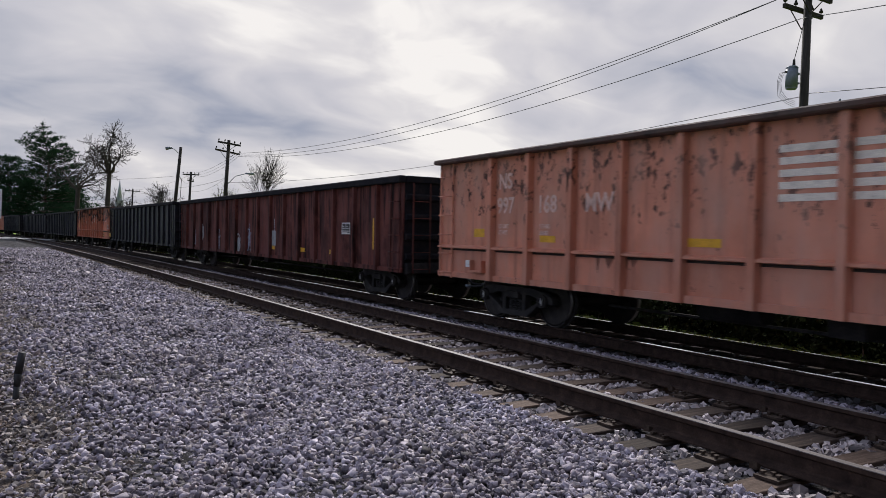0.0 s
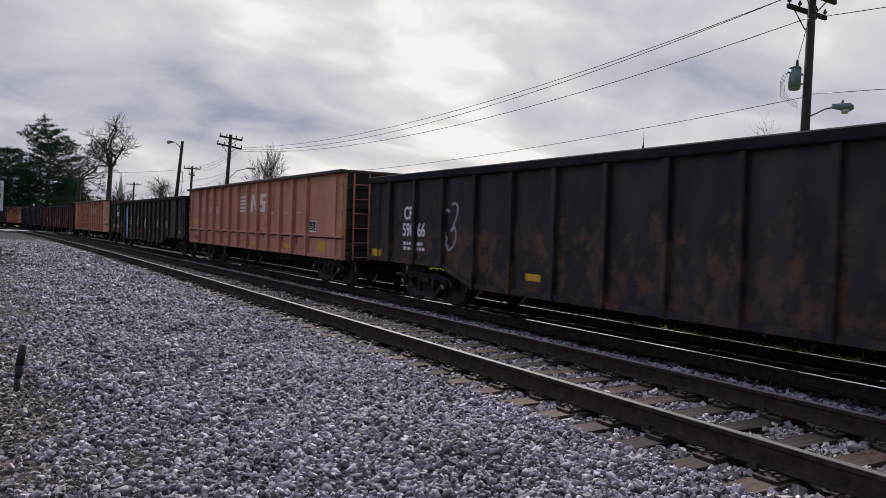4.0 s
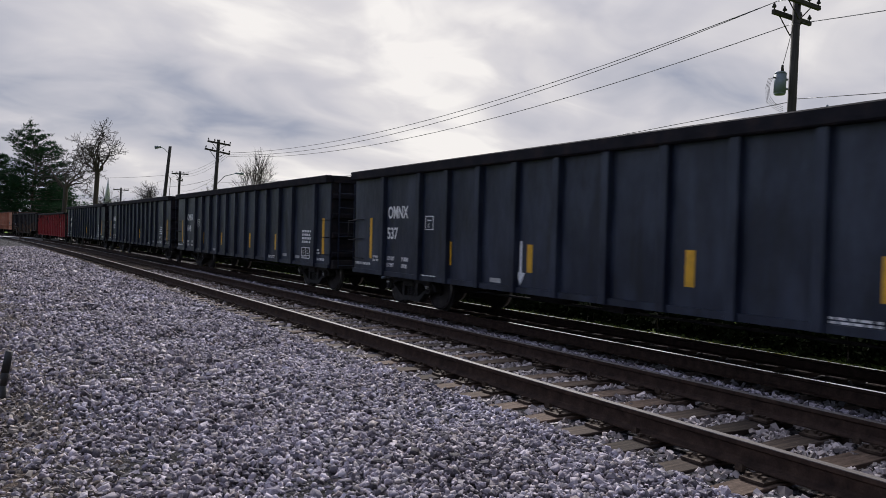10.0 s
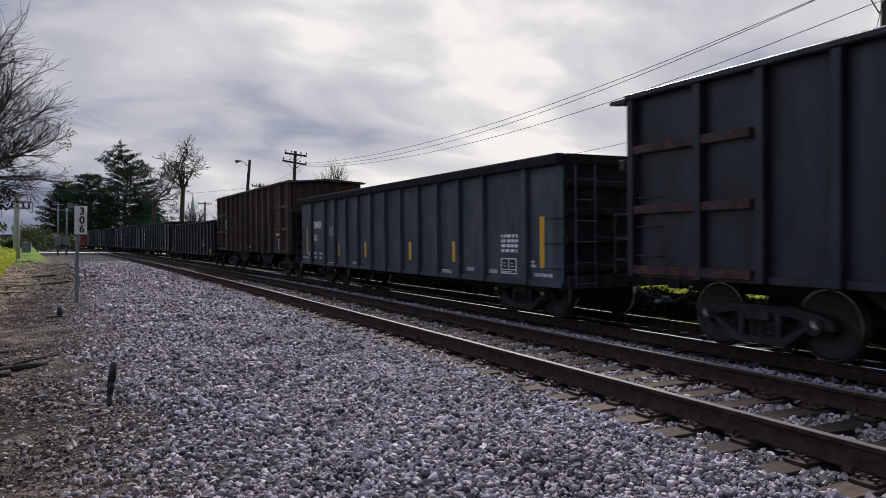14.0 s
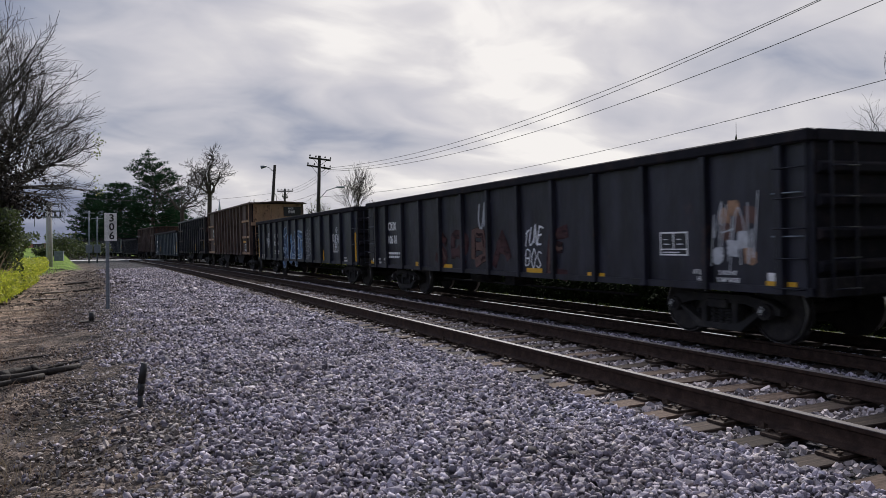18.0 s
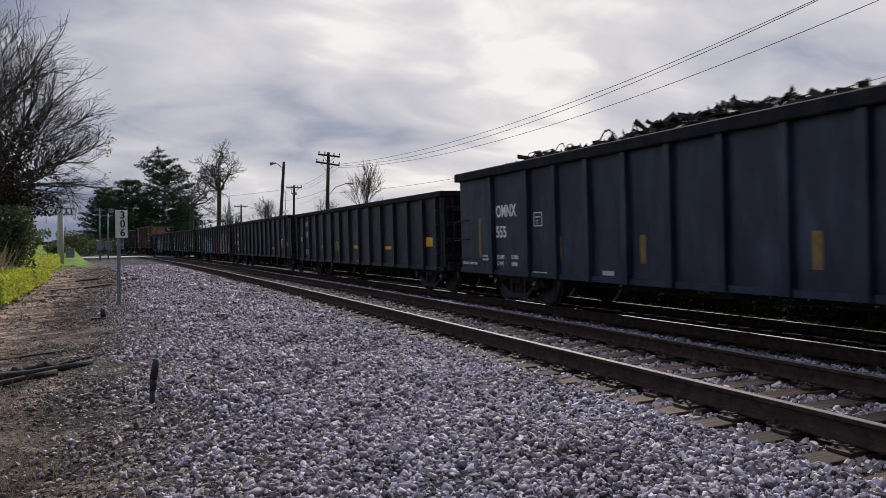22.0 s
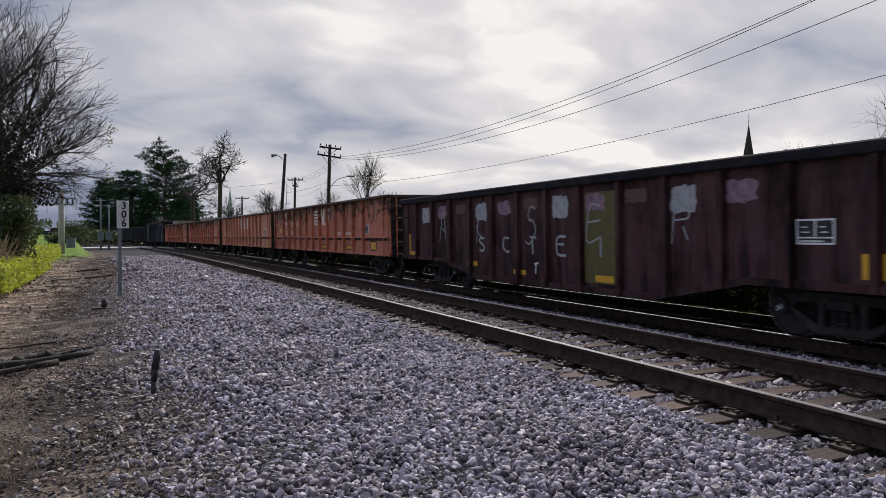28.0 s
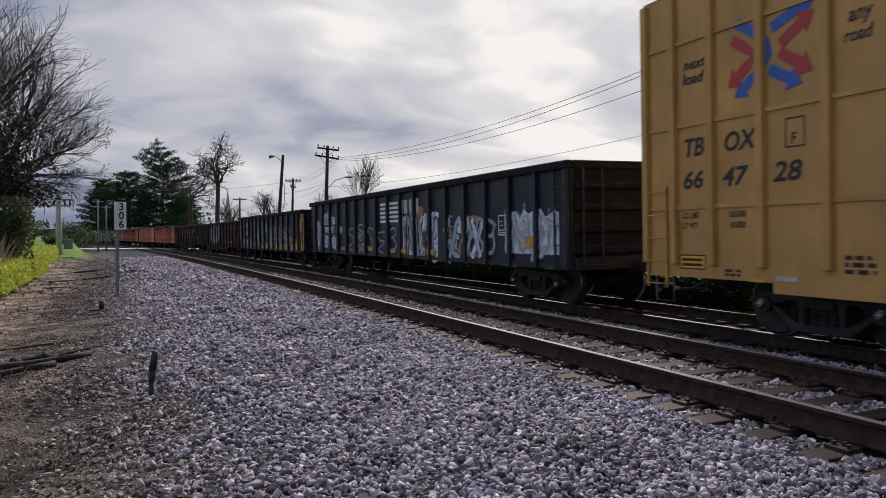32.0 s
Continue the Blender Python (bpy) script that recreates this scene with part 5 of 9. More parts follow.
def tall_car(lead, length, top, mat, end_mat, mark, number, label, ribs, seed, yel, end_len=2.4, rib_mat=None, depth=0.13):
    """High-sided open hopper-like gondola with framed end bays."""
    # lower end near black: the shade of the recessed end as paint
    car = gondola("tall_gondola_car", label, lead, length, top, 0.98, mat, ribs, depth, 0.15, rib_mat=rib_mat, rim_h=0.10, rim_w=0.2, truck_u=2.1, ladder_front=False, ladder_rear=True, end_mat=M["rim_shaded_end"], ladder_mat=end_mat)
    x = near_x(depth)
    for u0, u1 in ((0.15, end_len), (length - end_len, length - 0.1)):
        for z in (1.02, 1.95, 2.88):
            bm = bmesh.new()
            box(bm, -0.11, -0.004, -(u1 - u0) / 2, (u1 - u0) / 2, z, z + 0.13)
            part("bay_beam", bm, rib_mat or end_mat, car, "", pose(x, length / 2 - (u0 + u1) / 2, 0), 0.01)
    decal("bay_sheet", car, length, length - 1.1, length - 0.05, 1.0, top - 0.12, end_mat, x, 0.003, "paler end bay sheet")
    for sy in (1, -1):
        y = sy * (length / 2 + 0.085)
        bm = bmesh.new()
        box(bm, -1.38, 1.38, min(0, sy * 0.06), max(0, sy * 0.06), 2.84, top - 0.12)
        hood = part("end_hood", bm, end_mat, car, "riveted upper end sheet", pose(0, y, 0))
        for q in (-1.3, -0.45, 0.35):
            bm = bmesh.new()
            box(bm, q, q + 0.12, min(sy * 0.061, sy * 0.10), max(sy * 0.061, sy * 0.10), 2.86, top - 0.14)
            part("hood_stiffener", bm, end_mat, hood)
        bm = bmesh.new()
        box(bm, -1.52, 1.45, min(0, sy * 0.14), max(0, sy * 0.14), 2.66, 2.83)
        part("end_beam", bm, end_mat, car, "", pose(0, y, 0), 0.012)
        bm = bmesh.new()
        prism(bm, [(-1.60, top - 0.06), (0, top + 0.06), (1.66, top - 0.06), (1.66, top - 0.12), (0, top - 0.01), (-1.60, top - 0.12)], 1, min(0, sy * 0.36), max(0, sy * 0.36))
        part("end_cap", bm, rib_mat or mat, car, "overhanging cap rail", pose(0, y - sy * 0.10, 0))
    if mark:
        decal("mark_panel", car, length, 1.5, 2.55, 2.12, 2.85, M["black"], x, 0.003, "black panel behind the marks")
        stencil(car, length, mark, 1.62, 2.46, 0.23, M["white"], x - 0.004)
        stencil(car, length, number, 1.58, 2.18, 0.2, M["white"], x - 0.004)
    for z in (1.3, 1.75, 2.2):
        put("grab_iron", rung_mesh(0.7, end_mat), car, pose(x, length / 2 - 0.35, z))
    bm = bmesh.new()
    for z in (1.2, 1.55, 1.95):
        box(bm, -0.03, 0.03, -0.25, 0.3, z, z + 0.04)
    box(bm, -0.03, 0.03, -0.29, -0.25, 1.0, 2.0)
    box(bm, -0.03, 0.03, 0.3, 0.34, 1.0, 2.0)
    part("end_ladder", bm, M["dark_iron"], car, "", pose(-1.3, length / 2 + 0.25, 0))
    placard(car, length, length - 2.1, length - 1.3, 1.2, 1.6, x)
    yellows(car, length, x, yel)
    # slanted hopper sheets under the body
    for sy in (1, -1):
        bm = bmesh.new()
        y = sy * length * 0.16
        prism(bm, [(y - 1.4, 0.98), (y + 1.4, 0.98), (y + 0.55, 0.45), (y - 0.55, 0.45)], 0, -1.15, 1.15)
        part("hopper_chute", bm, M["dark_iron"], car)
    CARS.append(car)
    return car


K_ = tall_car(-181.09, 14.9, 3.99, M["rusty_tall"], M["rusty_tall"], "DMRX", "917", "tall rust-brown open car with ribbed sides and framed end bays", [0.08, 1.28] + even(2.68, 11.9, 9) + [13.6, 14.8], 11, rib_mat=M["rib_dusty"], depth=0.16, yel=
              ((1.5, 2.35, 1.85, 1.95), (5.2, 5.8, 1.20, 1.31), (7.2, 7.78, 1.17, 1.28), (12.4, 13.35, 1.74, 1.85)))
tag(K_, 14.9, "DBAC", 1.55, 2.4, 1.3, 1.72, G_ORANGE, near_x(0.16), 0.05, 41)
tag(K_, 14.9, "SO", 1.6, 2.3, 1.28, 1.7, G_RUST, near_x(0.16) - 0.008, 0.05, 42)
scrap_gondola(-197.49, 16.9, 3.12, M["navy_old"], "OMNX", "101", 5, "weathered blue-grey gondola car with white stencils", 0.28, front=0.1)
tall_car(-216.1, 14.6, 3.83, M["black_car"], M["rusty_tall"], "", "", "tall black open car with ribbed sides and a rusty orange end", [0.1] + even(1.5, 13.2, 12) + [14.5], 12,
              ((5.5, 5.62, 1.2, 1.7), (9.0, 9.12, 1.2, 1.7), (13.3, 13.42, 1.3, 2.0)))
N_ = tall_car(-232.31, 14.95, 3.99, M["tan_tall"], M["tan_light"], "MWCX", "101042", "tall tan-brown open car with ribbed sides and pale framed ends", [0.08] + even(2.68, 12.2, 10) + [13.9, 14.85], 13,
              ((1.62, 2.47, 1.61, 1.75), (5.42, 5.72, 1.17, 1.30), (7.48, 7.8, 1.17, 1.28), (9.55, 10.05, 1.15, 1.26), (12.4, 13.5, 1.7, 1.8)))
bm = bmesh.new(); box(bm, -0.5, 0.5, 0, 0.01, 0, 0.55); part("end_board", bm, M["black"], N_, "black end board with white marks", pose(0.85, -14.95 / 2 - 0.20, 3.16))
put("lettering", text_mesh("101042", 0.16, M["white"]), N_, pose(0.58, -14.95 / 2 - 0.206, 3.34, 90, 0, 0) @ Matrix.Diagonal((0.62, 1, 1, 1)))
put("lettering", text_mesh("MWCX", 0.11, M["white"]), N_, pose(0.60, -14.95 / 2 - 0.206, 3.56, 90, 0, 0) @ Matrix.Diagonal((0.62, 1, 1, 1)))
X0 = near_x()


def paint_patch(car, n, u0, u1, z0, z1, mat, lay, seed, label=""):
    """A sprayed patch with a crooked outline."""
    rnd = random.Random(seed)
    w, h, steps = u1 - u0, z1 - z0, 22
    out = []
    for i in range(steps):
        a = 2 * math.pi * i / steps
        c, s = math.cos(a), math.sin(a)
        k = rnd.uniform(0.78, 1.1) / max(abs(c), abs(s)) ** 0.8
        out.append((w / 2 + max(-0.5, min(0.5, 0.5 * k * c)) * w, h / 2 + max(-0.5, min(0.5, 0.5 * k * s)) * h))
    bm = bmesh.new()
    prism(bm, out, 2, -0.002, 0)
    part("paint_patch", bm, mat, car, label, side_matrix(n, u0, z0, lay, X0))


def paint_field(car, n, u0, u1, z0, low, high, mat, lay, seed, label):
    """A sprayed ground with a straight foot and a ragged upper edge."""
    rnd = random.Random(seed)
    steps = int((u1 - u0) / 0.16)
    edge = [((u1 - u0) * i / steps, rnd.uniform(low, high)) for i in range(steps + 1)]
    bm = bmesh.new()
    prism(bm, [(0, 0), (edge[-1][0], 0)] + edge[::-1], 2, -0.002, 0)
    part("paint_field", bm, mat, car, label, side_matrix(n, u0, z0, lay, X0))


# O
O_ = mill_gondola(-248.94, 16.65, 2.80, M["slate"], "CMGX", "006 084", "black gondola car with a large blue and white sprayed piece", [0.75] + even(1.96, 14.9, 11) + [16.2],
                  ((0.0, 0.12, 0.8, 1.9), (12.42, 12.54, 0.8, 1.28), (16.35, 16.5, 0.9, 1.9)), None, 0.78, 9, size=0.22, mz=(1.85, 1.5), mu=3.9, ladder=False)
piece(O_, 16.65, "ESOT", 5.7, 9.5, 0.78, 2.1, [G_DEEP, G_DEEP, G_BLUE], G_PALE, X0, 51, 0.34, 0.05, inner=G_BLUE, wild=0.09)
tag(O_, 16.65, "ATDS", 9.75, 10.6, 1.75, 2.15, G_GREY, X0, 0.03, 53)
tag(O_, 16.65, "BEOSR", 9.75, 10.7, 1.42, 1.75, G_GREY, X0, 0.03, 54)
tag(O_, 16.65, "MREK", 9.8, 10.7, 1.1, 1.4, G_GREY, X0, 0.03, 55)
tag(O_, 16.65, "SEPT", 9.7, 10.4, 0.8, 1.05, G_GREY, X0, 0.03, 56)
for u in (2.08, 13.74):
    tag(O_, 16.65, "QUEA", u, u + 0.76, 1.62, 1.93, G_WHITE, X0, 0.042, 57, 0.15, 0.04, -0.025)
    tag(O_, 16.65, "O", u + 0.42, u + 0.62, 1.95, 2.14, G_WHITE, X0, 0.04, 58)
    tag(O_, 16.65, "A", u + 0.28, u + 0.52, 1.38, 1.55, G_WHITE, X0, 0.035, 59)


def small_marks(car, n, ends=(0.25, 15.95), x=X0):
    """Shoe and jacking notes and grab irons at both ends."""
    for e in ends:
        sgn = 1 if e < n / 2 else -1
        decal("tag_plate", car, n, e, e + 0.14, 0.92, 1.03, M["white"], x, 0.006, "small pale plate")
        a = e + 0.42 if sgn > 0 else e - 0.85
        stencil(car, n, "2 INCH HF", a, 0.98, 0.06, M["white"], x, narrow=0.8)
        stencil(car, n, "COMP SHOES", a - 0.04, 0.88, 0.06, M["white"], x, narrow=0.8)
        a = a + (0.62 if sgn > 0 else -0.5)
        stencil(car, n, "LIFT/JACK", a, 0.98, 0.06, M["white"], x, narrow=0.75)
        stencil(car, n, "HERE", a + 0.08, 0.88, 0.06, M["white"], x, narrow=0.8)
        for z in (1.5, 2.05):
            put("grab_iron", rung_mesh(0.42, M["galv"]), car, pose(x, n / 2 - (0.34 if sgn > 0 else n - 0.36), z))


# faded spray on the maroon cars
for car, n, spots in ((MAROON, 21.5, ((2.3, "S", 0.9), (3.6, "I", 1.2), (6.1, "AR", 0.85), (8.8, "Z", 0.8), (10.1, "SK", 1.0), (12.7, "I", 1.1))),):
    for q, (u, word, z) in enumerate(spots):
        paint_patch(car, n, u, u + 0.42, z, z + 0.55, G_GREY if q % 2 else G_MAUVE, 0.003 + 0.0004 * q, 610 + q, "faded sprayed smear")
        tag(car, n, word, u, u + 0.5, z, z + 0.75, G_SILVER if q % 2 else G_PALE, X0 - 0.01, 0.035, 620 + q, 0.1, 0.1)
small_marks(O_, 16.65)
for q, (u0, u1, z0, z1) in enumerate([(5.75, 6.7, 0.85, 1.9), (6.5, 7.5, 0.9, 2.0), (7.4, 8.4, 0.82, 1.85), (8.3, 9.3, 0.9, 2.05)]):
    paint_patch(O_, 16.65, u0, u1, z0, z1, G_BLUE if q % 2 else G_DEEP, 0.002 + 0.0004 * q, 500 + q, "blue sprayed ground")
    tag(O_, 16.65, "ESOT"[q], u0 + 0.1, u1 - 0.1, z0 + 0.05, z1 - 0.05, G_ICE, X0 - 0.03, 0.035, 510 + q, 0.1, 0.08)
tag(O_, 16.65, "MWSZ", 5.8, 9.3, 0.85, 1.35, G_ICE, X0 - 0.034, 0.025, 520, 0.1, 0.12)
placard(O_, 16.65, 13.8, 14.4, 1.21, 1.53, X0)
decal("tag_plate", O_, 16.65, 0.38, 0.55, 0.9, 1.02, M["silver"], X0, 0.006)
# P
P_ = mill_gondola(-266.74, 16.65, 2.82, M["black_car"], "CKIX", "106 01", "black gondola car with rusty sprayed letters and yellow strips", [0.75] + even(1.70, 14.9, 11) + [16.2],
                  ((0.05, 0.58, 0.86, 0.96), (3.87, 4.27, 0.86, 0.98), (5.76, 6.26, 0.83, 0.95), (9.86, 10.46, 0.84, 0.95), (11.97, 12.47, 0.8, 0.92), (15.92, 16.39, 0.82, 0.92)), None, 0.76, 10, size=0.24, mz=(1.9, 1.5), mu=1.75)
for i, (u, ch) in enumerate(((5.6, "S"), (6.7, "R"), (7.8, "B"), (8.8, "A"), (11.0, "E"))):
    piece(P_, 16.65, ch, u - 0.3, u + 0.5, 1.0, 1.7, [G_BROWN, M["brown_car"]], M["brown_car"], X0, 60 + i, 0.24, 0.02, wild=0.1)
tag(P_, 16.65, "UN", 7.75, 8.3, 1.85, 2.45, G_GREY, X0, 0.07, 66)
tag(P_, 16.65, "TUNE", 9.78, 10.5, 1.4, 1.75, G_WHITE, X0, 0.04, 67, 0.3, 0.07, 0.02)
tag(P_, 16.65, "BOS", 9.82, 10.45, 0.98, 1.32, G_WHITE, X0, 0.03, 69)
for q in range(9):
    u, z = 14.98 + 0.075 * q + 0.05 * (q % 2), 1.12 + 0.11 * ((q * 5) % 7)
    paint_patch(P_, 16.65, u, u + 0.22, z, z + 0.25, (G_SILVER, G_TAN, G_BROWN)[q % 3], 0.003 + 0.0004 * q, 530 + q)
tag(P_, 16.65, "MHRW", 14.95, 15.8, 1.15, 1.85, G_SILVER, X0 - 0.012, 0.018, 68, 0.1, 0.12)
small_marks(P_, 16.65)
placard(P_, 16.65, 13.9, 14.5, 1.24, 1.6, X0)
# Q
Q_ = mill_gondola(-284.49, 16.45, 2.80, M["black_car"], "MEQX", "1113", "black gondola car covered with blue, brown and red sprayed letters", [1.2, 2.6] + even(3.95, 15.7, 12), (), None, 0.74, 14, size=0.25, mz=(1.97, 1.58), mu=1.42)
G_PINK = plain("spray_dusty_pink", (0.30, 0.21, 0.20), 0.6, 0, 0.25)
piece(Q_, 16.45, "SURFEMAR", 4.2, 9.1, 0.86, 2.0, [M["black_car"], G_DEEP, M["black_car"]], G_PALE, X0, 71, 0.26, 0.018, inner=G_DEEP, wild=0.10)
tag(Q_, 16.45, "MZREZSK", 4.3, 9.0, 1.0, 1.95, G_GREY, X0 - 0.03, 0.02, 70, 0.1, 0.12)
for i, u in enumerate((4.9, 5.6, 6.3, 7.2, 8.1)):
    piece(Q_, 16.45, "ZOMSA"[i], u, u + 0.75, 0.80, 1.15, [G_PALE, G_BLUE], G_DEEP, X0 - 0.02, 90 + i, 0.3, 0.02, wild=0.1)
piece(Q_, 16.45, "DRE", 9.25, 11.7, 0.80, 2.0, [G_RED, G_RUST], G_PINK, X0, 73, 0.34, 0.014, inner=G_BROWN)
pr = random.Random(5)


for q in range(12):
    u = 4.2 + 0.41 * q
    paint_patch(Q_, 16.45, u, u + 0.34, 0.85 + 0.1 * (q % 3), 1.55 + 0.12 * (q % 4), (G_DEEP, G_PALE, G_BLUE, G_GREY)[q % 4], 0.0015 + 0.0003 * q, 540 + q)
tag(Q_, 16.45, "MWNMWANM", 4.2, 9.1, 0.9, 2.05, G_ICE, X0 - 0.034, 0.035, 552, 0.1, 0.1)
paint_field(Q_, 16.45, 11.9, 15.9, 0.80, 1.05, 1.5, G_MAUVE, 0.0015, 34, "mauve sprayed ground")
paint_field(Q_, 16.45, 9.3, 11.75, 0.79, 0.28, 0.52, G_RED, 0.002, 31, "red sprayed ground")
paint_field(Q_, 16.45, 12.1, 16.2, 0.79, 0.5, 0.85, G_ICE, 0.003, 32, "icy white sprayed ground")
for k, (u0, u1, z0, z1, mat) in enumerate(((12.2, 13.3, 1.25, 1.85, G_BROWN), (12.9, 13.9, 1.2, 2.15, G_MAUVE), (13.5, 14.5, 1.6, 2.22, G_RUST), (14.2, 15.2, 1.3, 2.15, G_MAUVE),
                                          (14.8, 15.45, 1.2, 1.85, G_TAN), (12.5, 13.0, 1.1, 1.4, G_TAN), (13.6, 14.1, 1.15, 1.55, G_PINK), (14.3, 14.9, 1.05, 1.5, G_TAN), (13.1, 13.5, 1.5, 2.1, G_TAN),
                                          (14.6, 15.0, 1.7, 2.2, G_PINK), (13.9, 14.3, 1.8, 2.1, G_TAN), (15.1, 15.5, 0.95, 1.25, G_TAN), (13.0, 13.3, 0.8, 1.9, G_GREY))):
    paint_patch(Q_, 16.45, u0, u1, z0, z1, mat, 0.0055 + 0.0025 * (k % 3) + 0.0004 * k, 300 + k)
piece(Q_, 16.45, "SMERAZ", 11.9, 15.5, 1.0, 2.25, [G_BROWN, G_TAN, M["black_car"], G_MAUVE], G_WHITE, X0, 75, 0.24, 0.016, 0.018, G_RUST, 0.12)
tag(Q_, 16.45, "WSUARED", 12.0, 15.5, 1.3, 2.25, G_PINK, X0 - 0.045, 0.03, 77, 0.1, 0.14)
tag(Q_, 16.45, "MRSKAES", 12.0, 15.5, 0.95, 1.8, G_WHITE, X0 - 0.034, 0.02, 79, 0.0, 0.14)
for i, u in enumerate((12.3, 13.1, 14.9, 15.5)):
    tag(Q_, 16.45, "Z", u, u + 0.5, 1.0, 1.4, G_RUST, X0 - 0.03, 0.08, 78 + i)
for i, z in enumerate((1.45, 1.95, 2.35)):
    bm = bmesh.new()
    for k, ch in enumerate("DPK"):
        for pts in letter_lines(ch, 0.24, 0.17, pr, 0.05):
            ribbon(bm, smooth_line([p + Vector((0.28 * k - 0.9, 0, 0)) for p in pts], True), 0.03, 0, 0, pr)
    part("sprayed_word", bm, G_GREY, Q_, "pale sprayed word on the car's end", pose(0, -16.45 / 2 - 0.085, z, 90, 0, 0))
placard(Q_, 16.45, 14.17, 14.69, 1.31, 1.65, X0 - 0.03)
# R
R_ = mill_gondola(-301.98, 16.6, 2.82, M["slate"], "CEFX", "32752", "plain black gondola car with yellow strips and white marks", [0.6, 1.70] + even(2.88, 15.6, 12),
                  ((0.78, 1.25, 1.44, 1.63), (4.11, 4.52, 1.07, 1.19), (7.1, 7.56, 1.1, 1.22), (9.3, 9.8, 1.1, 1.22), (12.38, 12.86, 1.12, 1.23), (15.5, 16.0, 1.3, 1.5)), None, 0.72, 15, size=0.23, mz=(1.89, 1.40), mu=1.84)
placard(R_, 16.6, 14.3, 14.85, 1.2, 1.65, X0)
# S
S_ = mill_gondola(-319.7, 16.6, 2.77, M["black_car"], "NDYX", "568", "plain black gondola car with yellow strips and a lime tag", [0.4, 1.47] + even(2.53, 15.28, 12) + [16.2],
                  ((0.74, 1.2, 1.52, 1.7), (4.3, 4.83, 1.23, 1.33), (8.7, 9.25, 1.22, 1.33), (12.0, 12.53, 1.2, 1.3), (15.2, 15.8, 1.3, 1.55)), None, 0.66, 16, "white_faded", 0.22, (2.17, 1.70))
for u in (8.15, 9.0, 10.3):
    decal("tag_plate", S_, 16.6, u, u + 0.30, 0.74, 0.81, M["silver"], X0, 0.006, "small metal tag plate")
tag(S_, 16.6, "YMK", 6.25, 6.95, 1.1, 1.5, G_LIME, X0, 0.045, 81)
# T, with a heap of scrap
T_ = scrap_gondola(-337.2, 16.55, 3.10, M["navy"], "OMNX", "555", 6, "dark navy gondola car heaped with scrap metal", 0.46, old=True)
tag(T_, 16.55, "SE", 11.9, 12.5, 1.2, 1.9, G_WHITE, near_x(0.10), 0.04, 85)
# U to X, orange work cars
work_gondola(-355.48, 17.1, 2.72, M["orange"], OR_LABEL, ("993", "003", "MW"), False, 4)
work_gondola(-373.95, 16.95, 2.70, M["orange"], OR_LABEL, ("998", "126", "MW"), True, 5)
work_gondola(-392.48, 16.2, 2.72, M["orange_clean"], "faded orange rusty gondola car with black number patches", ("998", "29", "MW"), False, 6, True)
work_gondola(-410.03, 17.0, 2.72, M["orange"], OR_LABEL, ("998", "102", "MW"), True, 7)
for car, n, items in ((CARS[-4], 17.1, ((2.4, 5.95, 2.9, 3.10), (5.96, 6.3, 2.9, 3.02))), (CARS[-3], 16.95, ((4.0, 6.6, 2.85, 2.98), (6.62, 7.8, 2.85, 2.92), (11.5, 11.9, 2.85, 2.92)))):
    for u0, u1, z0, z1 in items:
        bm = bmesh.new()
        box(bm, -0.9, 0.9, n / 2 - u1 + 0.01, n / 2 - u0, 1.05, z1)
        part("load", bm, mottled("load_grey_panel", [(0.20, 0.185, 0.155), (0.30, 0.275, 0.23)], 1.5, 0.8), car, "stack of grey flat panels", None, 0.01)
# Y, AA: wavy sills
Y_ = mill_gondola(-428.13, 16.4, 2.50, M["brown_car"], "", "", "dark maroon gondola car with a sill dipping between trucks", even(1.2, 15.2, 13),
                  ((0.49, 0.60, 0.86, 1.46), (0.6, 0.95, 0.86, 0.96), (4.44, 4.98, 0.69, 0.80), (6.76, 7.27, 0.58, 0.68), (9.77, 10.31, 0.58, 0.70), (15.0, 15.4, 0.9, 1.2)), (3.1, 5.0, 0.36), 0.74, 17)
placard(Y_, 16.4, 14.1, 14.65, 1.3, 1.62, X0)
decal("olive_panel", Y_, 16.4, 9.45, 10.5, 0.55, 2.2, plain("olive_paint", (0.11, 0.09, 0.025), 0.7), X0, 0.003, "olive painted-over panel")
for u, ch in ((5.1, "S"), (6.3, "C"), (7.45, "T"), (8.55, "E"), (9.8, "I")):
    tag(Y_, 16.4, ch, u, u + 0.35, 1.05, 1.42, G_GREY, X0 - 0.004, 0.05, 90, 0.0)
tag(Y_, 16.4, "T", 7.6, 7.8, 0.62, 0.85, G_WHITE, X0, 0.04, 96)
for q, u in enumerate(even(1.5, 12.9, 11)):
    paint_patch(Y_, 16.4, u, u + 0.6, 1.75 + 0.1 * (q % 3), 2.2, (G_GREY, G_MAUVE, G_BROWN)[q % 3], 0.003 + 0.0003 * q, 640 + q, "faded sprayed smear")
    if q % 2:
        tag(Y_, 16.4, "SAEKR"[q % 5], u + 0.1, u + 0.55, 1.3, 2.0, G_GREY, X0 - 0.006, 0.03, 660 + q, 0.1, 0.1)
AA = mill_gondola(-444.98, 16.5, 2.49, M["brown_car"], "SOU", "55544", "dark brown gondola car with silver sprayed letters and a dipping sill", even(1.44, 15.75, 13),
                  ((0.85, 1.35, 1.19, 1.42), (4.47, 4.93, 1.01, 1.15), (6.85, 7.33, 0.98, 1.11), (7.89, 8.4, 0.9, 1.03), (11.36, 11.88, 0.99, 1.11), (13.59, 14.08, 1.0, 1.11), (15.6, 15.72, 1.0, 1.5)), (3.1, 5.0, 0.22), 0.72, 18, size=0.26, mz=(1.9, 1.54), mu=1.74)
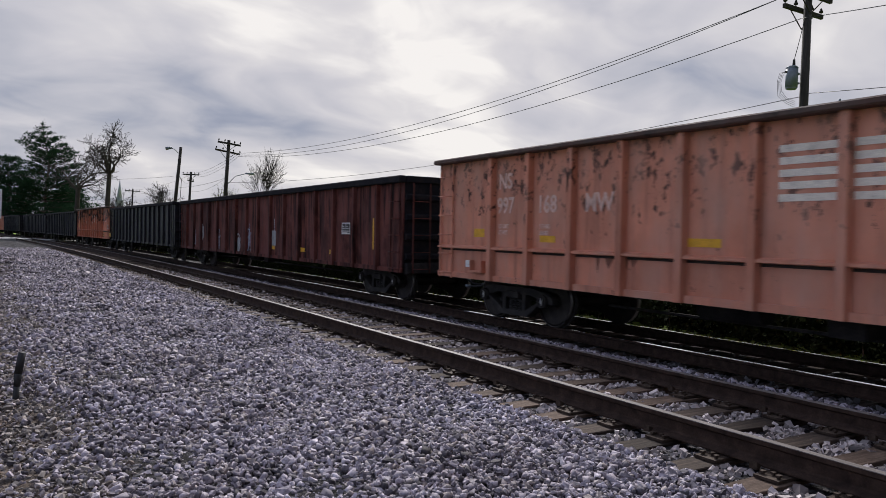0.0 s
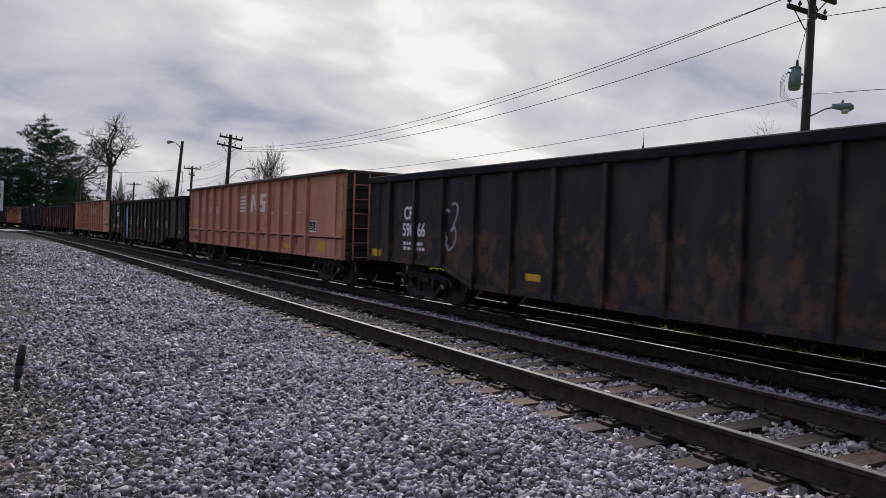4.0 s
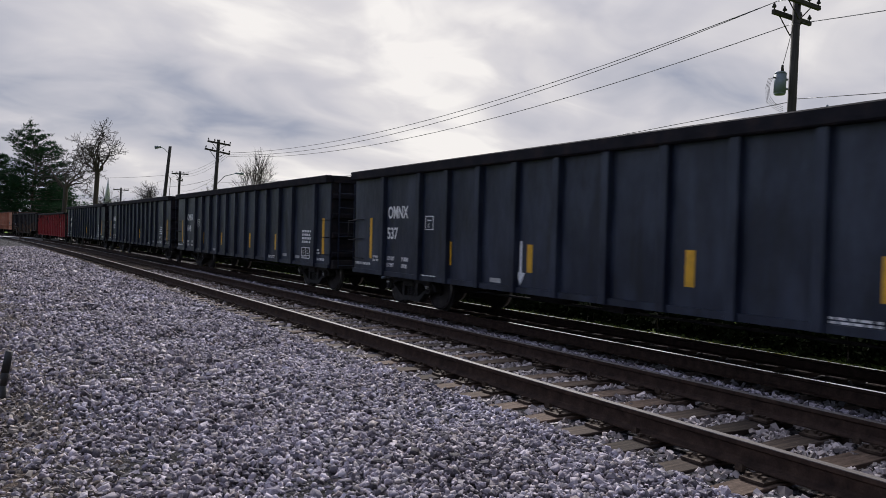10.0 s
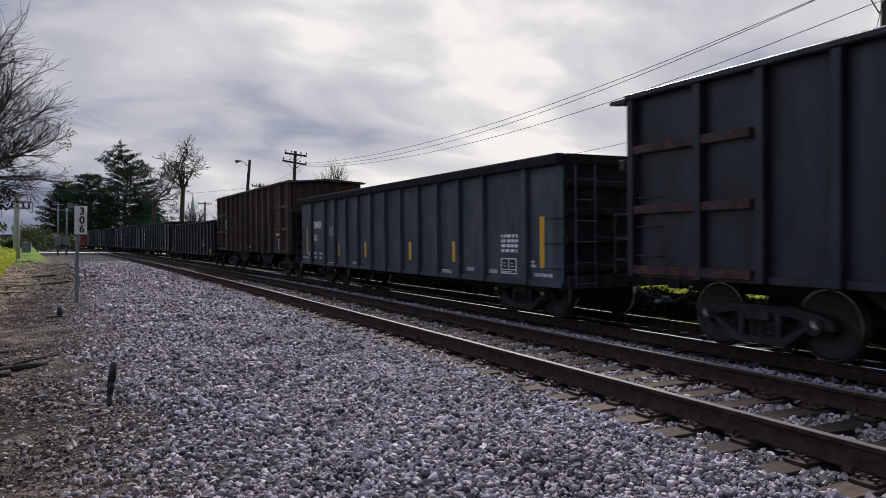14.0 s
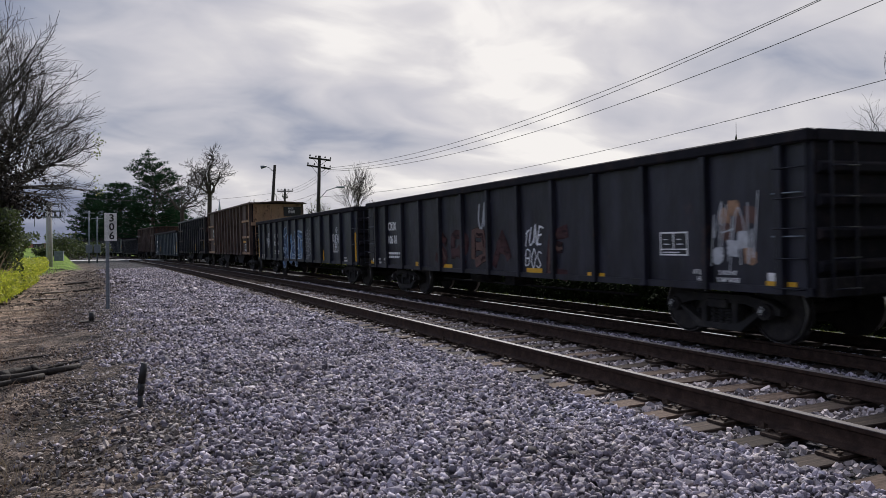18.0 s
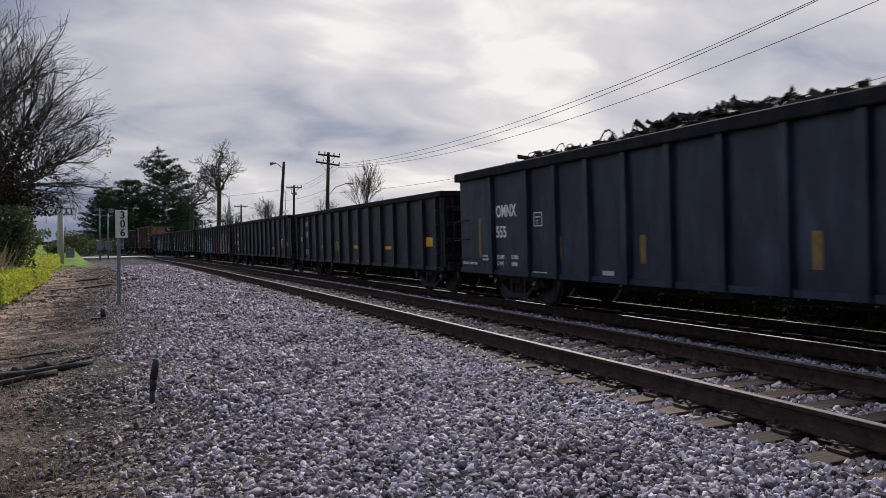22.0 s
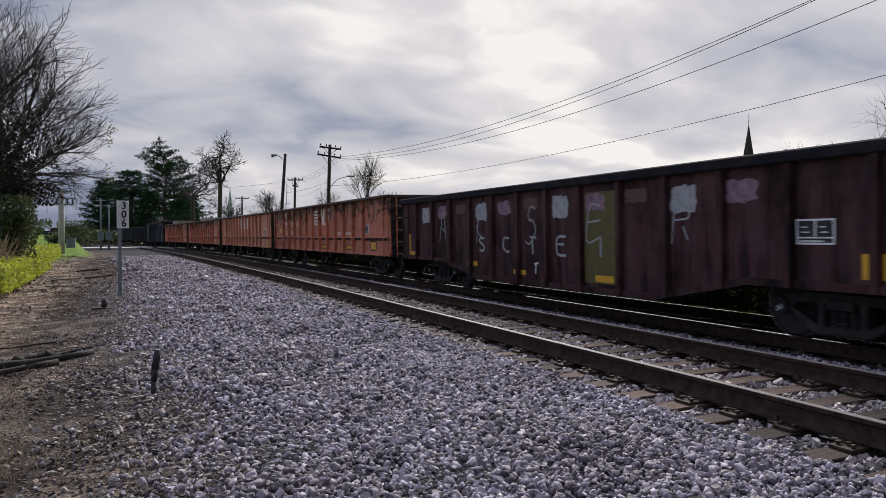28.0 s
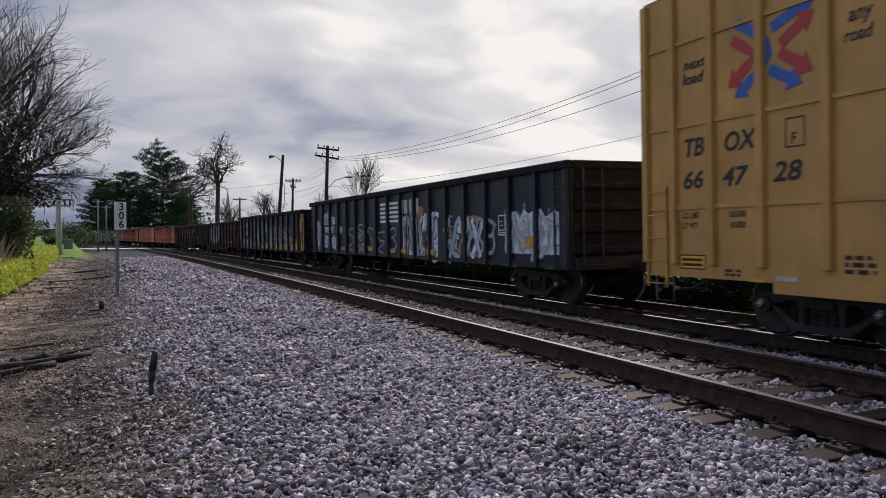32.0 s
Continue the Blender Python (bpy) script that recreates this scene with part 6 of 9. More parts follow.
piece(AA, 16.5, "TUEUB", 4.5, 8.9, 1.12, 2.12, [M["brown_car"], G_GREY], G_GREY, X0, 101, 0.24, 0.03, wild=0.12)
tag(AA, 16.5, "SMOWUEXRB", 4.5, 8.9, 1.1, 2.15, G_SILVER, X0 - 0.034, 0.028, 103, 0.1, 0.14)
tag(AA, 16.5, "NHZAKEM", 4.6, 8.8, 1.2, 2.1, G_ICE, X0 - 0.038, 0.025, 104, 0.1, 0.14)
for q, u in enumerate((9.3, 10.4, 11.5, 12.7, 13.8, 14.9)):
    paint_patch(AA, 16.5, u, u + 0.34, 1.95 - 0.08 * (q % 2), 2.2, G_MAUVE if q % 2 else G_BROWN, 0.003 + 0.0003 * q, 720 + q, "faded sprayed smear")
bm = bmesh.new()
ribbon(bm, [Vector((a, b, 0)) for a, b in ((0, 0.25), (0.5, 0.02), (1.1, 0.2), (1.7, 0.1), (2.4, 0.12), (2.9, -0.1), (3.4, 0.25), (4.0, 1.05), (4.4, 1.2), (4.2, 0.85), (3.8, 0.8))], 0.05, 0.03, 0, random.Random(2))
part("graffiti_outline", bm, G_WHITE, AA, "", side_matrix(16.5, 4.6, 1.15, 0.006, X0))
# BB
BB = mill_gondola(-462.02, 16.0, 2.65, M["black_car"], "HPJX", "150348", "black gondola car with peeling yellow ends and sprayed letters", even(2.0, 14.3, 12) + [0.9, 15.15],
                  ((1.14, 1.54, 1.11, 1.32), (4.68, 5.17, 1.19, 1.33), (6.83, 7.34, 1.2, 1.35), (10.19, 10.67, 1.24, 1.36), (13.4, 13.9, 1.2, 1.35)), None, 0.70, 19, size=0.25, mz=(2.02, 1.56), mu=2.05)
for u0, u1, z0, z1 in ((0.03, 0.86, 0.74, 2.47), (0.95, 1.5, 0.74, 1.2), (15.2, 15.97, 0.74, 2.47), (14.4, 15.1, 0.74, 1.3)):
    decal("end_patch", BB, 16.0, u0, u1, z0, z1, M["yellow_end"], X0, 0.002, "peeling yellow end panel")
for u in even(6.5, 13.3, 7):
    decal("sill_patch", BB, 16.0, u, u + 1.02, 0.72, 1.09, M["yellow_end"], X0, 0.003, "peeling yellow sill panel")
tag(BB, 16.0, "AERSE", 2.1, 4.2, 0.8, 1.25, G_PALE, X0, 0.03, 111)
piece(BB, 16.0, "JFTR", 4.2, 6.4, 0.78, 1.75, [M["black_car"], G_GREY], G_PALE, X0 - 0.004, 115, 0.22, 0.02, wild=0.1)
piece(BB, 16.0, "FRP", 4.1, 6.4, 1.5, 2.2, [M["black_car"]], G_GREEN, X0, 112, 0.25, 0.045)
tag(BB, 16.0, "BCI", 6.65, 7.5, 1.85, 2.3, G_GREEN, X0, 0.05, 114, 0.25, 0.06)
tag(BB, 16.0, "ZE", 6.65, 7.4, 1.4, 1.75, G_GREEN, X0, 0.05, 116)
tag(BB, 16.0, "VAZEA", 7.7, 8.7, 1.75, 2.15, G_GREEN, X0, 0.045, 117, 0.2, 0.08)
tag(BB, 16.0, "Z", 7.75, 8.5, 1.4, 1.75, G_GREEN, X0, 0.045, 118)
G_DUST = plain("spray_dull_grey", (0.26, 0.27, 0.30), 0.7, 0, 0.3)
piece(BB, 16.0, "MARSEKARN", 8.85, 13.6, 1.05, 1.9, [M["black_car"], G_DUST], G_DUST, X0, 113, 0.24, 0.016, inner=G_DUST, wild=0.13)
tag(BB, 16.0, "SZRAKESM", 8.9, 13.5, 1.05, 1.95, G_GREY, X0 - 0.03, 0.02, 119, 0.1, 0.13)
for q in range(14):
    u = (2.0, 3.1, 4.3, 4.9, 5.5, 6.0, 9.0, 9.5, 10.3, 10.9, 11.6, 12.2, 12.8, 13.3)[q]
    paint_patch(BB, 16.0, u, u + 0.5, (0.74 if q < 6 else 1.08) + 0.06 * (q % 3), 1.3 + 0.12 * (q % 4), (G_GREY, G_DUST, G_SILVER)[q % 3], 0.0045 + 0.0003 * q, 560 + q, "grey sprayed smear")
tag(BB, 16.0, "WSMAVZRE", 8.9, 13.6, 1.0, 1.9, G_SILVER, X0 - 0.034, 0.03, 577, 0.1, 0.12)
# CC
CC = mill_gondola(-479.34, 19.6, 2.87, M["slate"], "", "", "long black gondola car with white sprayed pieces and stripes", even(0.76, 19.5, 18),
                  ((0.6, 1.1, 0.87, 1.0), (4.25, 4.75, 0.93, 1.04), (7.45, 7.93, 0.94, 1.06), (9.55, 10.07, 0.91, 1.03), (15.14, 15.6, 0.93, 1.1)), None, 0.78, 20, size=0.22, mz=(1.55, 1.2), mu=2.35)
stencil(CC, 19.96, "NW", 2.32, 1.58, 0.25, M["white"], X0 - 0.03)
stencil(CC, 19.96, "971", 3.25, 1.58, 0.25, M["white"], X0 - 0.03, narrow=0.9)
stencil(CC, 19.96, "54", 4.32, 1.56, 0.25, M["white"], X0, narrow=0.9)
for i in range(5):
    decal("emblem_stripe", CC, 19.96, 8.95, 10.62, 1.86 + 0.135 * i, 1.94 + 0.135 * i, M["white"], X0, 0.006)
paint_patch(CC, 19.96, 10.55, 11.0, 1.5, 2.3, G_TAN, 0.003, 401)
paint_patch(CC, 19.96, 11.5, 12.6, 1.75, 2.3, G_TAN, 0.0035, 402)
for u in (10.68, 11.06, 11.5, 11.92):
    decal("emblem_block", CC, 19.96, u, u + 0.28, 2.1, 2.5, M["white_faded"], X0, 0.006)
for q, (u0, u1, z0, z1) in enumerate(((0.85, 1.55, 1.15, 2.1), (0.95, 1.4, 1.0, 1.5), (1.9, 2.7, 0.95, 1.5), (2.05, 2.7, 1.75, 2.35), (3.0, 3.75, 0.95, 1.45), (3.2, 3.7, 1.75, 2.2))):
    paint_patch(CC, 19.96, u0, u1, z0, z1, G_ICE if q % 3 else G_SILVER, 0.003 + 0.0004 * q, 420 + q, "white sprayed cloud")
    tag(CC, 19.96, "SMAZOE"[q], u0 + 0.1, u1 - 0.1, z0 + 0.1, z1 - 0.1, G_BLUE if q % 2 else G_GREY, X0 - 0.012, 0.03, 430 + q, 0.1, 0.12)
for q in range(16):
    u, z = (0.8, 1.1, 1.25, 1.95, 2.2, 2.45, 3.05, 3.3, 3.5, 1.0, 2.1, 2.6, 3.15, 3.6, 2.3, 3.4)[q], 0.9 + 0.17 * ((q * 5) % 8)
    paint_patch(CC, 19.96, u, u + 0.26, z, z + 0.34, (G_ICE, G_SILVER, G_GREY, G_PALE)[q % 4], 0.006 + 0.0003 * q, 580 + q)
for u0, u1 in ((2.2, 2.85), (3.15, 3.95)):
    decal("mark_panel", CC, 19.96, u0, u1, 1.5, 1.9, M["black"], X0 - 0.02, 0.003, "black panel behind the marks")
for u0, u1, z0, z1, ch in ((5.45, 6.1, 0.95, 1.7, "&"), (6.55, 7.25, 1.3, 1.88, "&"), (7.55, 8.3, 1.05, 1.68, "S"), (8.65, 9.4, 0.9, 1.65, "&"), (9.75, 10.5, 0.98, 1.7, "Z")):
    tag(CC, 19.96, ch, u0, u1, z0, z1, G_GREY, X0, 0.055, int(u0 * 7), 0.1)
tag(CC, 19.96, "NBU", 6.55, 7.2, 1.35, 1.62, G_GREY, X0, 0.04, 131)
tag(CC, 19.96, "ASHB", 6.55, 7.2, 0.98, 1.2, G_SILVER, X0, 0.035, 132)
tag(CC, 19.96, "HERSA", 6.6, 7.2, 0.8, 0.97, G_SILVER, X0, 0.03, 133)
paint_field(CC, 19.96, 10.85, 13.5, 0.78, 1.0, 1.32, G_ICE, 0.003, 33, "white sprayed ground")
piece(CC, 19.96, "TAMSHE", 10.9, 13.5, 0.84, 2.05, [G_WHITE, G_SILVER, G_ICE], M["black_car"], X0, 122, 0.30, 0.03, 0.008, inner=G_PALE, wild=0.1)
tag(CC, 19.96, "MEBRASE", 11.0, 13.5, 0.9, 1.8, M["black_car"], X0 - 0.045, 0.03, 124, 0.1, 0.13)
paint_patch(CC, 19.96, 12.55, 12.8, 1.1, 1.6, G_RUST, 0.05, 126)
for q, (u0, u1, z0, z1) in enumerate(((13.95, 15.0, 0.95, 2.0), (15.05, 16.1, 0.9, 1.95), (13.9, 14.3, 1.0, 1.4), (14.95, 15.2, 2.05, 2.3))):
    paint_patch(CC, 19.96, u0, u1, z0, z1, G_TAN if q < 3 else G_RUST, 0.003 + 0.001 * q, 440 + q, "tan sprayed halo")
    if q < 2:
        paint_patch(CC, 19.96, u0 + 0.09, u1 - 0.09, z0 + 0.08, z1 - 0.09, M["black_car"], 0.008 + 0.001 * q, 450 + q)
piece(CC, 19.96, "SEOX", 14.0, 16.1, 0.95, 1.95, [G_ICE, G_PALE, G_SILVER], M["black_car"], X0, 123, 0.28, 0.02, 0.012, inner=G_PALE, wild=0.12)
for q in range(8):
    u, z = 13.95 + 0.26 * q, 0.95 + 0.13 * ((q * 3) % 5)
    paint_patch(CC, 19.96, u, u + 0.24, z, z + 0.36, (G_ICE, G_TAN, G_SILVER)[q % 3], 0.011 + 0.0004 * q, 700 + q)
tag(CC, 19.96, "EM", 14.2, 16.0, 1.15, 1.75, G_GREY, X0 - 0.045, 0.025, 127, 0.1, 0.13)
yellows(CC, 19.6, X0 - 0.05, ((10.62, 11.12, 0.93, 1.05), (12.66, 13.18, 0.93, 1.07)))
piece(CC, 19.96, "SB", 15.8, 16.8, 1.0, 1.85, [G_GREY], M["black"], X0, 125, 0.2, 0.02)
paint_field(CC, 19.96, 17.2, 19.35, 1.05, 0.7, 0.95, G_ICE, 0.003, 35, "white sprayed ground")
piece(CC, 19.96, "MABSER", 17.25, 19.3, 1.1, 1.95, [G_ICE, G_SILVER], G_PALE, X0, 136, 0.26, 0.015, inner=G_WHITE, wild=0.13)
tag(CC, 19.96, "WNZEXK", 17.3, 19.3, 1.1, 1.95, G_GREY, X0 - 0.045, 0.025, 137, 0.1, 0.14)
placard(CC, 19.96, 16.9, 17.5, 1.44, 1.9, X0)
decal("door_mark", CC, 19.96, 18.0, 18.5, 1.18, 1.43, M["yellow"], X0, 0.02, "yellow square with a black mark")


def boxcar():
    n, top = 19.6, 5.17
    car = thing("boxcar", "tall yellow boxcar with black lettering and coloured arrow emblem", "freight car", group="freight cars of the train")
    car["lead"], car["length"] = -500.99, n
    L2, sheet, Y = n / 2, 1.50, M["box_yellow"]
    low = [(-L2, 0.80), (-L2 + 3.0, 0.80), (-L2 + 3.0, 0.66), (L2 - 2.55, 0.66), (L2 - 2.55, 0.80), (L2, 0.80)]
    for sx in (-1, 1):
        bm = bmesh.new()
        prism(bm, low + [(L2, top - 0.05), (-L2, top - 0.05)], 0, min(sx * sheet, sx * (sheet - 0.04)), max(sx * sheet, sx * (sheet - 0.04)))
        part("side_panel", bm, Y, car)
        for i, u in enumerate([0.06, 0.70, 1.49, 2.39, 3.40, 4.40, 5.4, 6.35] + [11.6, 12.6, 13.6, 14.6, 15.6, 16.6, 17.6, 18.5, 19.5]):
            me = rib_mesh(1.0, top - 0.1, 0.08, 0.15, Y, 0.8)
            put("post", me, car, Matrix.Translation((-sheet, L2 - u, 0)) if sx < 0 else pose(sheet, L2 - u, 0, 0, 0, 180))
        for z in (1.82, 3.05, 4.3):
            bm = bmesh.new()
            box(bm, -0.03, -0.004, -L2 + 0.03, L2 - 0.03, z, z + 0.06)
            part("seam_strip", bm, Y, car, "", Matrix.Translation((-sheet, 0, 0)) if sx < 0 else pose(sheet, 0, 0, 0, 0, 180))
        for k in (0, 1):
            bm = bmesh.new()
            for zz in even(1.0, 4.6, 8):
                box(bm, -0.06, 0.0, 0.05, 2.35, zz, zz + 0.42)
            box(bm, -0.03, -0.001, 0, 2.4, 0.9, 5.0)
            part("door", bm, Y, car, "ribbed plug door", Matrix.Translation((-sheet - 0.005, 0.1 - 2.5 * k, 0)) if sx < 0 else Matrix.Translation((sheet + 0.005, 2.5 * k, 0)) @ pose(0, 0, 0, 0, 0, 180))
    for sy in (1, -1):
        bm = bmesh.new()
        y0, y1 = sorted((sy * (L2 - 0.04), sy * L2))
        box(bm, -sheet + 0.045, sheet - 0.045, y0, y1, 0.8, top - 0.05)
        for k in range(8):
            z = 1.1 + 0.48 * k
            prism(bm, [(y1 if sy > 0 else y0, z), ((y1 if sy > 0 else y0) + sy * 0.07, z + 0.08), ((y1 if sy > 0 else y0) + sy * 0.07, z + 0.22), (y1 if sy > 0 else y0, z + 0.3)], 0, -1.3, 1.3)
        part("end_panel", bm, Y, car)
        bm = bmesh.new()
        for k in (-1, 1):
            box(bm, -0.03, -0.004, 0.22 * k - 0.02, 0.22 * k + 0.02, 0.62, 2.2)
        lad = part("ladder", bm, Y, car, "", pose(-sheet - 0.02, sy * (L2 - 0.30) + 0.0, 0))
        for z in even(0.68, 2.1, 5):
            put("rung", rung_mesh(0.42, Y), lad, pose(-0.01, 0, z))
    bm = bmesh.new()
    prism(bm, [(-sheet - 0.02, top - 0.05), (sheet + 0.02, top - 0.05), (1.1, top + 0.1), (0, top + 0.14), (-1.1, top + 0.1)], 1, -L2, L2)
    part("roof", bm, M["galv"], car)
    bm = bmesh.new()
    box(bm, -1.4, 1.4, -L2 + 0.05, L2 - 0.05, 0.84, 1.0)
    box(bm, -0.35, 0.35, -L2 + 0.1, L2 - 0.1, 0.6, 0.84)
    part("underframe", bm, M["dark_iron"], car)
    x = -sheet
    K = M["black"]
    for w, u in (("TB", 0.94), ("OX", 1.75)):
        stencil(car, n, w, u - 0.06, 2.61, 0.26, K, x - 0.004, 0.2, narrow=0.98)
    for w, u in (("66", 0.96), ("47", 1.76), ("28", 2.66)):
        stencil(car, n, w, u - 0.1, 2.13, 0.25, K, x - 0.004, 0.2, narrow=1.2)
    stencil(car, n, "next", 0.90, 3.90, 0.15, K, x - 0.004, 0.2, narrow=1.2)
    stencil(car, n, "load", 0.88, 3.68, 0.16, K, x - 0.004, 0.2, narrow=1.1)
    stencil(car, n, "any", 3.66, 3.90, 0.18, K, x, 0.2)
    stencil(car, n, "road", 3.60, 3.67, 0.16, K, x, 0.2)
    stencil(car, n, "LD LMT", 0.85, 1.68, 0.09, K, x)
    stencil(car, n, "LT WT", 0.85, 1.53, 0.09, K, x)
    stencil(car, n, "165000", 1.78, 1.68, 0.09, K, x)
    stencil(car, n, "81000", 1.82, 1.53, 0.09, K, x)
    bm = bmesh.new()
    for a in ((0, 0.3, 0, 0.02), (0, 0.3, 0.36, 0.38), (0, 0.02, 0, 0.38), (0.28, 0.3, 0, 0.38)):
        box(bm, a[0], a[1], a[2], a[3], -0.004, 0)
    part("plate_frame", bm, K, car, "", side_matrix(n, 2.76, 2.54, 0.003, x))
    stencil(car, n, "F", 2.85, 2.59, 0.14, K, x)
    decal("notice", car, n, 0.78, 1.33, 0.92, 1.14, K, x, 0.003, "yellow notice with a black border")
    decal("notice", car, n, 0.80, 1.31, 0.94, 1.12, M["yellow"], x, 0.006, "yellow notice face")
    for i in range(2):
        decal("notice_line", car, n, 0.84, 1.27, 0.97 + 0.075 * i, 1.01 + 0.075 * i, K, x, 0.009)
    bars(car, n, 1.7, 2.0, 0.84, 0.96, 2, K, x, 4)
    bars(car, n, 3.6, 4.0, 0.95, 1.2, 3, M["grime_shade"], x, 5)
    decal("olive_square", car, n, 0.66, 0.84, 1.2, 1.66, plain("notice_ochre", (0.36, 0.2, 0.02), 0.6), x, 0.002)
    # emblem: two crossing bent arrows
    red, blue = plain("emblem_red", (0.42, 0.03, 0.03), 0.5), plain("emblem_blue", (0.02, 0.10, 0.38), 0.5)

    def bent(points, mat, lay):
        bm = bmesh.new()
        w = 0.075
        pts = [Vector((a, b, 0)) for a, b in points]
        rows = []
        for i, p in enumerate(pts):
            d = pts[min(i + 1, len(pts) - 1)] - pts[max(i - 1, 0)]
            nn = Vector((-d.y, d.x, 0)).normalized() * w
            rows.append((bm.verts.new(p + nn), bm.verts.new(p - nn)))
        for a, b in zip(rows, rows[1:]):
            bm.faces.new((a[0], a[1], b[1], b[0]))
        d = (pts[-1] - pts[-2]).normalized()
        nn = Vector((-d.y, d.x, 0))
        tri = [bm.verts.new(pts[-1] + nn * 0.17), bm.verts.new(pts[-1] - nn * 0.17), bm.verts.new(pts[-1] + d * 0.22)]
        bm.faces.new(tri)
        ob = part("emblem_arrow", bm, mat, car, "", side_matrix(n, -0.1, 0.0, lay, x))
        return ob
    bent([(2.06, 4.34), (2.34, 4.16), (2.56, 3.96), (2.60, 3.80), (2.44, 3.60), (2.20, 3.44)], blue, 0.008)
    bent([(1.98, 4.12), (2.2, 3.98), (2.37, 3.84), (2.24, 3.71), (2.08, 3.60)], red, 0.010)
    bent([(2.66, 4.12), (2.90, 4.20), (3.14, 4.29)], blue, 0.008)
    bent([(2.80, 3.88), (2.96, 3.98), (3.12, 4.07)], red, 0.010)
    bent([(2.79, 3.78), (2.96, 3.66), (3.10, 3.57)], red, 0.012)
    bent([(2.62, 3.60), (2.80, 3.49), (2.94, 3.42)], blue, 0.008)
    decal("tag_plate", car, n, 2.62, 2.95, 0.83, 0.89, M["silver"], x, 0.02)
    decal("jack_pad", car, n, 2.2, 2.45, 0.80, 0.84, M["yellow"], x, 0.05)
    bm = bmesh.new()
    chain(bm, [(0, 0.15, 1.0), (0, 0.15, 0.42), (0, 0.55, 0.42), (0, 0.55, 0.9)], 0.018)
    part("step", bm, M["galv"], car, "", pose(-1.42, L2 - 0.7, -0.02))
    add_running_gear(car, n, 2.9)
    CARS.append(car)


boxcar()


def scrap_heap():
    """Loose scrap that rides in the heaped car: bent sheets, bars and offcuts."""
    rnd = random.Random(77)
    bm = bmesh.new()
    for i in range(1700):
        v = rnd.uniform(-7.6, 7.0)
        ux = rnd.uniform(-1.3, 1.3)
        h = 2.92 + (0.16 * (0.5 + 0.5 * math.sin(v * 1.1 + 1)) + 0.30 * (1 - (ux / 1.35) ** 2)) * max(0.0, 1 - (abs(v) / 7.6) ** 3) + 0.12 * rnd.random()
        m = Matrix.Translation((ux, v, h)) @ Euler((rnd.gauss(0, 0.35), rnd.gauss(0, 0.35), rnd.uniform(0, 6.3))).to_matrix().to_4x4()
        L, W = rnd.uniform(0.06, 0.6), rnd.choice((0.012, 0.018, 0.025, 0.05, 0.14))
        vs = box(bm, -L / 2, L / 2, -W / 2, W / 2, 0, rnd.uniform(0.006, 0.03))
        for q in vs[:2]:
            q.co.z += rnd.uniform(-0.12, 0.12)
        bmesh.ops.transform(bm, matrix=m, verts=vs)
    for i in range(26):
        v, ux, a = rnd.uniform(-7, 6.5), rnd.uniform(-1.2, 0.6), rnd.uniform(0, 6.28)
        R = rnd.uniform(0.2, 0.7)
        chain(bm, [(ux + R * math.cos(a) * (k / 4 - 0.5), v + R * math.sin(a) * (k / 4 - 0.5), 3.2 + rnd.uniform(0.1, 0.25) * math.sin(k * 0.78) + 0.02 * k) for k in range(5)], 0.012, 4)
    box(bm, -1.3, 1.3, -7.9, 7.9, 1.1, 2.9)
    prism(bm, [(-1.2, 2.9), (1.2, 2.9), (0.5, 3.1), (-0.5, 3.1)], 1, -6.0, 6.0)
    return part("scrap_load", bm, M["grime_shade"], T_, "heap of dark scrap metal", None)


scrap_heap()


# ======================= plants: materials and builders =======================
def leaf_mat(name, dark, light, rough=0.6, through=0.25):
    m, nt, N, L, b = nodes_of(name)
    g = N("ShaderNodeNewGeometry")
    r = ramp(N, [(0.0, dark), (0.6, tuple((a + c) / 2 for a, c in zip(dark, light))), (1.0, light)])
    L(g.outputs["Random Per Island"], r.inputs[0])
    L(r.outputs[0], b.inputs["Base Color"])
    b.inputs["Roughness"].default_value = rough
    if through:
        tr = N("ShaderNodeBsdfTranslucent")
        L(r.outputs[0], tr.inputs[0])
        mx = N("ShaderNodeMixShader")
        mx.inputs[0].default_value = through
        L(b.outputs[0], mx.inputs[1]); L(tr.outputs[0], mx.inputs[2])
        L(mx.outputs[0], nt.nodes["Material Output"].inputs[0])
    return m


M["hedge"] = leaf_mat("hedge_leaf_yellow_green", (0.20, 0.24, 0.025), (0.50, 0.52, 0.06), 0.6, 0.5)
# near-black leaves: the shade on the backlit hedge face is in the colour
M["hedge_shaded"] = leaf_mat("hedge_leaf_shaded_green", (0.005, 0.008, 0.003), (0.020, 0.030, 0.009), 1.0, 0.0)
M["hedge_shaded"].node_tree.nodes["Principled BSDF"].inputs["Specular IOR Level"].default_value = 0.08
M["needle"] = leaf_mat("pine_needles", (0.014, 0.036, 0.020), (0.034, 0.074, 0.036), 0.95, 0.25)
M["needle"].node_tree.nodes["Principled BSDF"].inputs["Specular IOR Level"].default_value = 0.1
M["shrub"] = leaf_mat("shrub_leaf_dark", (0.026, 0.038, 0.013), (0.105, 0.135, 0.042), 0.6, 0.3)
M["brown_leaf"] = leaf_mat("leaf_dark_bronze", (0.012, 0.009, 0.008), (0.048, 0.035, 0.027), 0.85, 0.0)
M["bud"] = leaf_mat("young_leaf", (0.12, 0.16, 0.03), (0.26, 0.28, 0.07), 0.6, 0.3)
M["straw"] = leaf_mat("dry_grass", (0.16, 0.12, 0.075), (0.36, 0.29, 0.19), 0.8, 0.2)
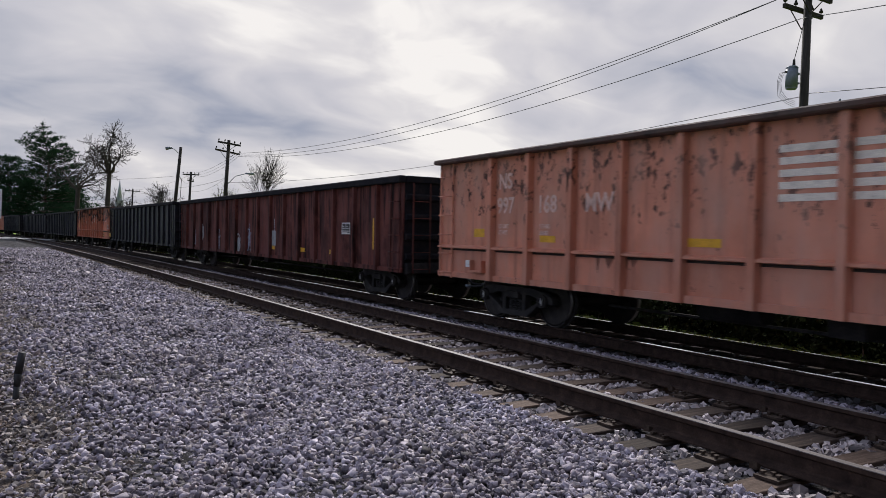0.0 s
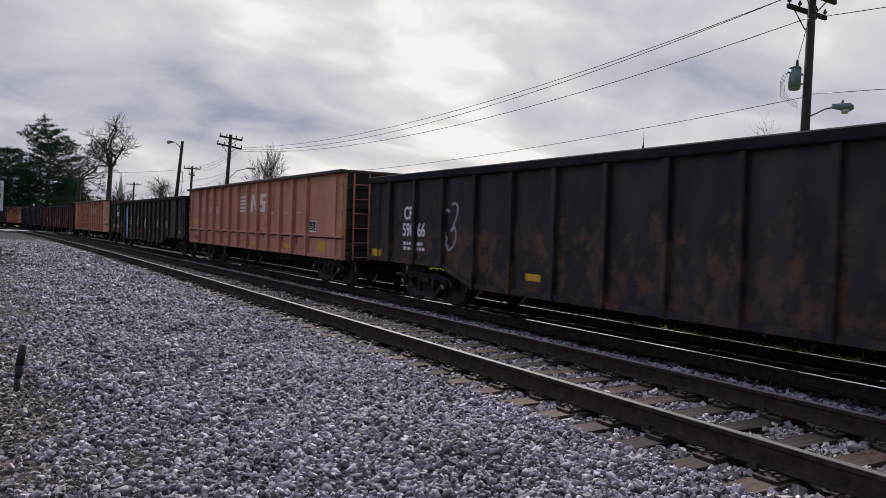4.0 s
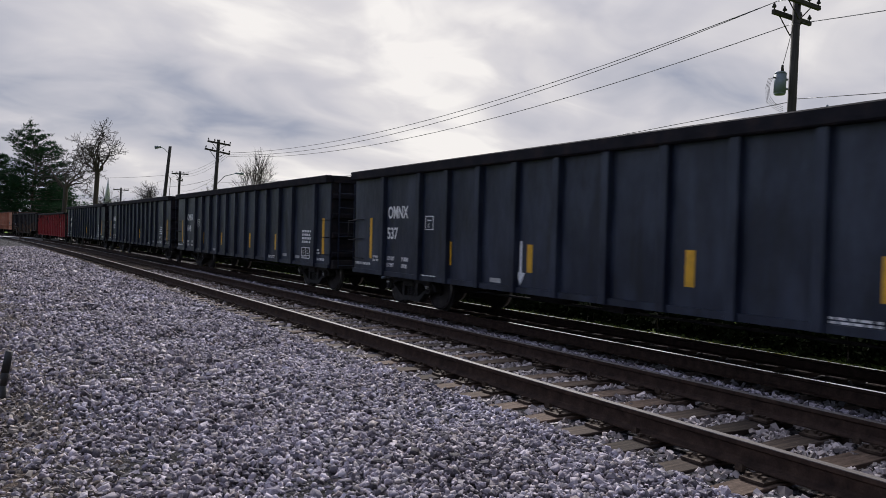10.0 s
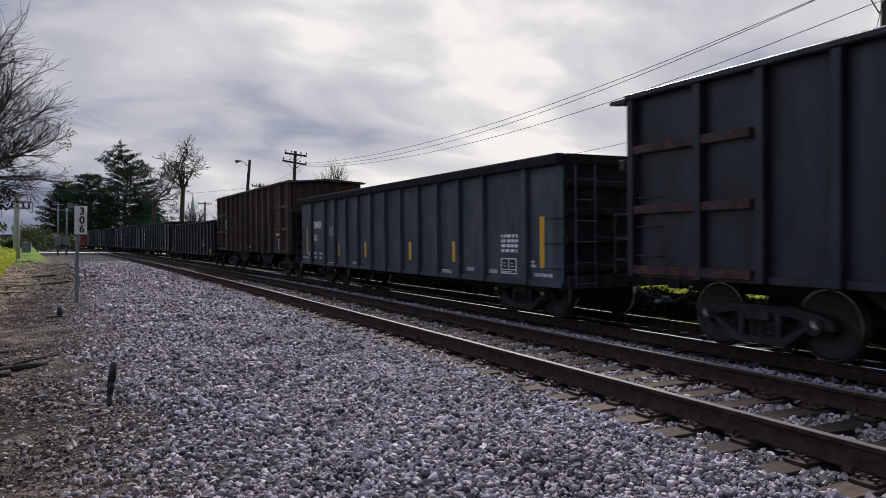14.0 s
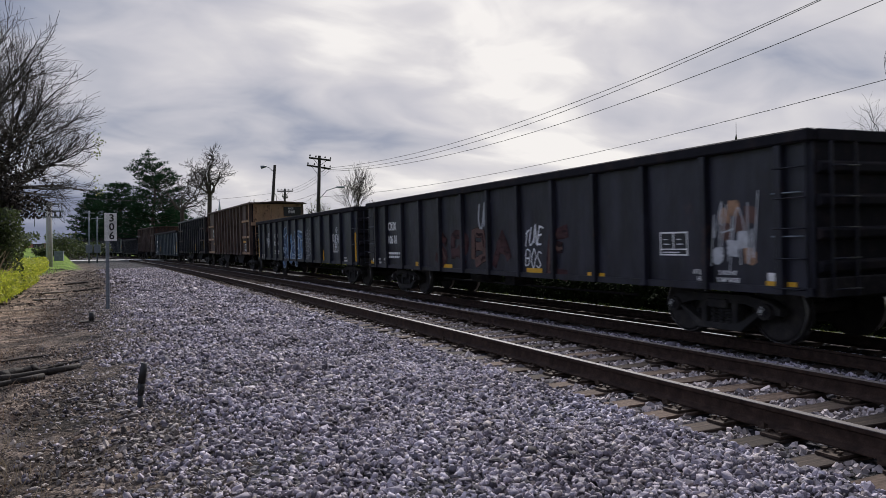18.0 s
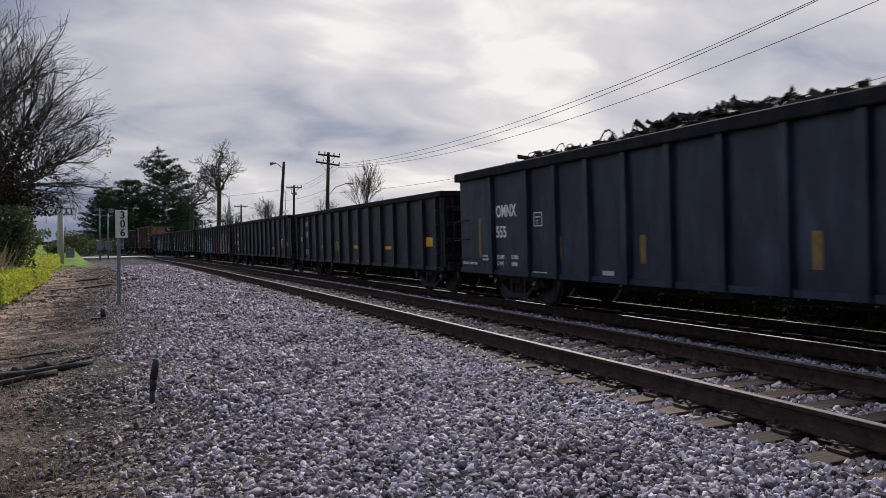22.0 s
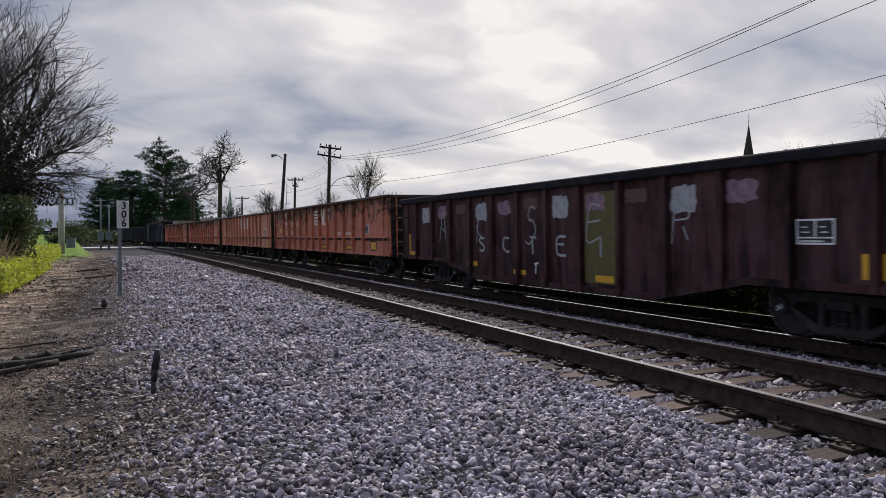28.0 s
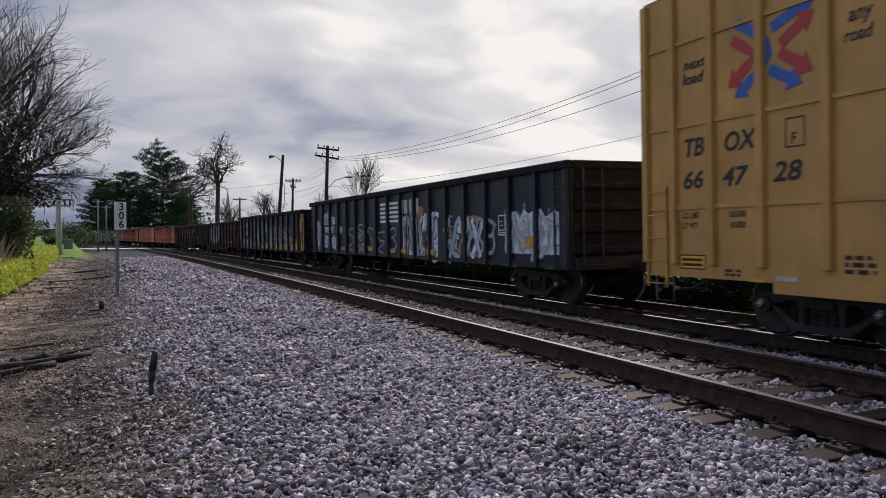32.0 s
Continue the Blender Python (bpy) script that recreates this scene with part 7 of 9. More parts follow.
M["twig"] = mottled("twig_grey_brown", [(0.030, 0.024, 0.023), (0.05, 0.042, 0.040)], 5, 0.9, 0, 0, 20)


def raw_mesh(name, verts, faces, mats):
    me = bpy.data.meshes.new(name)
    me.from_pydata(verts, [], faces)
    for m in (mats if isinstance(mats, (list, tuple)) else [mats]):
        me.materials.append(m)
    return me


class Sticks:
    """Many thin tapered rods in one mesh."""

    def __init__(self):
        self.v, self.f = [], []

    def rod(self, p, q, r0, r1, seg):
        d = q - p
        if d.length < 1e-5:
            return
        up = Vector((0, 0, 1)) if abs(d.z) < 0.9 * d.length else Vector((1, 0, 0))
        u = d.cross(up).normalized()
        w = d.cross(u).normalized()
        n = len(self.v)
        for c, r in ((p, r0), (q, r1)):
            for i in range(seg):
                a = 2 * math.pi * i / seg
                self.v.append(tuple(c + r * (math.cos(a) * u + math.sin(a) * w)))
        for i in range(seg):
            j = (i + 1) % seg
            self.f.append((n + i, n + seg + i, n + seg + j, n + j))


class Leaves:
    """Many small leaf blades (diamonds, folded a little) in one mesh."""

    def __init__(self, rnd):
        self.v, self.f, self.r = [], [], rnd

    def add(self, c, size, slim=0.6, direction=None):
        r = self.r
        d = direction or Vector((r.gauss(0, 1), r.gauss(0, 1), r.gauss(0, 1)))
        if d.length < 1e-4:
            return
        d = d.normalized()
        s = d.cross(Vector((r.gauss(0, 1), r.gauss(0, 1), r.gauss(0, 1))))
        if s.length < 1e-4:
            return
        s = s.normalized() * size * slim * 0.5
        n = len(self.v)
        self.v += [tuple(c), tuple(c + d * size * 0.5 + s), tuple(c + d * size), tuple(c + d * size * 0.5 - s)]
        self.f.append((n, n + 1, n + 2, n + 3))


RMIN = [0.006]


def grow(st, tw, tips, rnd, p, d, length, r, level, deep, spread, bend, up, kids=(3, 5)):
    """One branch in short pieces, and its side shoots."""
    n = (4 if level < 2 else 3) + (2 if bend > 0.15 else 0)
    pts = [p.copy()]
    q = p.copy()
    curl = Vector((rnd.gauss(0, bend), rnd.gauss(0, bend), rnd.gauss(0, bend) * 0.7)) * 0.5
    for i in range(n):
        d = (d + curl + Vector((rnd.gauss(0, bend), rnd.gauss(0, bend), rnd.gauss(0, bend) + up)) * 0.8).normalized()
        q = q + d * length / n
        pts.append(q.copy())
    r_end = max(RMIN[0] * 0.8, r * (0.62 if level < deep else 0.4))
    for i in range(n):
        a, b = r + (r_end - r) * i / n, r + (r_end - r) * (i + 1) / n
        (st if level < 2 else tw).rod(pts[i], pts[i + 1], a, b, 7 if level == 0 else (5 if level == 1 else 3))
    if level >= deep:
        tips.append((pts[-1], d))
        return
    k = rnd.randint(*kids) + (1 if level == 0 else 0)
    for i in range(k):
        t = 0.35 + 0.65 * (i + rnd.random()) / k if level else 0.45 + 0.55 * (i + rnd.random()) / k
        j = min(n - 1, int(t * n))
        c = pts[j].lerp(pts[j + 1], t * n - j)
        ax = Vector((rnd.gauss(0, 1), rnd.gauss(0, 1), rnd.gauss(0, 0.6)))
        side = (ax - d * ax.dot(d))
        if side.length < 1e-3:
            continue
        nd = (d * math.cos(spread) + side.normalized() * math.sin(spread) * rnd.uniform(0.7, 1.2)).normalized()
        grow(st, tw, tips, rnd, c, nd, length * rnd.uniform(0.55, 0.78), max(RMIN[0], r_end * rnd.uniform(0.55, 0.85)), level + 1, deep, spread, bend, up, kids)
    grow(st, tw, tips, rnd, pts[-1], d, length * rnd.uniform(0.6, 0.75), r_end * 0.9, level + 1, deep, spread, bend, up, kids)


def bare_tree(x, y, height, seed, label, spread=0.75, deep=4, lean=(0, 0), trunk=0.3, first=0.32, bend=0.14, up=0.05, r=None, buds=None, kids=(3, 5), z=None, fine=0.006, width=None):
    rnd = random.Random(seed)
    RMIN[0] = fine
    z = ground_at(x, y) - 0.1 if z is None else z
    tree = thing("bare_tree", label, "tree", pose(x, y, z), group="leafless trees")
    st, tw, tips = Sticks(), Sticks(), []
    grow(st, tw, tips, rnd, Vector((0, 0, 0)), Vector((lean[0], lean[1], 1)).normalized(), height * first, r or trunk, 0, deep, spread, bend, up, kids)
    # bring it to its height
    top = max(v[2] for v in tw.v)
    k = height / top
    h = k
    if width:
        ext = sorted(abs(v[0]) for v in tw.v)
        h = min(k * 1.6, width * 0.5 / ext[int(len(ext) * 0.96)])
    for s in (st, tw):
        s.v = [(a * h, b * h, c * k) for a, b, c in s.v]
    put("trunk", raw_mesh("trunk", st.v, st.f, M["bark"]), tree, None, "dark trunk and limbs")
    put("crown", raw_mesh("crown", tw.v, tw.f, M["twig"]), tree, None, "leafless twigs")
    if buds:
        lv = Leaves(rnd)
        for c, d in tips:
            for i in range(buds[1]):
                lv.add(Vector((c.x * h, c.y * h, c.z * k)) + Vector((rnd.gauss(0, 0.2), rnd.gauss(0, 0.2), rnd.gauss(0, 0.2))), buds[2])
        put("young_foliage", raw_mesh("young_foliage", lv.v, lv.f, buds[0]), tree, None, "young leaves")
    return tree


def pine(x, y, height, width, seed, label, spire=0.0, lean=0.0):
    """A full pine: dense boughs of needle tufts, each bough of its own length; a spire carries loose single tiers."""
    rnd = random.Random(seed)
    tree = thing("pine_tree", label, "tree", pose(x, y, ground_at(x, y) - 0.1), group="tall pines")
    st, lv = Sticks(), Leaves(rnd)
    n = 12
    body = height * (1 - spire)

    def stem(z):
        f = z / height
        return Vector((0.25 * math.sin(f * 10.8 + seed) + lean * max(0.0, f - 0.6) ** 1.5, 0.2 * math.cos(f * 13), z))

    for i in range(n):
        st.rod(stem(height * i / n), stem(height * (i + 1) / n), 0.38 * (1 - i / n) + 0.04, 0.38 * (1 - (i + 1) / n) + 0.04, 7)

    def bough(c, d, L, tufts, blade):
        end = c + d * L
        st.rod(c, end, 0.02 + 0.012 * L, 0.015, 3)
        for i in range(tufts):
            t = 0.15 + 0.88 * rnd.random() ** 0.7
            p = c.lerp(end, t) + Vector((rnd.gauss(0, 0.09 * L + 0.1), rnd.gauss(0, 0.09 * L + 0.1), rnd.gauss(0.0, 0.11) + 0.10 * L * t * t))
            dr = d + Vector((rnd.gauss(0, 0.5), rnd.gauss(0, 0.5), rnd.uniform(-0.1, 0.7)))
            for q in range(8):
                lv.add(p, blade * rnd.uniform(0.6, 1.3), 0.13, dr + Vector((rnd.gauss(0, 0.6), rnd.gauss(0, 0.6), rnd.gauss(0, 0.45))))

    z = height * 0.05
    while z < body * 0.97:
        f = z / body
        prof = min(1.0, 0.80 + 1.2 * f) * (1 - f * (0.86 if spire else 1.0)) ** 0.62
        a0 = rnd.uniform(0, 6.283)
        for b in range(7):
            a = a0 + b * 0.9 + rnd.gauss(0, 0.2)
            # lobes and hollows in the outline
            lobe = 1 + 0.6 * noise.noise(Vector((math.cos(a) * 1.2, math.sin(a) * 1.2, z * 0.35 + seed * 7)))
            L = width * 0.56 * prof * lobe * rnd.uniform(0.6, 1.12) + 0.35
            bough(stem(z), Vector((math.cos(a), math.sin(a), rnd.uniform(-0.06, 0.14) + 0.30 * f)), L, int(7 + L * 11), 0.5)
        z += body * 0.042 * rnd.uniform(0.7, 1.4)
    tier = 0
    while spire and z < height - 0.5:
        f = (z - body) / (height - body)
        for b in range(4):
            a = tier * 1.3 + b * 1.571 + rnd.gauss(0, 0.3)
            L = (1 - 0.72 * f) * width * 0.20 * rnd.uniform(0.55, 1.2)
            bough(stem(z), Vector((math.cos(a), math.sin(a), 0.12 + 0.35 * f)), L, int(6 + L * 9), 0.42)
        tier += 1
        z += rnd.uniform(0.75, 1.05)
    bough(stem(height - 0.9), Vector((0.05, 0, 1)), 0.9, 9, 0.35)
    put("trunk", raw_mesh("trunk", st.v, st.f, M["bark"]), tree)
    put("crown", raw_mesh("crown", lv.v, lv.f, M["needle"]), tree, None, "dense dark green needle boughs")
    return tree


def bush(name, x, y, w, d, h, seed, label, mat, count, size, z=None, category="bush", group="", low=0.02):
    """A rounded mass of leaves on thin stems, with an uneven outline."""
    rnd = random.Random(seed)
    z = ground_at(x, y) - 0.05 if z is None else z
    ob = thing(name, label, category, pose(x, y, z), group)
    lv, st = Leaves(rnd), Sticks()
    lobes = [(Vector((rnd.uniform(-0.32, 0.32) * w, rnd.uniform(-0.32, 0.32) * d, h * rnd.uniform(0.3, 0.75))), rnd.uniform(0.22, 0.4)) for i in range(11)]
    for i in range(count):
        c, r = lobes[rnd.randrange(len(lobes))]
        v = Vector((rnd.gauss(0, 1), rnd.gauss(0, 1), rnd.gauss(0, 1))).normalized() * (rnd.random() ** 0.3) * r
        lv.add(Vector((max(-w / 2, min(w / 2, c.x + v.x * w)), c.y + v.y * d, max(low + 0.9 * rnd.random() * min(1, low), c.z + v.z * h if c.z + v.z * h < h else h * (1 - 0.22 * rnd.random())))), size * rnd.uniform(0.6, 1.4))
    for c, r in lobes:
        st.rod(Vector((rnd.uniform(-0.1, 0.1) * w, rnd.uniform(-0.1, 0.1) * d, 0)), c, 0.035, 0.012, 4)
    put("foliage", raw_mesh("foliage", lv.v, lv.f, mat), ob)
    tagged(put("stem_cluster", raw_mesh("stem_cluster", st.v, st.f, M["bark"]), ob), kind="stuff")
    return ob


def hedge(name, label, s0, s1, d0, d1, h, seed, mat, per_m, size, z=None, ragged=0.12):
    """A clipped hedge along the line."""
    rnd = random.Random(seed)
    lv, st = Leaves(rnd), Sticks()
    x0, y0, _ = at(s0, (d0 + d1) / 2)
    base = ground_at(x0, y0) if z is None else z
    n = int((s1 - s0) * per_m)
    for i in range(n):
        s = rnd.uniform(s0, s1)
        hh = h * (1 + ragged * noise.noise(Vector((s * 1.3, seed, 0))) + ragged * 0.6 * noise.noise(Vector((s * 4.1, seed, 3))))
        face = rnd.random()
        if face < 0.45:
            d, zz = rnd.uniform(d0, d1), hh * rnd.uniform(0.86, 1.03)
        elif face < 0.8:
            d, zz = (d0 if d0 > 5 else d1) + rnd.gauss(0, 0.06), hh * rnd.uniform(0.05, 1.0)
        else:
            d, zz = rnd.uniform(d0, d1), hh * rnd.uniform(0.1, 0.9)
        x, y, _ = at(s, d + 0.1 * noise.noise(Vector((s * 0.8, zz, seed))))
        lv.add(Vector((x - x0, y - y0, zz)), size * rnd.uniform(0.6, 1.4), 0.7)
    for i in range(int((s1 - s0) * 1.6)):
        x, y, _ = at(rnd.uniform(s0, s1), rnd.uniform(d0 + 0.1, d1 - 0.1))
        p = Vector((x - x0, y - y0, -0.1))
        st.rod(p, p + Vector((rnd.gauss(0, 0.1), rnd.gauss(0, 0.1), h * 0.85)), 0.02, 0.008, 4)
    ob = thing(name, label, "hedge", pose(x0, y0, base))
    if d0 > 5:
        # lit upper edge: bright leaves over the shade-coloured body
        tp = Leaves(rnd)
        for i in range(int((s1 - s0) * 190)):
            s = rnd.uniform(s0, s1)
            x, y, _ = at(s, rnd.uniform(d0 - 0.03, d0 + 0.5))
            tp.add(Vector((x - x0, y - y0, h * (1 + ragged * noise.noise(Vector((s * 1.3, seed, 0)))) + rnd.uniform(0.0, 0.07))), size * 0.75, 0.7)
        put("new_growth", raw_mesh("new_growth", tp.v, tp.f, M["hedge"]), ob, None, "yellow-green top leaves, coloured as the lit part of the hedge")
        # large leaves inside, in the same shade-dark colour
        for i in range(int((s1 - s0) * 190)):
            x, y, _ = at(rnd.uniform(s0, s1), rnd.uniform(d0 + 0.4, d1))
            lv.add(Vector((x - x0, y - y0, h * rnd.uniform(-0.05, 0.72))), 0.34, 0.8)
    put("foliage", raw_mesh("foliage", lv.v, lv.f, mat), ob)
    tagged(put("stem_cluster", raw_mesh("stem_cluster", st.v, st.f, M["bark"]), ob), kind="stuff")
    return ob


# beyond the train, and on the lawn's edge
hedge("hedge", "low clipped yellow-green hedge beyond the far track", -14, 46, 12.9, 14.3, 0.76, 5, M["hedge_shaded"], 640, 0.08, -0.28)
# added length of hedge that keeps the view under distant cars dark
hedge("hedge", "low dark hedge added along the far side of the tracks", 46, 150, 13.2, 14.6, 0.9, 8, M["hedge_shaded"], 160, 0.2, -0.28)
hedge("hedge", "low bright yellow-green hedge on the bank beside the lawn", 22.5, 41, -4.8, -2.9, 0.78, 6, M["hedge"], 1700, 0.085, -0.12, 0.2)
hedge("hedge", "low bright yellow-green hedge at the lawn's far end", 41, 60, -4.7, -3.1, 0.75, 7, M["hedge"], 700, 0.11, 0.02, 0.25)

# the near bank: leafless trees, bronze-leaved tree, shrub, dry grass
def fan_tree(x, y, limbs, fork, seed, label, r=0.2, fine=0.007, leafy=None, reach=0.44, spread=0.62, bend=0.09, up=0.05, kids=(4, 6), deep=4):
    """A leafless tree whose limbs fan out from one fork; the twigs turn upwards at their ends."""
    rnd = random.Random(seed)
    RMIN[0] = fine
    tree = thing("bare_tree", label, "tree", pose(x, y, ground_at(x, y) - 0.1), group="leafless trees")
    st, tw, tips = Sticks(), Sticks(), []
    hub = Vector((0.15, 0, fork))
    st.rod(Vector((0, 0, 0)), Vector((0.05, 0.03, fork * 0.5)), r, r * 0.9, 8)
    st.rod(Vector((0.05, 0.03, fork * 0.5)), hub, r * 0.9, r * 0.8, 8)
    for dx, dy, dz in limbs:
        d = Vector((dx, dy, dz))
        grow(st, tw, tips, rnd, hub + d.normalized() * 0.05, d.normalized(), d.length * reach, r * 0.42, 1, deep, spread, bend, up, kids)
    put("trunk", raw_mesh("trunk", st.v, st.f, M["bark"]), tree, None, "dark trunk and limbs")
    put("crown", raw_mesh("crown", tw.v, tw.f, M["twig"]), tree, None, "leafless twigs")
    if leafy:
        lv = Leaves(rnd)
        for c, d in tips:
            if c.x > leafy and c.z < 7.5:
                for i in range(3):
                    lv.add(c + Vector((rnd.gauss(0, 0.12), rnd.gauss(0, 0.12), rnd.gauss(0, 0.12))), 0.13)
        put("young_foliage", raw_mesh("young_foliage", lv.v, lv.f, M["bud"]), tree, None, "young yellow-green leaves")
    return tree


fan_tree(-5.9, 40.0, ((-0.5, 0.6, 8.2), (1.3, -0.8, 9.4), (2.0, 0.8, 9.6), (3.0, 0.5, 8.6), (3.7, -0.5, 6.6), (4.2, 0.6, 4.8), (4.5, -0.3, 3.4), (4.9, 0.5, 2.2), (5.2, -0.6, 1.3), (-2.5, -0.5, 6.5), (-4.0, 0.5, 4.0)), 4.1, 12,
         "large leafless tree fanning out in fine upturned twigs", 0.30, 0.0095, 4.9, 0.40, 0.60, 0.13, 0.04, (3, 4), 5)
fan_tree(-7.5, 37.0, ((0.5, 0.3, 9.8), (2.6, -0.5, 8.8), (1.6, 0.6, 9.6), (-2.0, 0.5, 8.0), (3.8, 0.4, 6.2), (-4, -0.5, 4.6)), 4.2, 17, "tall leafless tree beside the larger one", 0.30, 0.0095, None, 0.40, 0.60, 0.13, 0.04, (3, 4), 5)
bush("broadleaf_tree", -4.0, 33.0, 3.0, 2.8, 6.5, 21, "evergreen tree with dark bronze leaves", M["brown_leaf"], 6500, 0.14, category="tree", low=3.0)
bush("shrub", -3.9, 31.2, 1.35, 1.5, 3.3, 22, "dense dark green upright shrub", M["shrub"], 5200, 0.12)
bush("shrub", -5.8, 74, 1.8, 1.8, 1.2, 23, "dark green rounded shrub on the lawn", M["shrub"], 1500, 0.2)
bush("shrub", -9.0, 82, 2.4, 2.2, 1.3, 24, "loose grey-green shrub on the lawn", M["shrub"], 1300, 0.25)
bush("shrub", -6.3, 112, 5.0, 3.4, 4.2, 25, "loose grey-green shrub near the crossing", M["shrub"], 1600, 0.25)
bush("shrub", -5.5, 122, 9, 5, 2.6, 26, "dark clipped shrub row beyond the crossing", M["shrub"], 1700, 0.3)
bush("shrub", -15, 124, 9, 6, 2.2, 27, "dark shrub beside the lawn", M["shrub"], 1500, 0.35)


def dry_grass(x, y, w, count, h, seed, label):
    rnd = random.Random(seed)
    st = Leaves(rnd)
    for i in range(count):
        px, py = rnd.gauss(0, w / 2), rnd.gauss(0, w / 2)
        st.add(Vector((px, py, ground_at(x + px, y + py) - ground_at(x, y))), h * rnd.uniform(0.5, 1.2), 0.03, Vector((rnd.gauss(0, 0.35), rnd.gauss(0, 0.35), 1)))
    ob = thing("dry_grass", label, "grass", pose(x, y, ground_at(x, y)), kind="stuff")
    put("blades", raw_mesh("blades", st.v, st.f, M["straw"]), ob)


dry_grass(-4.05, 27.5, 0.4, 260, 1.7, 31, "clump of tall pale dry grass beside the hedge")
for i, (x, y) in enumerate(((-1.7, 9.2), (-2.2, 7.6), (-1.3, 7.0), (-2.6, 10.6), (-1.0, 6.0), (-2.4, 14.2), (-1.6, 5.2))):
    dry_grass(x, y, 0.8, 420, 0.16, 40 + i, "thin dry grass on the bare bank")

# far trees
pine(6.9, 160, 21.6, 14.5, 1, "tall dark green pine with layered boughs and a leaning top", 0.16, -4.0)
pine(0.6, 166, 15.2, 13.0, 2, "broad dark green pine")
pine(-4.8, 186, 14.8, 12, 3, "broad dark green pine behind another")
pine(11.5, 172, 10.5, 10, 5, "dark green pine behind the others")
fan_tree(11.4, 104.2, ((-4.2, 0.4, 3.6), (-1.8, -0.5, 5.4), (0.9, 0.5, 5.4), (3.2, -0.5, 4.2), (3.8, 0.5, 2.0), (-3.8, 0.6, 0.8), (0.3, 1.8, 4.0)), 8.8, 51,
         "gnarled leafless tree with a rounded crown", 0.34, 0.024, None, 0.50, 0.85, 0.23, 0.02, (2, 3), 5)
fan_tree(8.0, 106, ((-4.2, 0.4, 3.6), (-2.0, -0.5, 5.4), (0.7, 0.5, 6.0), (2.6, -0.5, 4.2), (3.2, 0.5, 1.6), (-4.0, 0.6, 1.2)), 7.0, 52,
         "gnarled leafless tree with twisted limbs", 0.34, 0.024, None, 0.50, 0.85, 0.23, 0.02, (2, 3), 5)
fan_tree(31.0, 101.0, ((-1.9, 0.3, 6.6), (-1.0, -0.4, 7.8), (0.0, 0.4, 8.4), (0.9, -0.4, 8.0), (1.9, 0.3, 6.8)), 5.0, 53,
         "leafless tree with upright fanned branches", 0.2, 0.012, None, 0.42, 0.45, 0.07, 0.05, (4, 5))
bare_tree(27.2, 108, 10.0, 54, "leafless tree with pale yellow buds", 0.62, 4, (0, 0), 0.22, 0.3, 0.12, 0.04, buds=(M["bud"], 1, 0.16), fine=0.016, width=5.0)
bare_tree(26.0, 152, 11.5, 55, "distant leafless tree with a rounded crown", 0.7, 4, (0, 0), 0.25, 0.3, 0.14, 0.04, fine=0.017)
bare_tree(17.0, 150, 9.5, 56, "small distant leafless tree", 0.7, 4, (0, 0), 0.25, 0.3, 0.14, 0.04, fine=0.017)
bare_tree(36.5, 112, 9.0, 57, "small distant leafless tree", 0.7, 4, (0, 0), 0.22, 0.3, 0.14, 0.04, fine=0.017)
bare_tree(43, 25.0, 10.3, 58, "leafless tree beyond the roadside pole", 0.75, 5, (0, 0), 0.2, 0.3, 0.22, 0.03, fine=0.0035, kids=(2, 4))
bare_tree(37, 26.0, 8.0, 59, "small leafless tree beyond the roadside pole", 0.75, 5, (0, 0), 0.12, 0.3, 0.22, 0.03, fine=0.0035, kids=(2, 4))
bare_tree(62, 49, 10.0, 60, "leafless tree beyond the flat-roofed building", 0.55, 4, (0, 0), 0.22, 0.3, 0.12, 0.05, fine=0.017)


# ======================= poles, wires, signs =======================
def wood_pole(x, y, top, r, label, lean=(0, 0), category="utility pole", name="utility_pole"):
    z = ground_at(x, y) - 0.3
    ob = thing(name, label, category, pose(x, y, z))
    bm = bmesh.new()
    tube(bm, (0, 0, 0), (lean[0], lean[1], top - z), r, r * 0.72, 12)
    part("pole", bm, M["pole"], ob)
    return ob, z


def crossarm(ob, z0, top, length, y=0.0, tilt=0.0, x=0.0, turn=0.0):
    bm = bmesh.new()
    box(bm, -length / 2, length / 2, -0.06, 0.06, -0.08, 0.08)
    arm = part("crossarm", bm, M["pole"], ob, "", pose(x, y, top - z0, 0, tilt, turn), 0.008)
    for k in (-0.47, -0.2, 0.22, 0.47):
        bm = bmesh.new()
        tube(bm, (0, 0, 0.08), (0, 0, 0.17), 0.022, seg=6)
        tube(bm, (0, 0, 0.16), (0, 0, 0.22), 0.07, 0.075, 10)
        tube(bm, (0, 0, 0.22), (0, 0, 0.32), 0.055, 0.03, 10)
        part("insulator", bm, M["pole"], arm, "dark insulator", pose(k * length, 0, 0))
    bm = bmesh.new()
    for s in (-1, 1):
        tube(bm, (s * length * 0.3, 0.05, -0.05), (0, 0.05, -0.65), 0.022, seg=6)
    part("brace", bm, M["pole"], arm)
    return arm


def wire(p, q, sag, r=0.015, label="thin black overhead wire between poles"):
    p, q = Vector(p), Vector(q)
    bm = bmesh.new()
    pts = []
    for i in range(25):
        t = i / 24
        v = p.lerp(q, t) - p
        v.z -= 4 * sag * t * (1 - t)
        pts.append(v)
    chain(bm, pts, r, 5)
    me = mesh_of("overhead_wire", bm, M["wire"])
    ob = put("overhead_wire", me, None, Matrix.Translation(p))
    return tagged(ob, label, "wire", group="overhead wires")


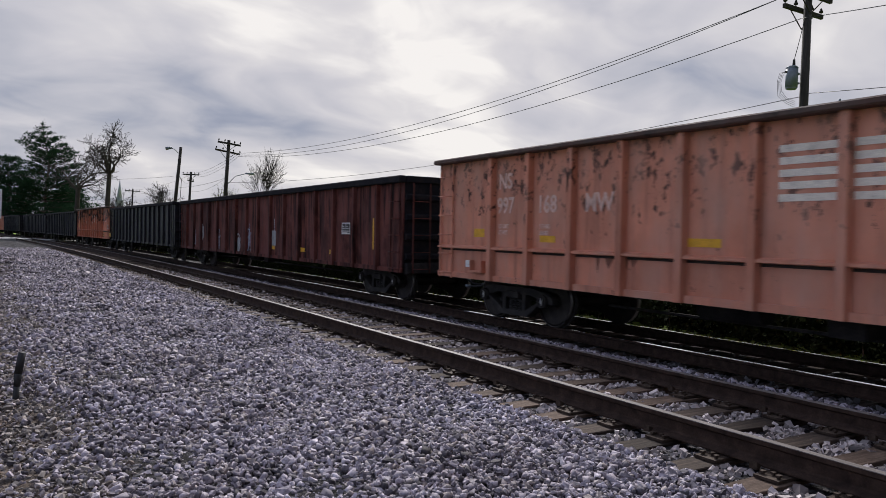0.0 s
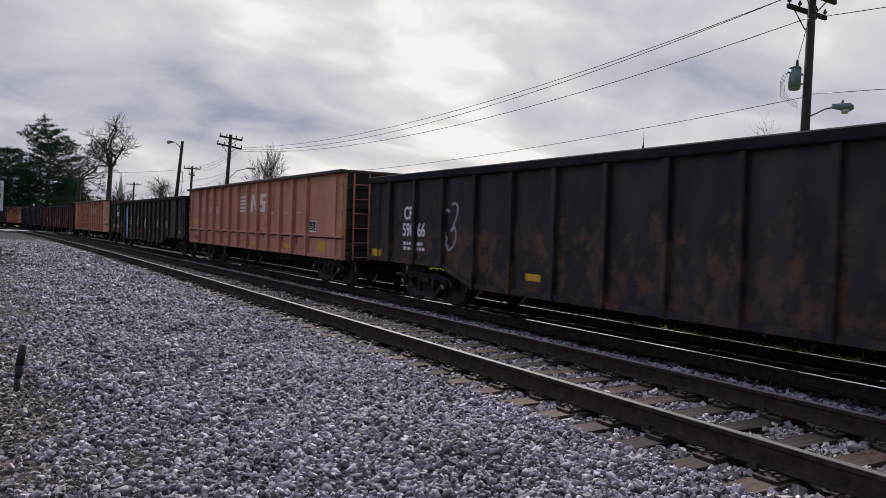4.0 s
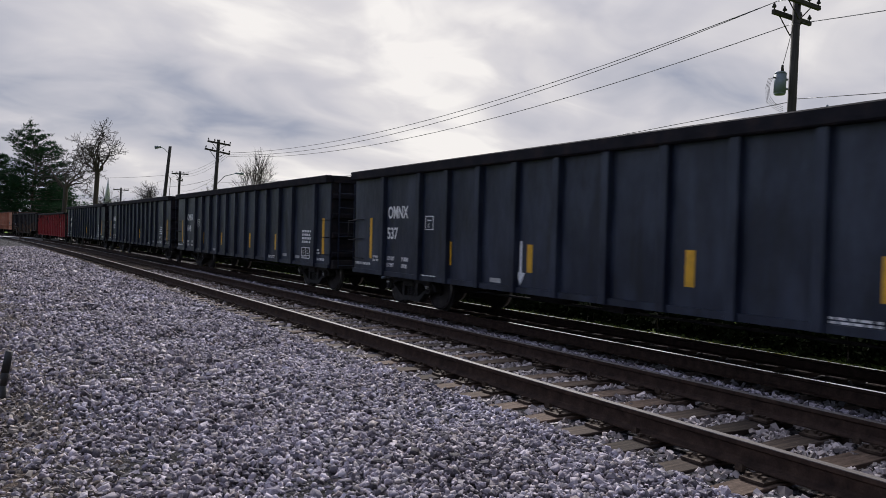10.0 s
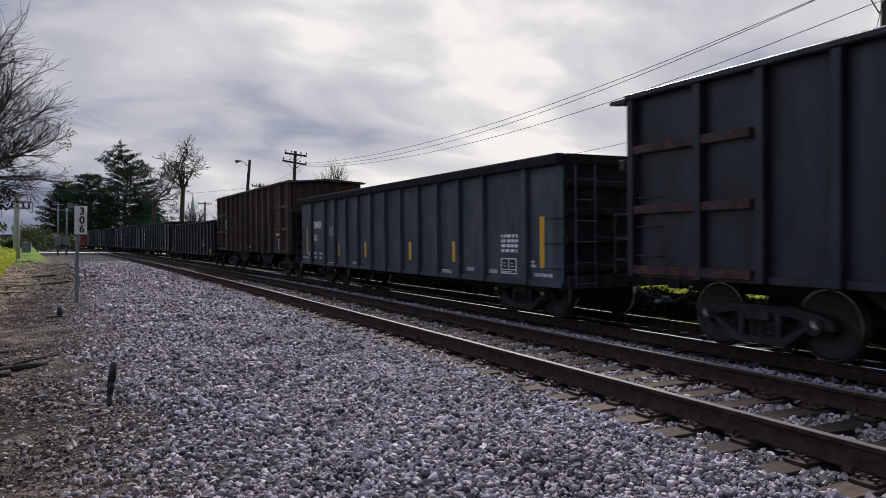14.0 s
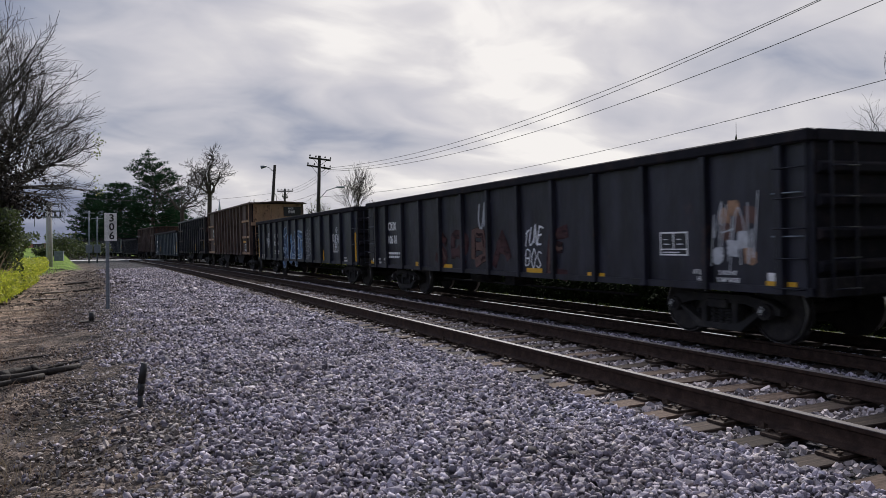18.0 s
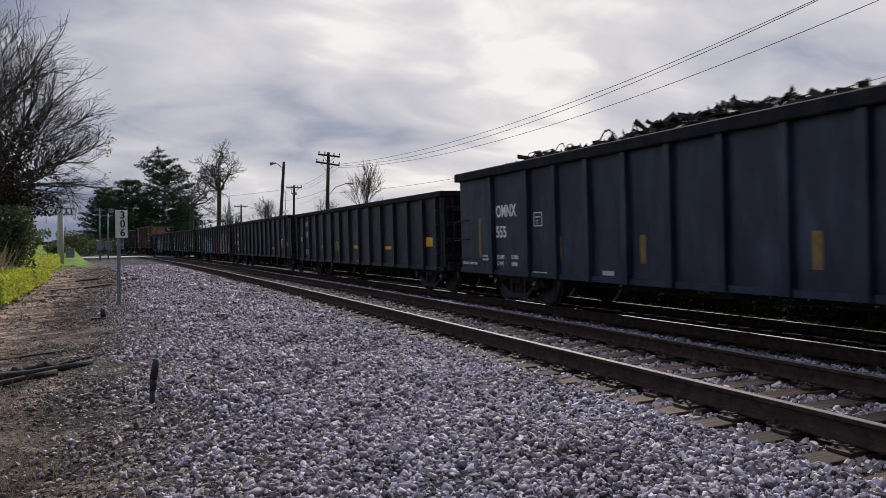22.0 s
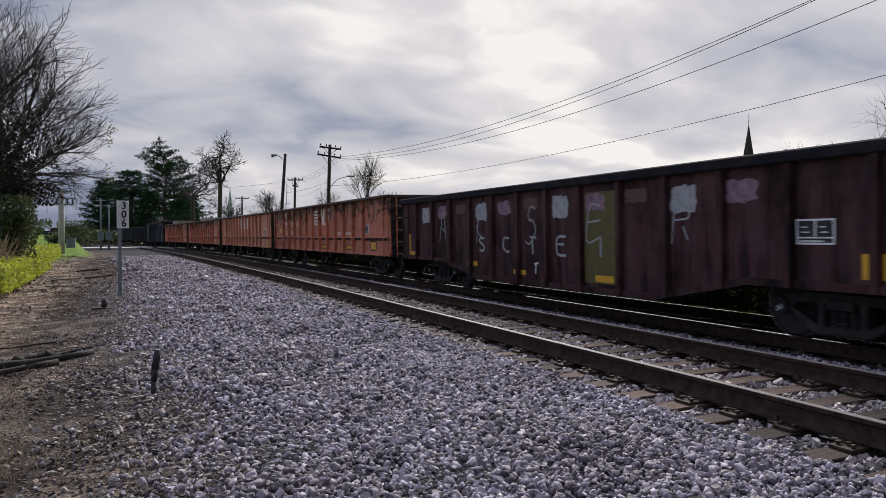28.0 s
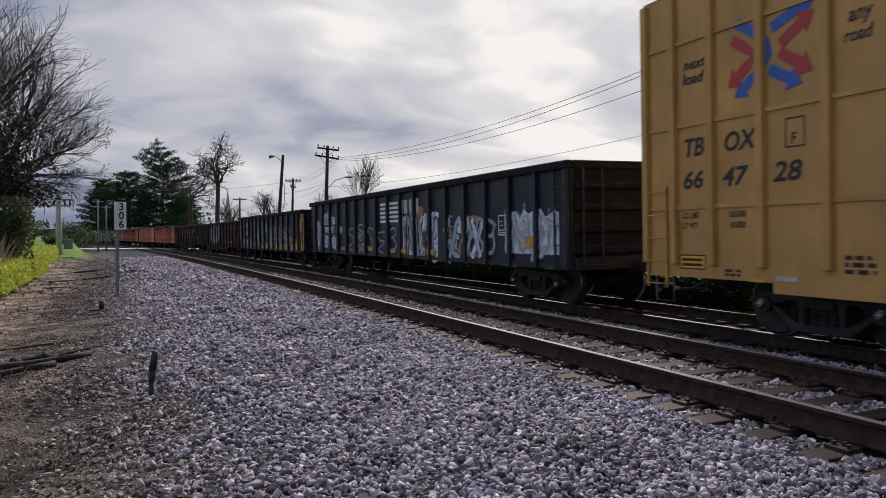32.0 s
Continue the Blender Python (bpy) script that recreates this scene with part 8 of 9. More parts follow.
# the nearest pole, with transformer and street lamp
PX, PY = 25.1, 16.6
pc, z0 = wood_pole(PX, PY, 11.5, 0.19, "dark wooden utility pole with crossarms, transformer and street lamp", (0.0, 0.0))
crossarm(pc, z0, 11.05, 2.3, -0.17)
crossarm(pc, z0, 10.55, 2.3, 0.17)
bm = bmesh.new()
tube(bm, (0, 0, 0.06), (0, 0, 0.78), 0.21, 0.21, 20)
tube(bm, (0, 0, 0.78), (0, 0, 0.85), 0.222, 0.17, 20)
tube(bm, (0, 0, 0.01), (0, 0, 0.06), 0.17, 0.21, 20)
tr = part("transformer", bm, M["galv"], pc, "grey pole transformer", pose(-0.45, 0.22, 7.62 - z0))
bm = bmesh.new()
tube(bm, (0.1, 0, 0.85), (0.1, 0, 1.12), 0.06, 0.04, 10)
tube(bm, (-0.27, 0.02, 0.6), (-0.36, 0.02, 0.6), 0.035, 0.035, 8)
part("bushing", bm, M["pole"], tr)
for k in (0.25, 0.6):
    bm = bmesh.new(); box(bm, 0.2, 0.42, -0.05, 0.05, k, k + 0.06)
    part("bracket", bm, M["galv"], tr)
for k in range(4):
    bm = bmesh.new()
    e = 0.07 * k
    chain(bm, [(-0.33, 0.0, 0.6), (-0.42 - e, 0.05, 0.52), (-0.47 - e, 0.1, 0.2), (-0.40 - e, 0.1, -0.1 - e), (-0.15, 0.08, -0.30 - e), (0.25, 0.0, -0.40 - e)], 0.007, 5)
    part("lead_wire", bm, M["wire"], tr)
bm = bmesh.new(); chain(bm, [(0.1, 0, 1.1), (0.18, -0.1, 1.7), (0.30, -0.2, 2.5)], 0.012, 5)
part("lead_wire", bm, M["wire"], tr)
bm = bmesh.new()
chain(bm, [(0.15, -0.08, 6.72 - z0), (0.6, -0.35, 7.0 - z0), (1.0, -0.55, 7.12 - z0)], 0.03, 8)
lamp = part("lamp_arm", bm, M["galv"], pc)
bm = bmesh.new()
tube(bm, (-0.15, 0, 0.0), (0.45, 0, 0.0), 0.10, 0.17, 12)
tube(bm, (0.45, 0, 0), (0.6, 0, 0), 0.17, 0.08, 12)
tube(bm, (0.2, 0, 0.12), (0.2, 0, 0.25), 0.05, 0.04, 8)
head = part("lamp_head", bm, M["galv"], lamp, "grey lamp head", pose(1.0, -0.55, 7.12 - z0, 0, 0, -30))
bm = bmesh.new()
tube(bm, (0.3, 0, -0.10), (0.3, 0, -0.24), 0.16, 0.10, 12)
part("lens", bm, M["silver"], head, "unlit glass lens")

# the next poles down the line
AX, AY = 16.86, 66.8
pa, za0 = wood_pole(AX, AY, 9.95, 0.2, "dark wooden utility pole with two crossarms and a street lamp", (0.28, 0.0))
crossarm(pa, za0, 9.62, 2.0, -0.2, 7, 0.27, -20)
crossarm(pa, za0, 8.92, 2.2, 0.2, 9, 0.25, -20)
bm = bmesh.new()
chain(bm, [(0.2, 0, 5.9 - za0), (0.9, -0.2, 6.75 - za0), (1.8, -0.6, 7.05 - za0)], 0.035, 6)
la = part("lamp_arm", bm, M["galv"], pa)
bm = bmesh.new()
tube(bm, (1.7, -0.55, 7.05 - za0), (2.4, -0.85, 7.05 - za0), 0.06, 0.12, 10)
part("lamp_head", bm, M["galv"], la)
lp, zl0 = wood_pole(12.75, 68.5, 9.1, 0.18, "dark leaning wooden pole with a street lamp", (0.62, 0), "street lamp", "street_lamp")
bm = bmesh.new(); chain(bm, [(0.43, 0, 8.55 - zl0), (0.1, 0, 8.85 - zl0), (-0.2, 0, 8.95 - zl0)], 0.03, 6)
la = part("lamp_arm", bm, M["galv"], lp)
bm = bmesh.new(); tube(bm, (-0.15, 0, 8.97 - zl0), (-0.65, 0, 8.85 - zl0), 0.08, 0.16, 10)
part("lamp_head", bm, M["galv"], la)
bm = bmesh.new(); chain(bm, [(0.5, -0.1, 6.6 - zl0), (0.75, -0.1, 6.2 - zl0), (0.7, -0.1, 4.6 - zl0), (0.4, -0.1, 4.3 - zl0)], 0.025, 6)
part("conduit", bm, M["pole"], lp)
pb, zb0 = wood_pole(21.5, 104, 9.8, 0.2, "dark wooden utility pole with a crossarm", (0.2, 0))
crossarm(pb, zb0, 9.45, 2.2, 0, 0, 0.2, -25)
crossarm(pb, zb0, 8.6, 2.4, 0, 0, 0.2, 60)
pd, zd0 = wood_pole(20.2, 146, 9.2, 0.2, "distant wooden utility pole")
crossarm(pd, zd0, 8.8, 2.6)
pe, ze0 = wood_pole(23.4, 139, 8.4, 0.2, "distant leaning wooden pole", (0.3, 0))
for k, (a, b, sag) in enumerate((((24.9, 16.7, 11.3), (17.7, 66.4, 8.8), 1.42), ((24.4, 16.95, 11.05), (17.8, 66.4, 8.66), 1.62), ((24.85, 16.7, 10.22), (17.9, 66.3, 8.52), 1.5))):
    wire(a, b, sag)
    wire(a, (PX + 1.5 - 0.5 * k, PY - 46, a[2] - 0.4), 1.0)
    wire(b, (21.0 + 0.5 * k, 104, 9.6 - 0.2 * k), 0.6, 0.012)
wire((25.1, 16.6, 7.42), (AX + 0.1, AY, 6.15), 0.85, 0.013)
wire((25.1, 16.6, 7.5), (PX + 2, PY - 46, 7.2), 0.8, 0.013)
wire((AX + 0.2, AY, 6.6), (13.2, 68.5, 5.5), 0.2, 0.012)
wire((AX + 0.2, AY, 6.6), (21.6, 104, 7.2), 0.5, 0.012)
wire((13.3, 68.5, 6.6), (21.6, 104, 8.4), 0.4, 0.012)
wire((21.6, 104, 9.4), (20.2, 146, 9.0), 0.5, 0.012)
wire((-4.6, 62.0, 5.5), (13.0, 68.5, 6.5), 0.6, 0.012)

# grey mast with switchgear beside the lawn
ms = thing("power_mast", "grey concrete mast with crossarms and switchgear", "utility pole", pose(-4.6, 62, ground_at(-4.6, 62) - 0.9))
bm = bmesh.new(); tube(bm, (0, 0, 0), (0, 0, 5.75), 0.24, 0.19, 12)
part("pole", bm, M["concrete"], ms)
for z, w in ((5.5, 1.4), (5.0, 2.0), (4.55, 1.7)):
    bm = bmesh.new(); box(bm, -w / 2, w / 2, -0.08, 0.08, z, z + 0.12)
    part("crossarm", bm, M["galv"], ms, bevel=0.01)
for u, z in ((-0.8, 5.1), (-0.45, 5.1), (0.4, 4.66), (0.75, 4.66), (-0.3, 4.66)):
    bm = bmesh.new(); tube(bm, (u, 0, z), (u, 0, z + 0.4), 0.07, 0.05, 8)
    part("insulator", bm, M["pole"], ms)
for u, za, zb in ((1.0, 5.1, 4.3), (-0.95, 5.0, 3.9)):
    bm = bmesh.new(); chain(bm, [(u, 0, za), (u, 0, zb)], 0.028, 6)
    part("drop_rod", bm, M["galv"], ms)
fp = thing("flag_pole", "thin grey metal pole on the lawn", "pole", pose(-6.0, 57, ground_at(-6, 57) - 0.1))
bm = bmesh.new(); tube(bm, (0, 0, 0), (0, 0, 5.4), 0.05, 0.04, 8); part("pole", bm, M["galv"], fp)
ub = thing("utility_box", "pale metal utility box on the lawn", "utility box", pose(-4.6, 72, ground_at(-4.6, 72) - 0.05))
bm = bmesh.new(); box(bm, -0.35, 0.35, -0.3, 0.3, 0, 0.8); part("cabinet", bm, M["galv"], ub, bevel=0.03)
bm = bmesh.new(); box(bm, -0.38, 0.38, -0.33, 0.33, 0.8, 0.86); part("lid", bm, M["galv"], ub)

# milepost
sp = thing("milepost_sign", "white milepost plate with black figures on a thin grey post", "sign", pose(-0.22, 21.6, -0.3, 0, 0, 4))
bm = bmesh.new(); box(bm, -0.045, 0.045, -0.03, 0.03, 0, 2.66); part("post", bm, M["galv"], sp, bevel=0.008)
bm = bmesh.new(); box(bm, -0.075, 0.225, -0.045, -0.033, 1.98, 2.72); pl = part("plate", bm, plain("sign_white", (0.72, 0.73, 0.75), 0.5), sp, "white plate")
for i, ch in enumerate("306"):
    put("figure", text_mesh(ch, 0.19, M["black"]), sp, Matrix.Translation((0.035, -0.05, 2.50 - 0.235 * i)) @ pose(0, 0, 0, 90, 0, 0))

# level crossing
road = thing("level_crossing", "pale concrete road crossing the tracks", "road", kind="structure")
bm = bmesh.new()
for d0, d1, z in ((-30, 4.0, 0.16), (4.0, 4.70, 0.185), (4.88, 6.2, 0.20), (6.38, 8.45, 0.16), (8.63, 10.0, 0.12), (10.15, 30, 0.12)):
    vs = [bm.verts.new((*at(s, d)[:2], zz)) for zz in (z - 0.5, z) for s, d in ((90, d0), (90, d1), (97, d1), (97, d0))]
    for f in ((0, 1, 2, 3), (4, 7, 6, 5), (0, 4, 5, 1), (1, 5, 6, 2), (2, 6, 7, 3), (3, 7, 4, 0)):
        bm.faces.new([vs[i] for i in f])
part("road_slab", bm, M["concrete"], road)
for d, h, arm in ((0.55, 5.6, 1), (1.35, 5.0, -1)):
    x, y, _ = at(87.5, d)
    g = thing("crossing_signal", "grey crossing signal post with lamps and relay box", "crossing signal", pose(x, y, ground_at(x, y)), group="crossing signals")
    bm = bmesh.new(); tube(bm, (0, 0, 0), (0, 0, h), 0.09, 0.07, 10); part("post", bm, M["galv"], g)
    bm = bmesh.new(); box(bm, -0.32, 0.32, -0.2, 0.2, 1.1, 2.0); part("relay_box", bm, M["galv"], g, "grey relay box", None, 0.02)
    bm = bmesh.new(); box(bm, -0.55, 0.55, -0.05, 0.05, h - 0.25, h - 0.15); part("cross_bar", bm, M["galv"], g)
    for s in (-1, 1):
        bm = bmesh.new(); tube(bm, (0.38 * s, -0.05, 2.5), (0.38 * s, -0.16, 2.5), 0.16, 0.16, 14); part("lamp", bm, M["black"], g, "dark unlit lamp")

# ======================= buildings beyond the train =======================
church = thing("church_steeple", "slender pale grey church steeple far beyond the tracks", "church", pose(22.4, 182, ground_at(22.4, 182) - 0.1))
pale = mottled("steeple_pale_grey", [(0.46, 0.48, 0.52), (0.58, 0.60, 0.64)], 1.0, 0.8, 0, 0.2, 12, 0.01)
bm = bmesh.new(); box(bm, -0.75, 0.75, -0.75, 0.75, 0.0, 8.0); box(bm, -0.9, 0.9, -0.9, 0.9, 8.0, 8.2); part("tower", bm, pale, church)
bm = bmesh.new(); tube(bm, (0, 0, 8.2), (0, 0, 13.0), 0.62, 0.03, 8); part("spire", bm, pale, church)
for a in range(4):
    bm = bmesh.new(); box(bm, -0.28, 0.28, 0.752, 0.79, 6.0, 7.4)
    part("louvre", bm, M["galv"], church, "", pose(0, 0, 0, 0, 0, 90 * a))
M["brick"] = mottled("brick_dull_red", [(0.16, 0.085, 0.06), (0.22, 0.12, 0.085), (0.27, 0.16, 0.12)], 0.8, 0.9, 0, 0.3, 14, 0.01)


ch = thing("church", "distant church with a thin dark steeple", "church", pose(92.8, 91, 0.5))
bm = bmesh.new(); box(bm, -3, 3, -3, 3, -1, 10.5); part("tower", bm, M["brick"], ch)
bm = bmesh.new()
base = [bm.verts.new((a, b, 10.5)) for a, b in ((-0.95, -0.95), (0.95, -0.95), (0.95, 0.95), (-0.95, 0.95))]
tip = bm.verts.new((0, 0, 19.6))
for i in range(4):
    bm.faces.new((base[i], base[(i + 1) % 4], tip))
bm.faces.new(base[::-1])
part("steeple", bm, M["pole"], ch, "thin dark pointed steeple")
bm = bmesh.new(); tube(bm, (0, 0, 19.4), (0, 0, 21.2), 0.05, 0.03, 6); part("finial", bm, M["pole"], ch)
bm = bmesh.new(); prism(bm, [(-5, 6), (5, 6), (0, 10)], 1, 3.01, 20); box(bm, -5, 5, 3.01, 20, -1, 6); part("nave", bm, M["brick"], ch)

# ======================= ballast, ties, litter on the bank =======================
def stone_material():
    m, nt, N, L, b = nodes_of("ballast_stone_grey")
    g = N("ShaderNodeNewGeometry")
    tc = N("ShaderNodeTexCoord")
    r = ramp(N, [(0.0, (0.045, 0.040, 0.046)), (0.26, (0.165, 0.153, 0.178)), (0.53, (0.312, 0.285, 0.328)), (0.78, (0.480, 0.446, 0.502)), (0.85, (0.225, 0.192, 0.188)), (0.93, (0.40, 0.36, 0.35)), (1.0, (0.48, 0.455, 0.505))])
    L(g.outputs["Random Per Island"], r.inputs[0])
    n = noise_node(N, L, tc.outputs["Object"], 30, 4, 0.65)
    f = ramp(N, [(0.3, (0.62, 0.61, 0.61)), (0.7, (1.42, 1.40, 1.40))])
    L(n.outputs[0], f.inputs[0])
    n2 = noise_node(N, L, tc.outputs["Object"], 0.8, 3, 0.6)
    f2 = ramp(N, [(0.35, (0.80, 0.77, 0.75)), (0.65, (1.1, 1.1, 1.12))])
    L(n2.outputs[0], f2.inputs[0])
    mx = N("ShaderNodeMixRGB"); mx.blend_type = "MULTIPLY"; mx.inputs[0].default_value = 1
    L(r.outputs[0], mx.inputs[1]); L(f.outputs[0], mx.inputs[2])
    m2 = N("ShaderNodeMixRGB"); m2.blend_type = "MULTIPLY"; m2.inputs[0].default_value = 1
    L(mx.outputs[0], m2.inputs[1]); L(f2.outputs[0], m2.inputs[2])
    L(m2.outputs[0], b.inputs["Base Color"])
    b.inputs["Roughness"].default_value = 0.8
    b.inputs["Specular IOR Level"].default_value = 0.2
    bump_to(N, L, b, n.outputs[0], 0.5, 0.012)
    return m


M["stone"] = stone_material()
def block():
    """A broken stone: a box with three corners knocked off."""
    v = [(x, y, z) for z in (-0.62, 0.62) for y in (-0.7, 0.7) for x in (-0.85, 0.85)]
    v += [(0.2, 0.1, 0.95), (-0.1, -0.05, -0.9), (1.15, 0.1, 0.0), (-1.1, -0.1, 0.1)]
    q = ((0, 1, 5, 4), (2, 6, 7, 3))
    f = [t for a, b, c, d in q for t in ((a, b, c), (a, c, d))]
    for tip, ring in ((8, (4, 5, 7, 6)), (9, (0, 2, 3, 1)), (10, (1, 3, 7, 5)), (11, (0, 4, 6, 2))):
        f += [(ring[i], ring[(i + 1) % 4], tip) for i in range(4)]
    return np.array(v), np.array(f)


def octa():
    v = np.array([(x, y, z) for z in (-0.6, 0.6) for y in (-0.7, 0.7) for x in (-0.8, 0.8)])
    q = ((0, 2, 3, 1), (4, 5, 7, 6), (0, 1, 5, 4), (2, 6, 7, 3), (0, 4, 6, 2), (1, 3, 7, 5))
    return v, np.array([t for a, b, c, d in q for t in ((a, b, c), (a, c, d))])


def stones(rng, s, d, z, size, shape):
    """Broken stones at the places given, each of its own shape."""
    v0, f0 = shape
    n, k = len(s), len(v0)
    a = np.where(s > 0, s / RADIUS, 0.0)
    x = np.where(s > 0, -RADIUS + (RADIUS + d) * np.cos(a), d)
    y = np.where(s > 0, (RADIUS + d) * np.sin(a), s)
    v = v0[None] * rng.uniform(0.78, 1.12, (n, k, 1)) + rng.normal(0, 0.10, (n, k, 3))
    v *= np.stack([rng.uniform(0.85, 1.28, n), rng.uniform(0.74, 1.04, n), rng.uniform(0.52, 0.88, n)], 1)[:, None]
    # a random turn, mostly lying flat
    q = np.stack([np.ones(n), rng.normal(0, 0.36, n), rng.normal(0, 0.36, n), np.zeros(n)], 1)
    h = rng.uniform(0, np.pi, n)
    qz = np.stack([np.cos(h), np.zeros(n), np.zeros(n), np.sin(h)], 1)
    q /= np.linalg.norm(q, axis=1, keepdims=True)
    w1, x1, y1, z1 = q.T
    w2, x2, y2, z2 = qz.T
    w, i, j, l = w1 * w2 - z1 * z2, x1 * w2 + y1 * z2, y1 * w2 - x1 * z2, z1 * w2 + w1 * z2
    R = np.stack([1 - 2 * (j * j + l * l), 2 * (i * j - l * w), 2 * (i * l + j * w), 2 * (i * j + l * w), 1 - 2 * (i * i + l * l), 2 * (j * l - i * w),
                  2 * (i * l - j * w), 2 * (j * l + i * w), 1 - 2 * (i * i + j * j)], 1).reshape(n, 3, 3)
    v = np.einsum("nij,nkj->nki", R, v) * size[:, None, None] + np.stack([x, y, z], 1)[:, None]
    f = f0[None] + (np.arange(n) * k)[:, None, None]
    return v.reshape(-1, 3), f.reshape(-1, 3)


def tri_mesh(name, v, f, mat, soft=0.0):
    me = bpy.data.meshes.new(name)
    me.vertices.add(len(v))
    me.vertices.foreach_set("co", v.ravel())
    me.loops.add(f.size)
    me.loops.foreach_set("vertex_index", f.ravel().astype(np.int32))
    me.polygons.add(len(f))
    me.polygons.foreach_set("loop_start", np.arange(0, f.size, 3, dtype=np.int32))
    me.update(calc_edges=True)
    me.shade_flat()
    if soft:
        # some faces worn round, the others broken sharp
        worn = np.random.default_rng(3).random(len(f) // 10 + 1) < soft
        me.polygons.foreach_set("use_smooth", np.repeat(worn, 10)[:len(f)])
    me.materials.append(mat)
    return me


def ballast():
    rng = np.random.default_rng(4)
    prof = np.array(PROFILE)
    I, O = block(), octa()
    V, F, off = [], [], 0
    GV, GF, goff = [], [], 0
    BV, BF, boff = [], [], 0
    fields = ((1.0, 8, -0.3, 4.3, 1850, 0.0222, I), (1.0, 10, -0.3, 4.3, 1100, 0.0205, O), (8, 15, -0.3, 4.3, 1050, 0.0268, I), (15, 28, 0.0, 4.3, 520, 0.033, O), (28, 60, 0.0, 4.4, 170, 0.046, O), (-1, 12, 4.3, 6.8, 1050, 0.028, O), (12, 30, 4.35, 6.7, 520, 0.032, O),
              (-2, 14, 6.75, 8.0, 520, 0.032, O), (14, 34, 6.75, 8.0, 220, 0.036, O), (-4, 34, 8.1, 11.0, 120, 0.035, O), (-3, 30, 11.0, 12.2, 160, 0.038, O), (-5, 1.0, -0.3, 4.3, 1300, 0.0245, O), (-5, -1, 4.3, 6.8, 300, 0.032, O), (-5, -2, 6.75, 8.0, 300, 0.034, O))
    for s0, s1, d0, d1, per, size, shape in fields:
        n = int((s1 - s0) * (d1 - d0) * per)
        s, d = rng.uniform(s0, s1, n), rng.uniform(d0, d1, n)
        keep = np.ones(n, bool)
        if d1 <= 4.45:
            edge = 0.78 + 0.35 * np.sin(s * 0.9 + 1) + 0.2 * np.sin(s * 2.7 + d * 2)
            keep = rng.random(n) < np.clip((d - edge + 0.85) / 1.9, 0.0, 1) ** 1.15
        s, d = s[keep], d[keep]
        n = len(s)
        z = np.interp(d, prof[:, 0], prof[:, 1]) + rng.uniform(-0.05, 0.038, n)
        sz = size * np.exp(rng.normal(0, 0.27, n))
        mound = 0.02 * np.sin(s * 1.7 + d * 2.1) + 0.015 * np.sin(s * 3.9 - d * 3.1)
        z += np.where((d < 4.0), mound, 0)
        # stones keep clear of the tie tops
        near = (d > 4.25) & (d < 6.85)
        on_tie = np.abs((s / 0.52) - np.round(s / 0.52)) * 0.52 < 0.13
        k2 = ~(near & on_tie & (rng.random(n) < np.where(d < 4.8, 0.96, 0.955)))
        k3 = ~((np.abs(d - 4.7875) < 0.1) | (np.abs(d - 6.2925) < 0.1) | (np.abs(d - 8.5575) < 0.1) | (np.abs(d - 10.0625) < 0.1))
        k2 &= k3
        z = np.where(near & (d > 4.8), z + 0.001, np.where(near, z - 0.024, z))
        v, f = stones(rng, s[k2], d[k2], z[k2], sz[k2], shape)
        if 4.2 < d0 < 5:
            BV.append(v); BF.append(f + boff); boff += len(v)
        # far-track stones, kept apart for their darker, shaded colour
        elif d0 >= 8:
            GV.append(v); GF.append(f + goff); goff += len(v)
        else:
            V.append(v); F.append(f + off); off += len(v)
    # strays on the dirt
    n = 9000
    s, d = rng.uniform(-3, 30, n), 1.2 - np.abs(rng.normal(0, 0.95, n))
    z = np.interp(d, prof[:, 0], prof[:, 1]) + 0.012
    v, f = stones(rng, s, d, z, np.minimum(0.03, 0.014 * np.exp(rng.normal(0, 0.45, n))), O)
    V.append(v); F.append(f + off)
    # dusty small stones where the ballast runs out into the dirt
    n = 15000
    s, d = rng.uniform(-1, 26, n), 0.75 - np.abs(rng.normal(0, 0.6, n)) + rng.normal(0, 0.25, n)
    z = np.interp(d, prof[:, 0], prof[:, 1]) + rng.uniform(-0.006, 0.014, n)
    v, f = stones(rng, s, d, z, np.minimum(0.036, 0.0150 * np.exp(rng.normal(0, 0.45, n))), I)
    me4 = tri_mesh("dusty_stones", v, f, leaf_mat("stone_dirt_dusted", (0.07, 0.060, 0.056), (0.40, 0.345, 0.315), 0.9, 0.0))
    tagged(new("dusty_stones", me4), "small dirt-dusted stones at the ballast's edge", "gravel", kind="stuff")
    me = tri_mesh("ballast_stones", np.concatenate(V), np.concatenate(F), M["stone"], 0.55)
    # far-track stone colour holds the train's shadow as well as oil
    me2 = tri_mesh("shaded_oily_ballast", np.concatenate(GV), np.concatenate(GF), leaf_mat("ballast_oily_train_shade", (0.03, 0.028, 0.028), (0.12, 0.115, 0.118), 0.8, 0.0))
    me3 = tri_mesh("rusty_ballast", np.concatenate(BV), np.concatenate(BF), leaf_mat("ballast_rust_dusted", (0.10, 0.084, 0.082), (0.60, 0.52, 0.51), 0.8, 0.0))
    tagged(new("rusty_ballast", me3), "rust-dusted ballast between the near rails", "gravel", kind="stuff")
    tagged(new("shaded_oily_ballast", me2), "oily ballast under the far track, darkened with the train's shade", "gravel", kind="stuff")
    tagged(new("ballast_stones", me), "loose grey crushed-stone ballast", "gravel", kind="stuff")


ballast()


def spike(bm, x, y):
    tube(bm, (x, y, 0.02), (x, y, 0.036), 0.013, seg=5)
    box(bm, x - 0.019, x + 0.019, y - 0.015, y + 0.015, 0.034, 0.049)


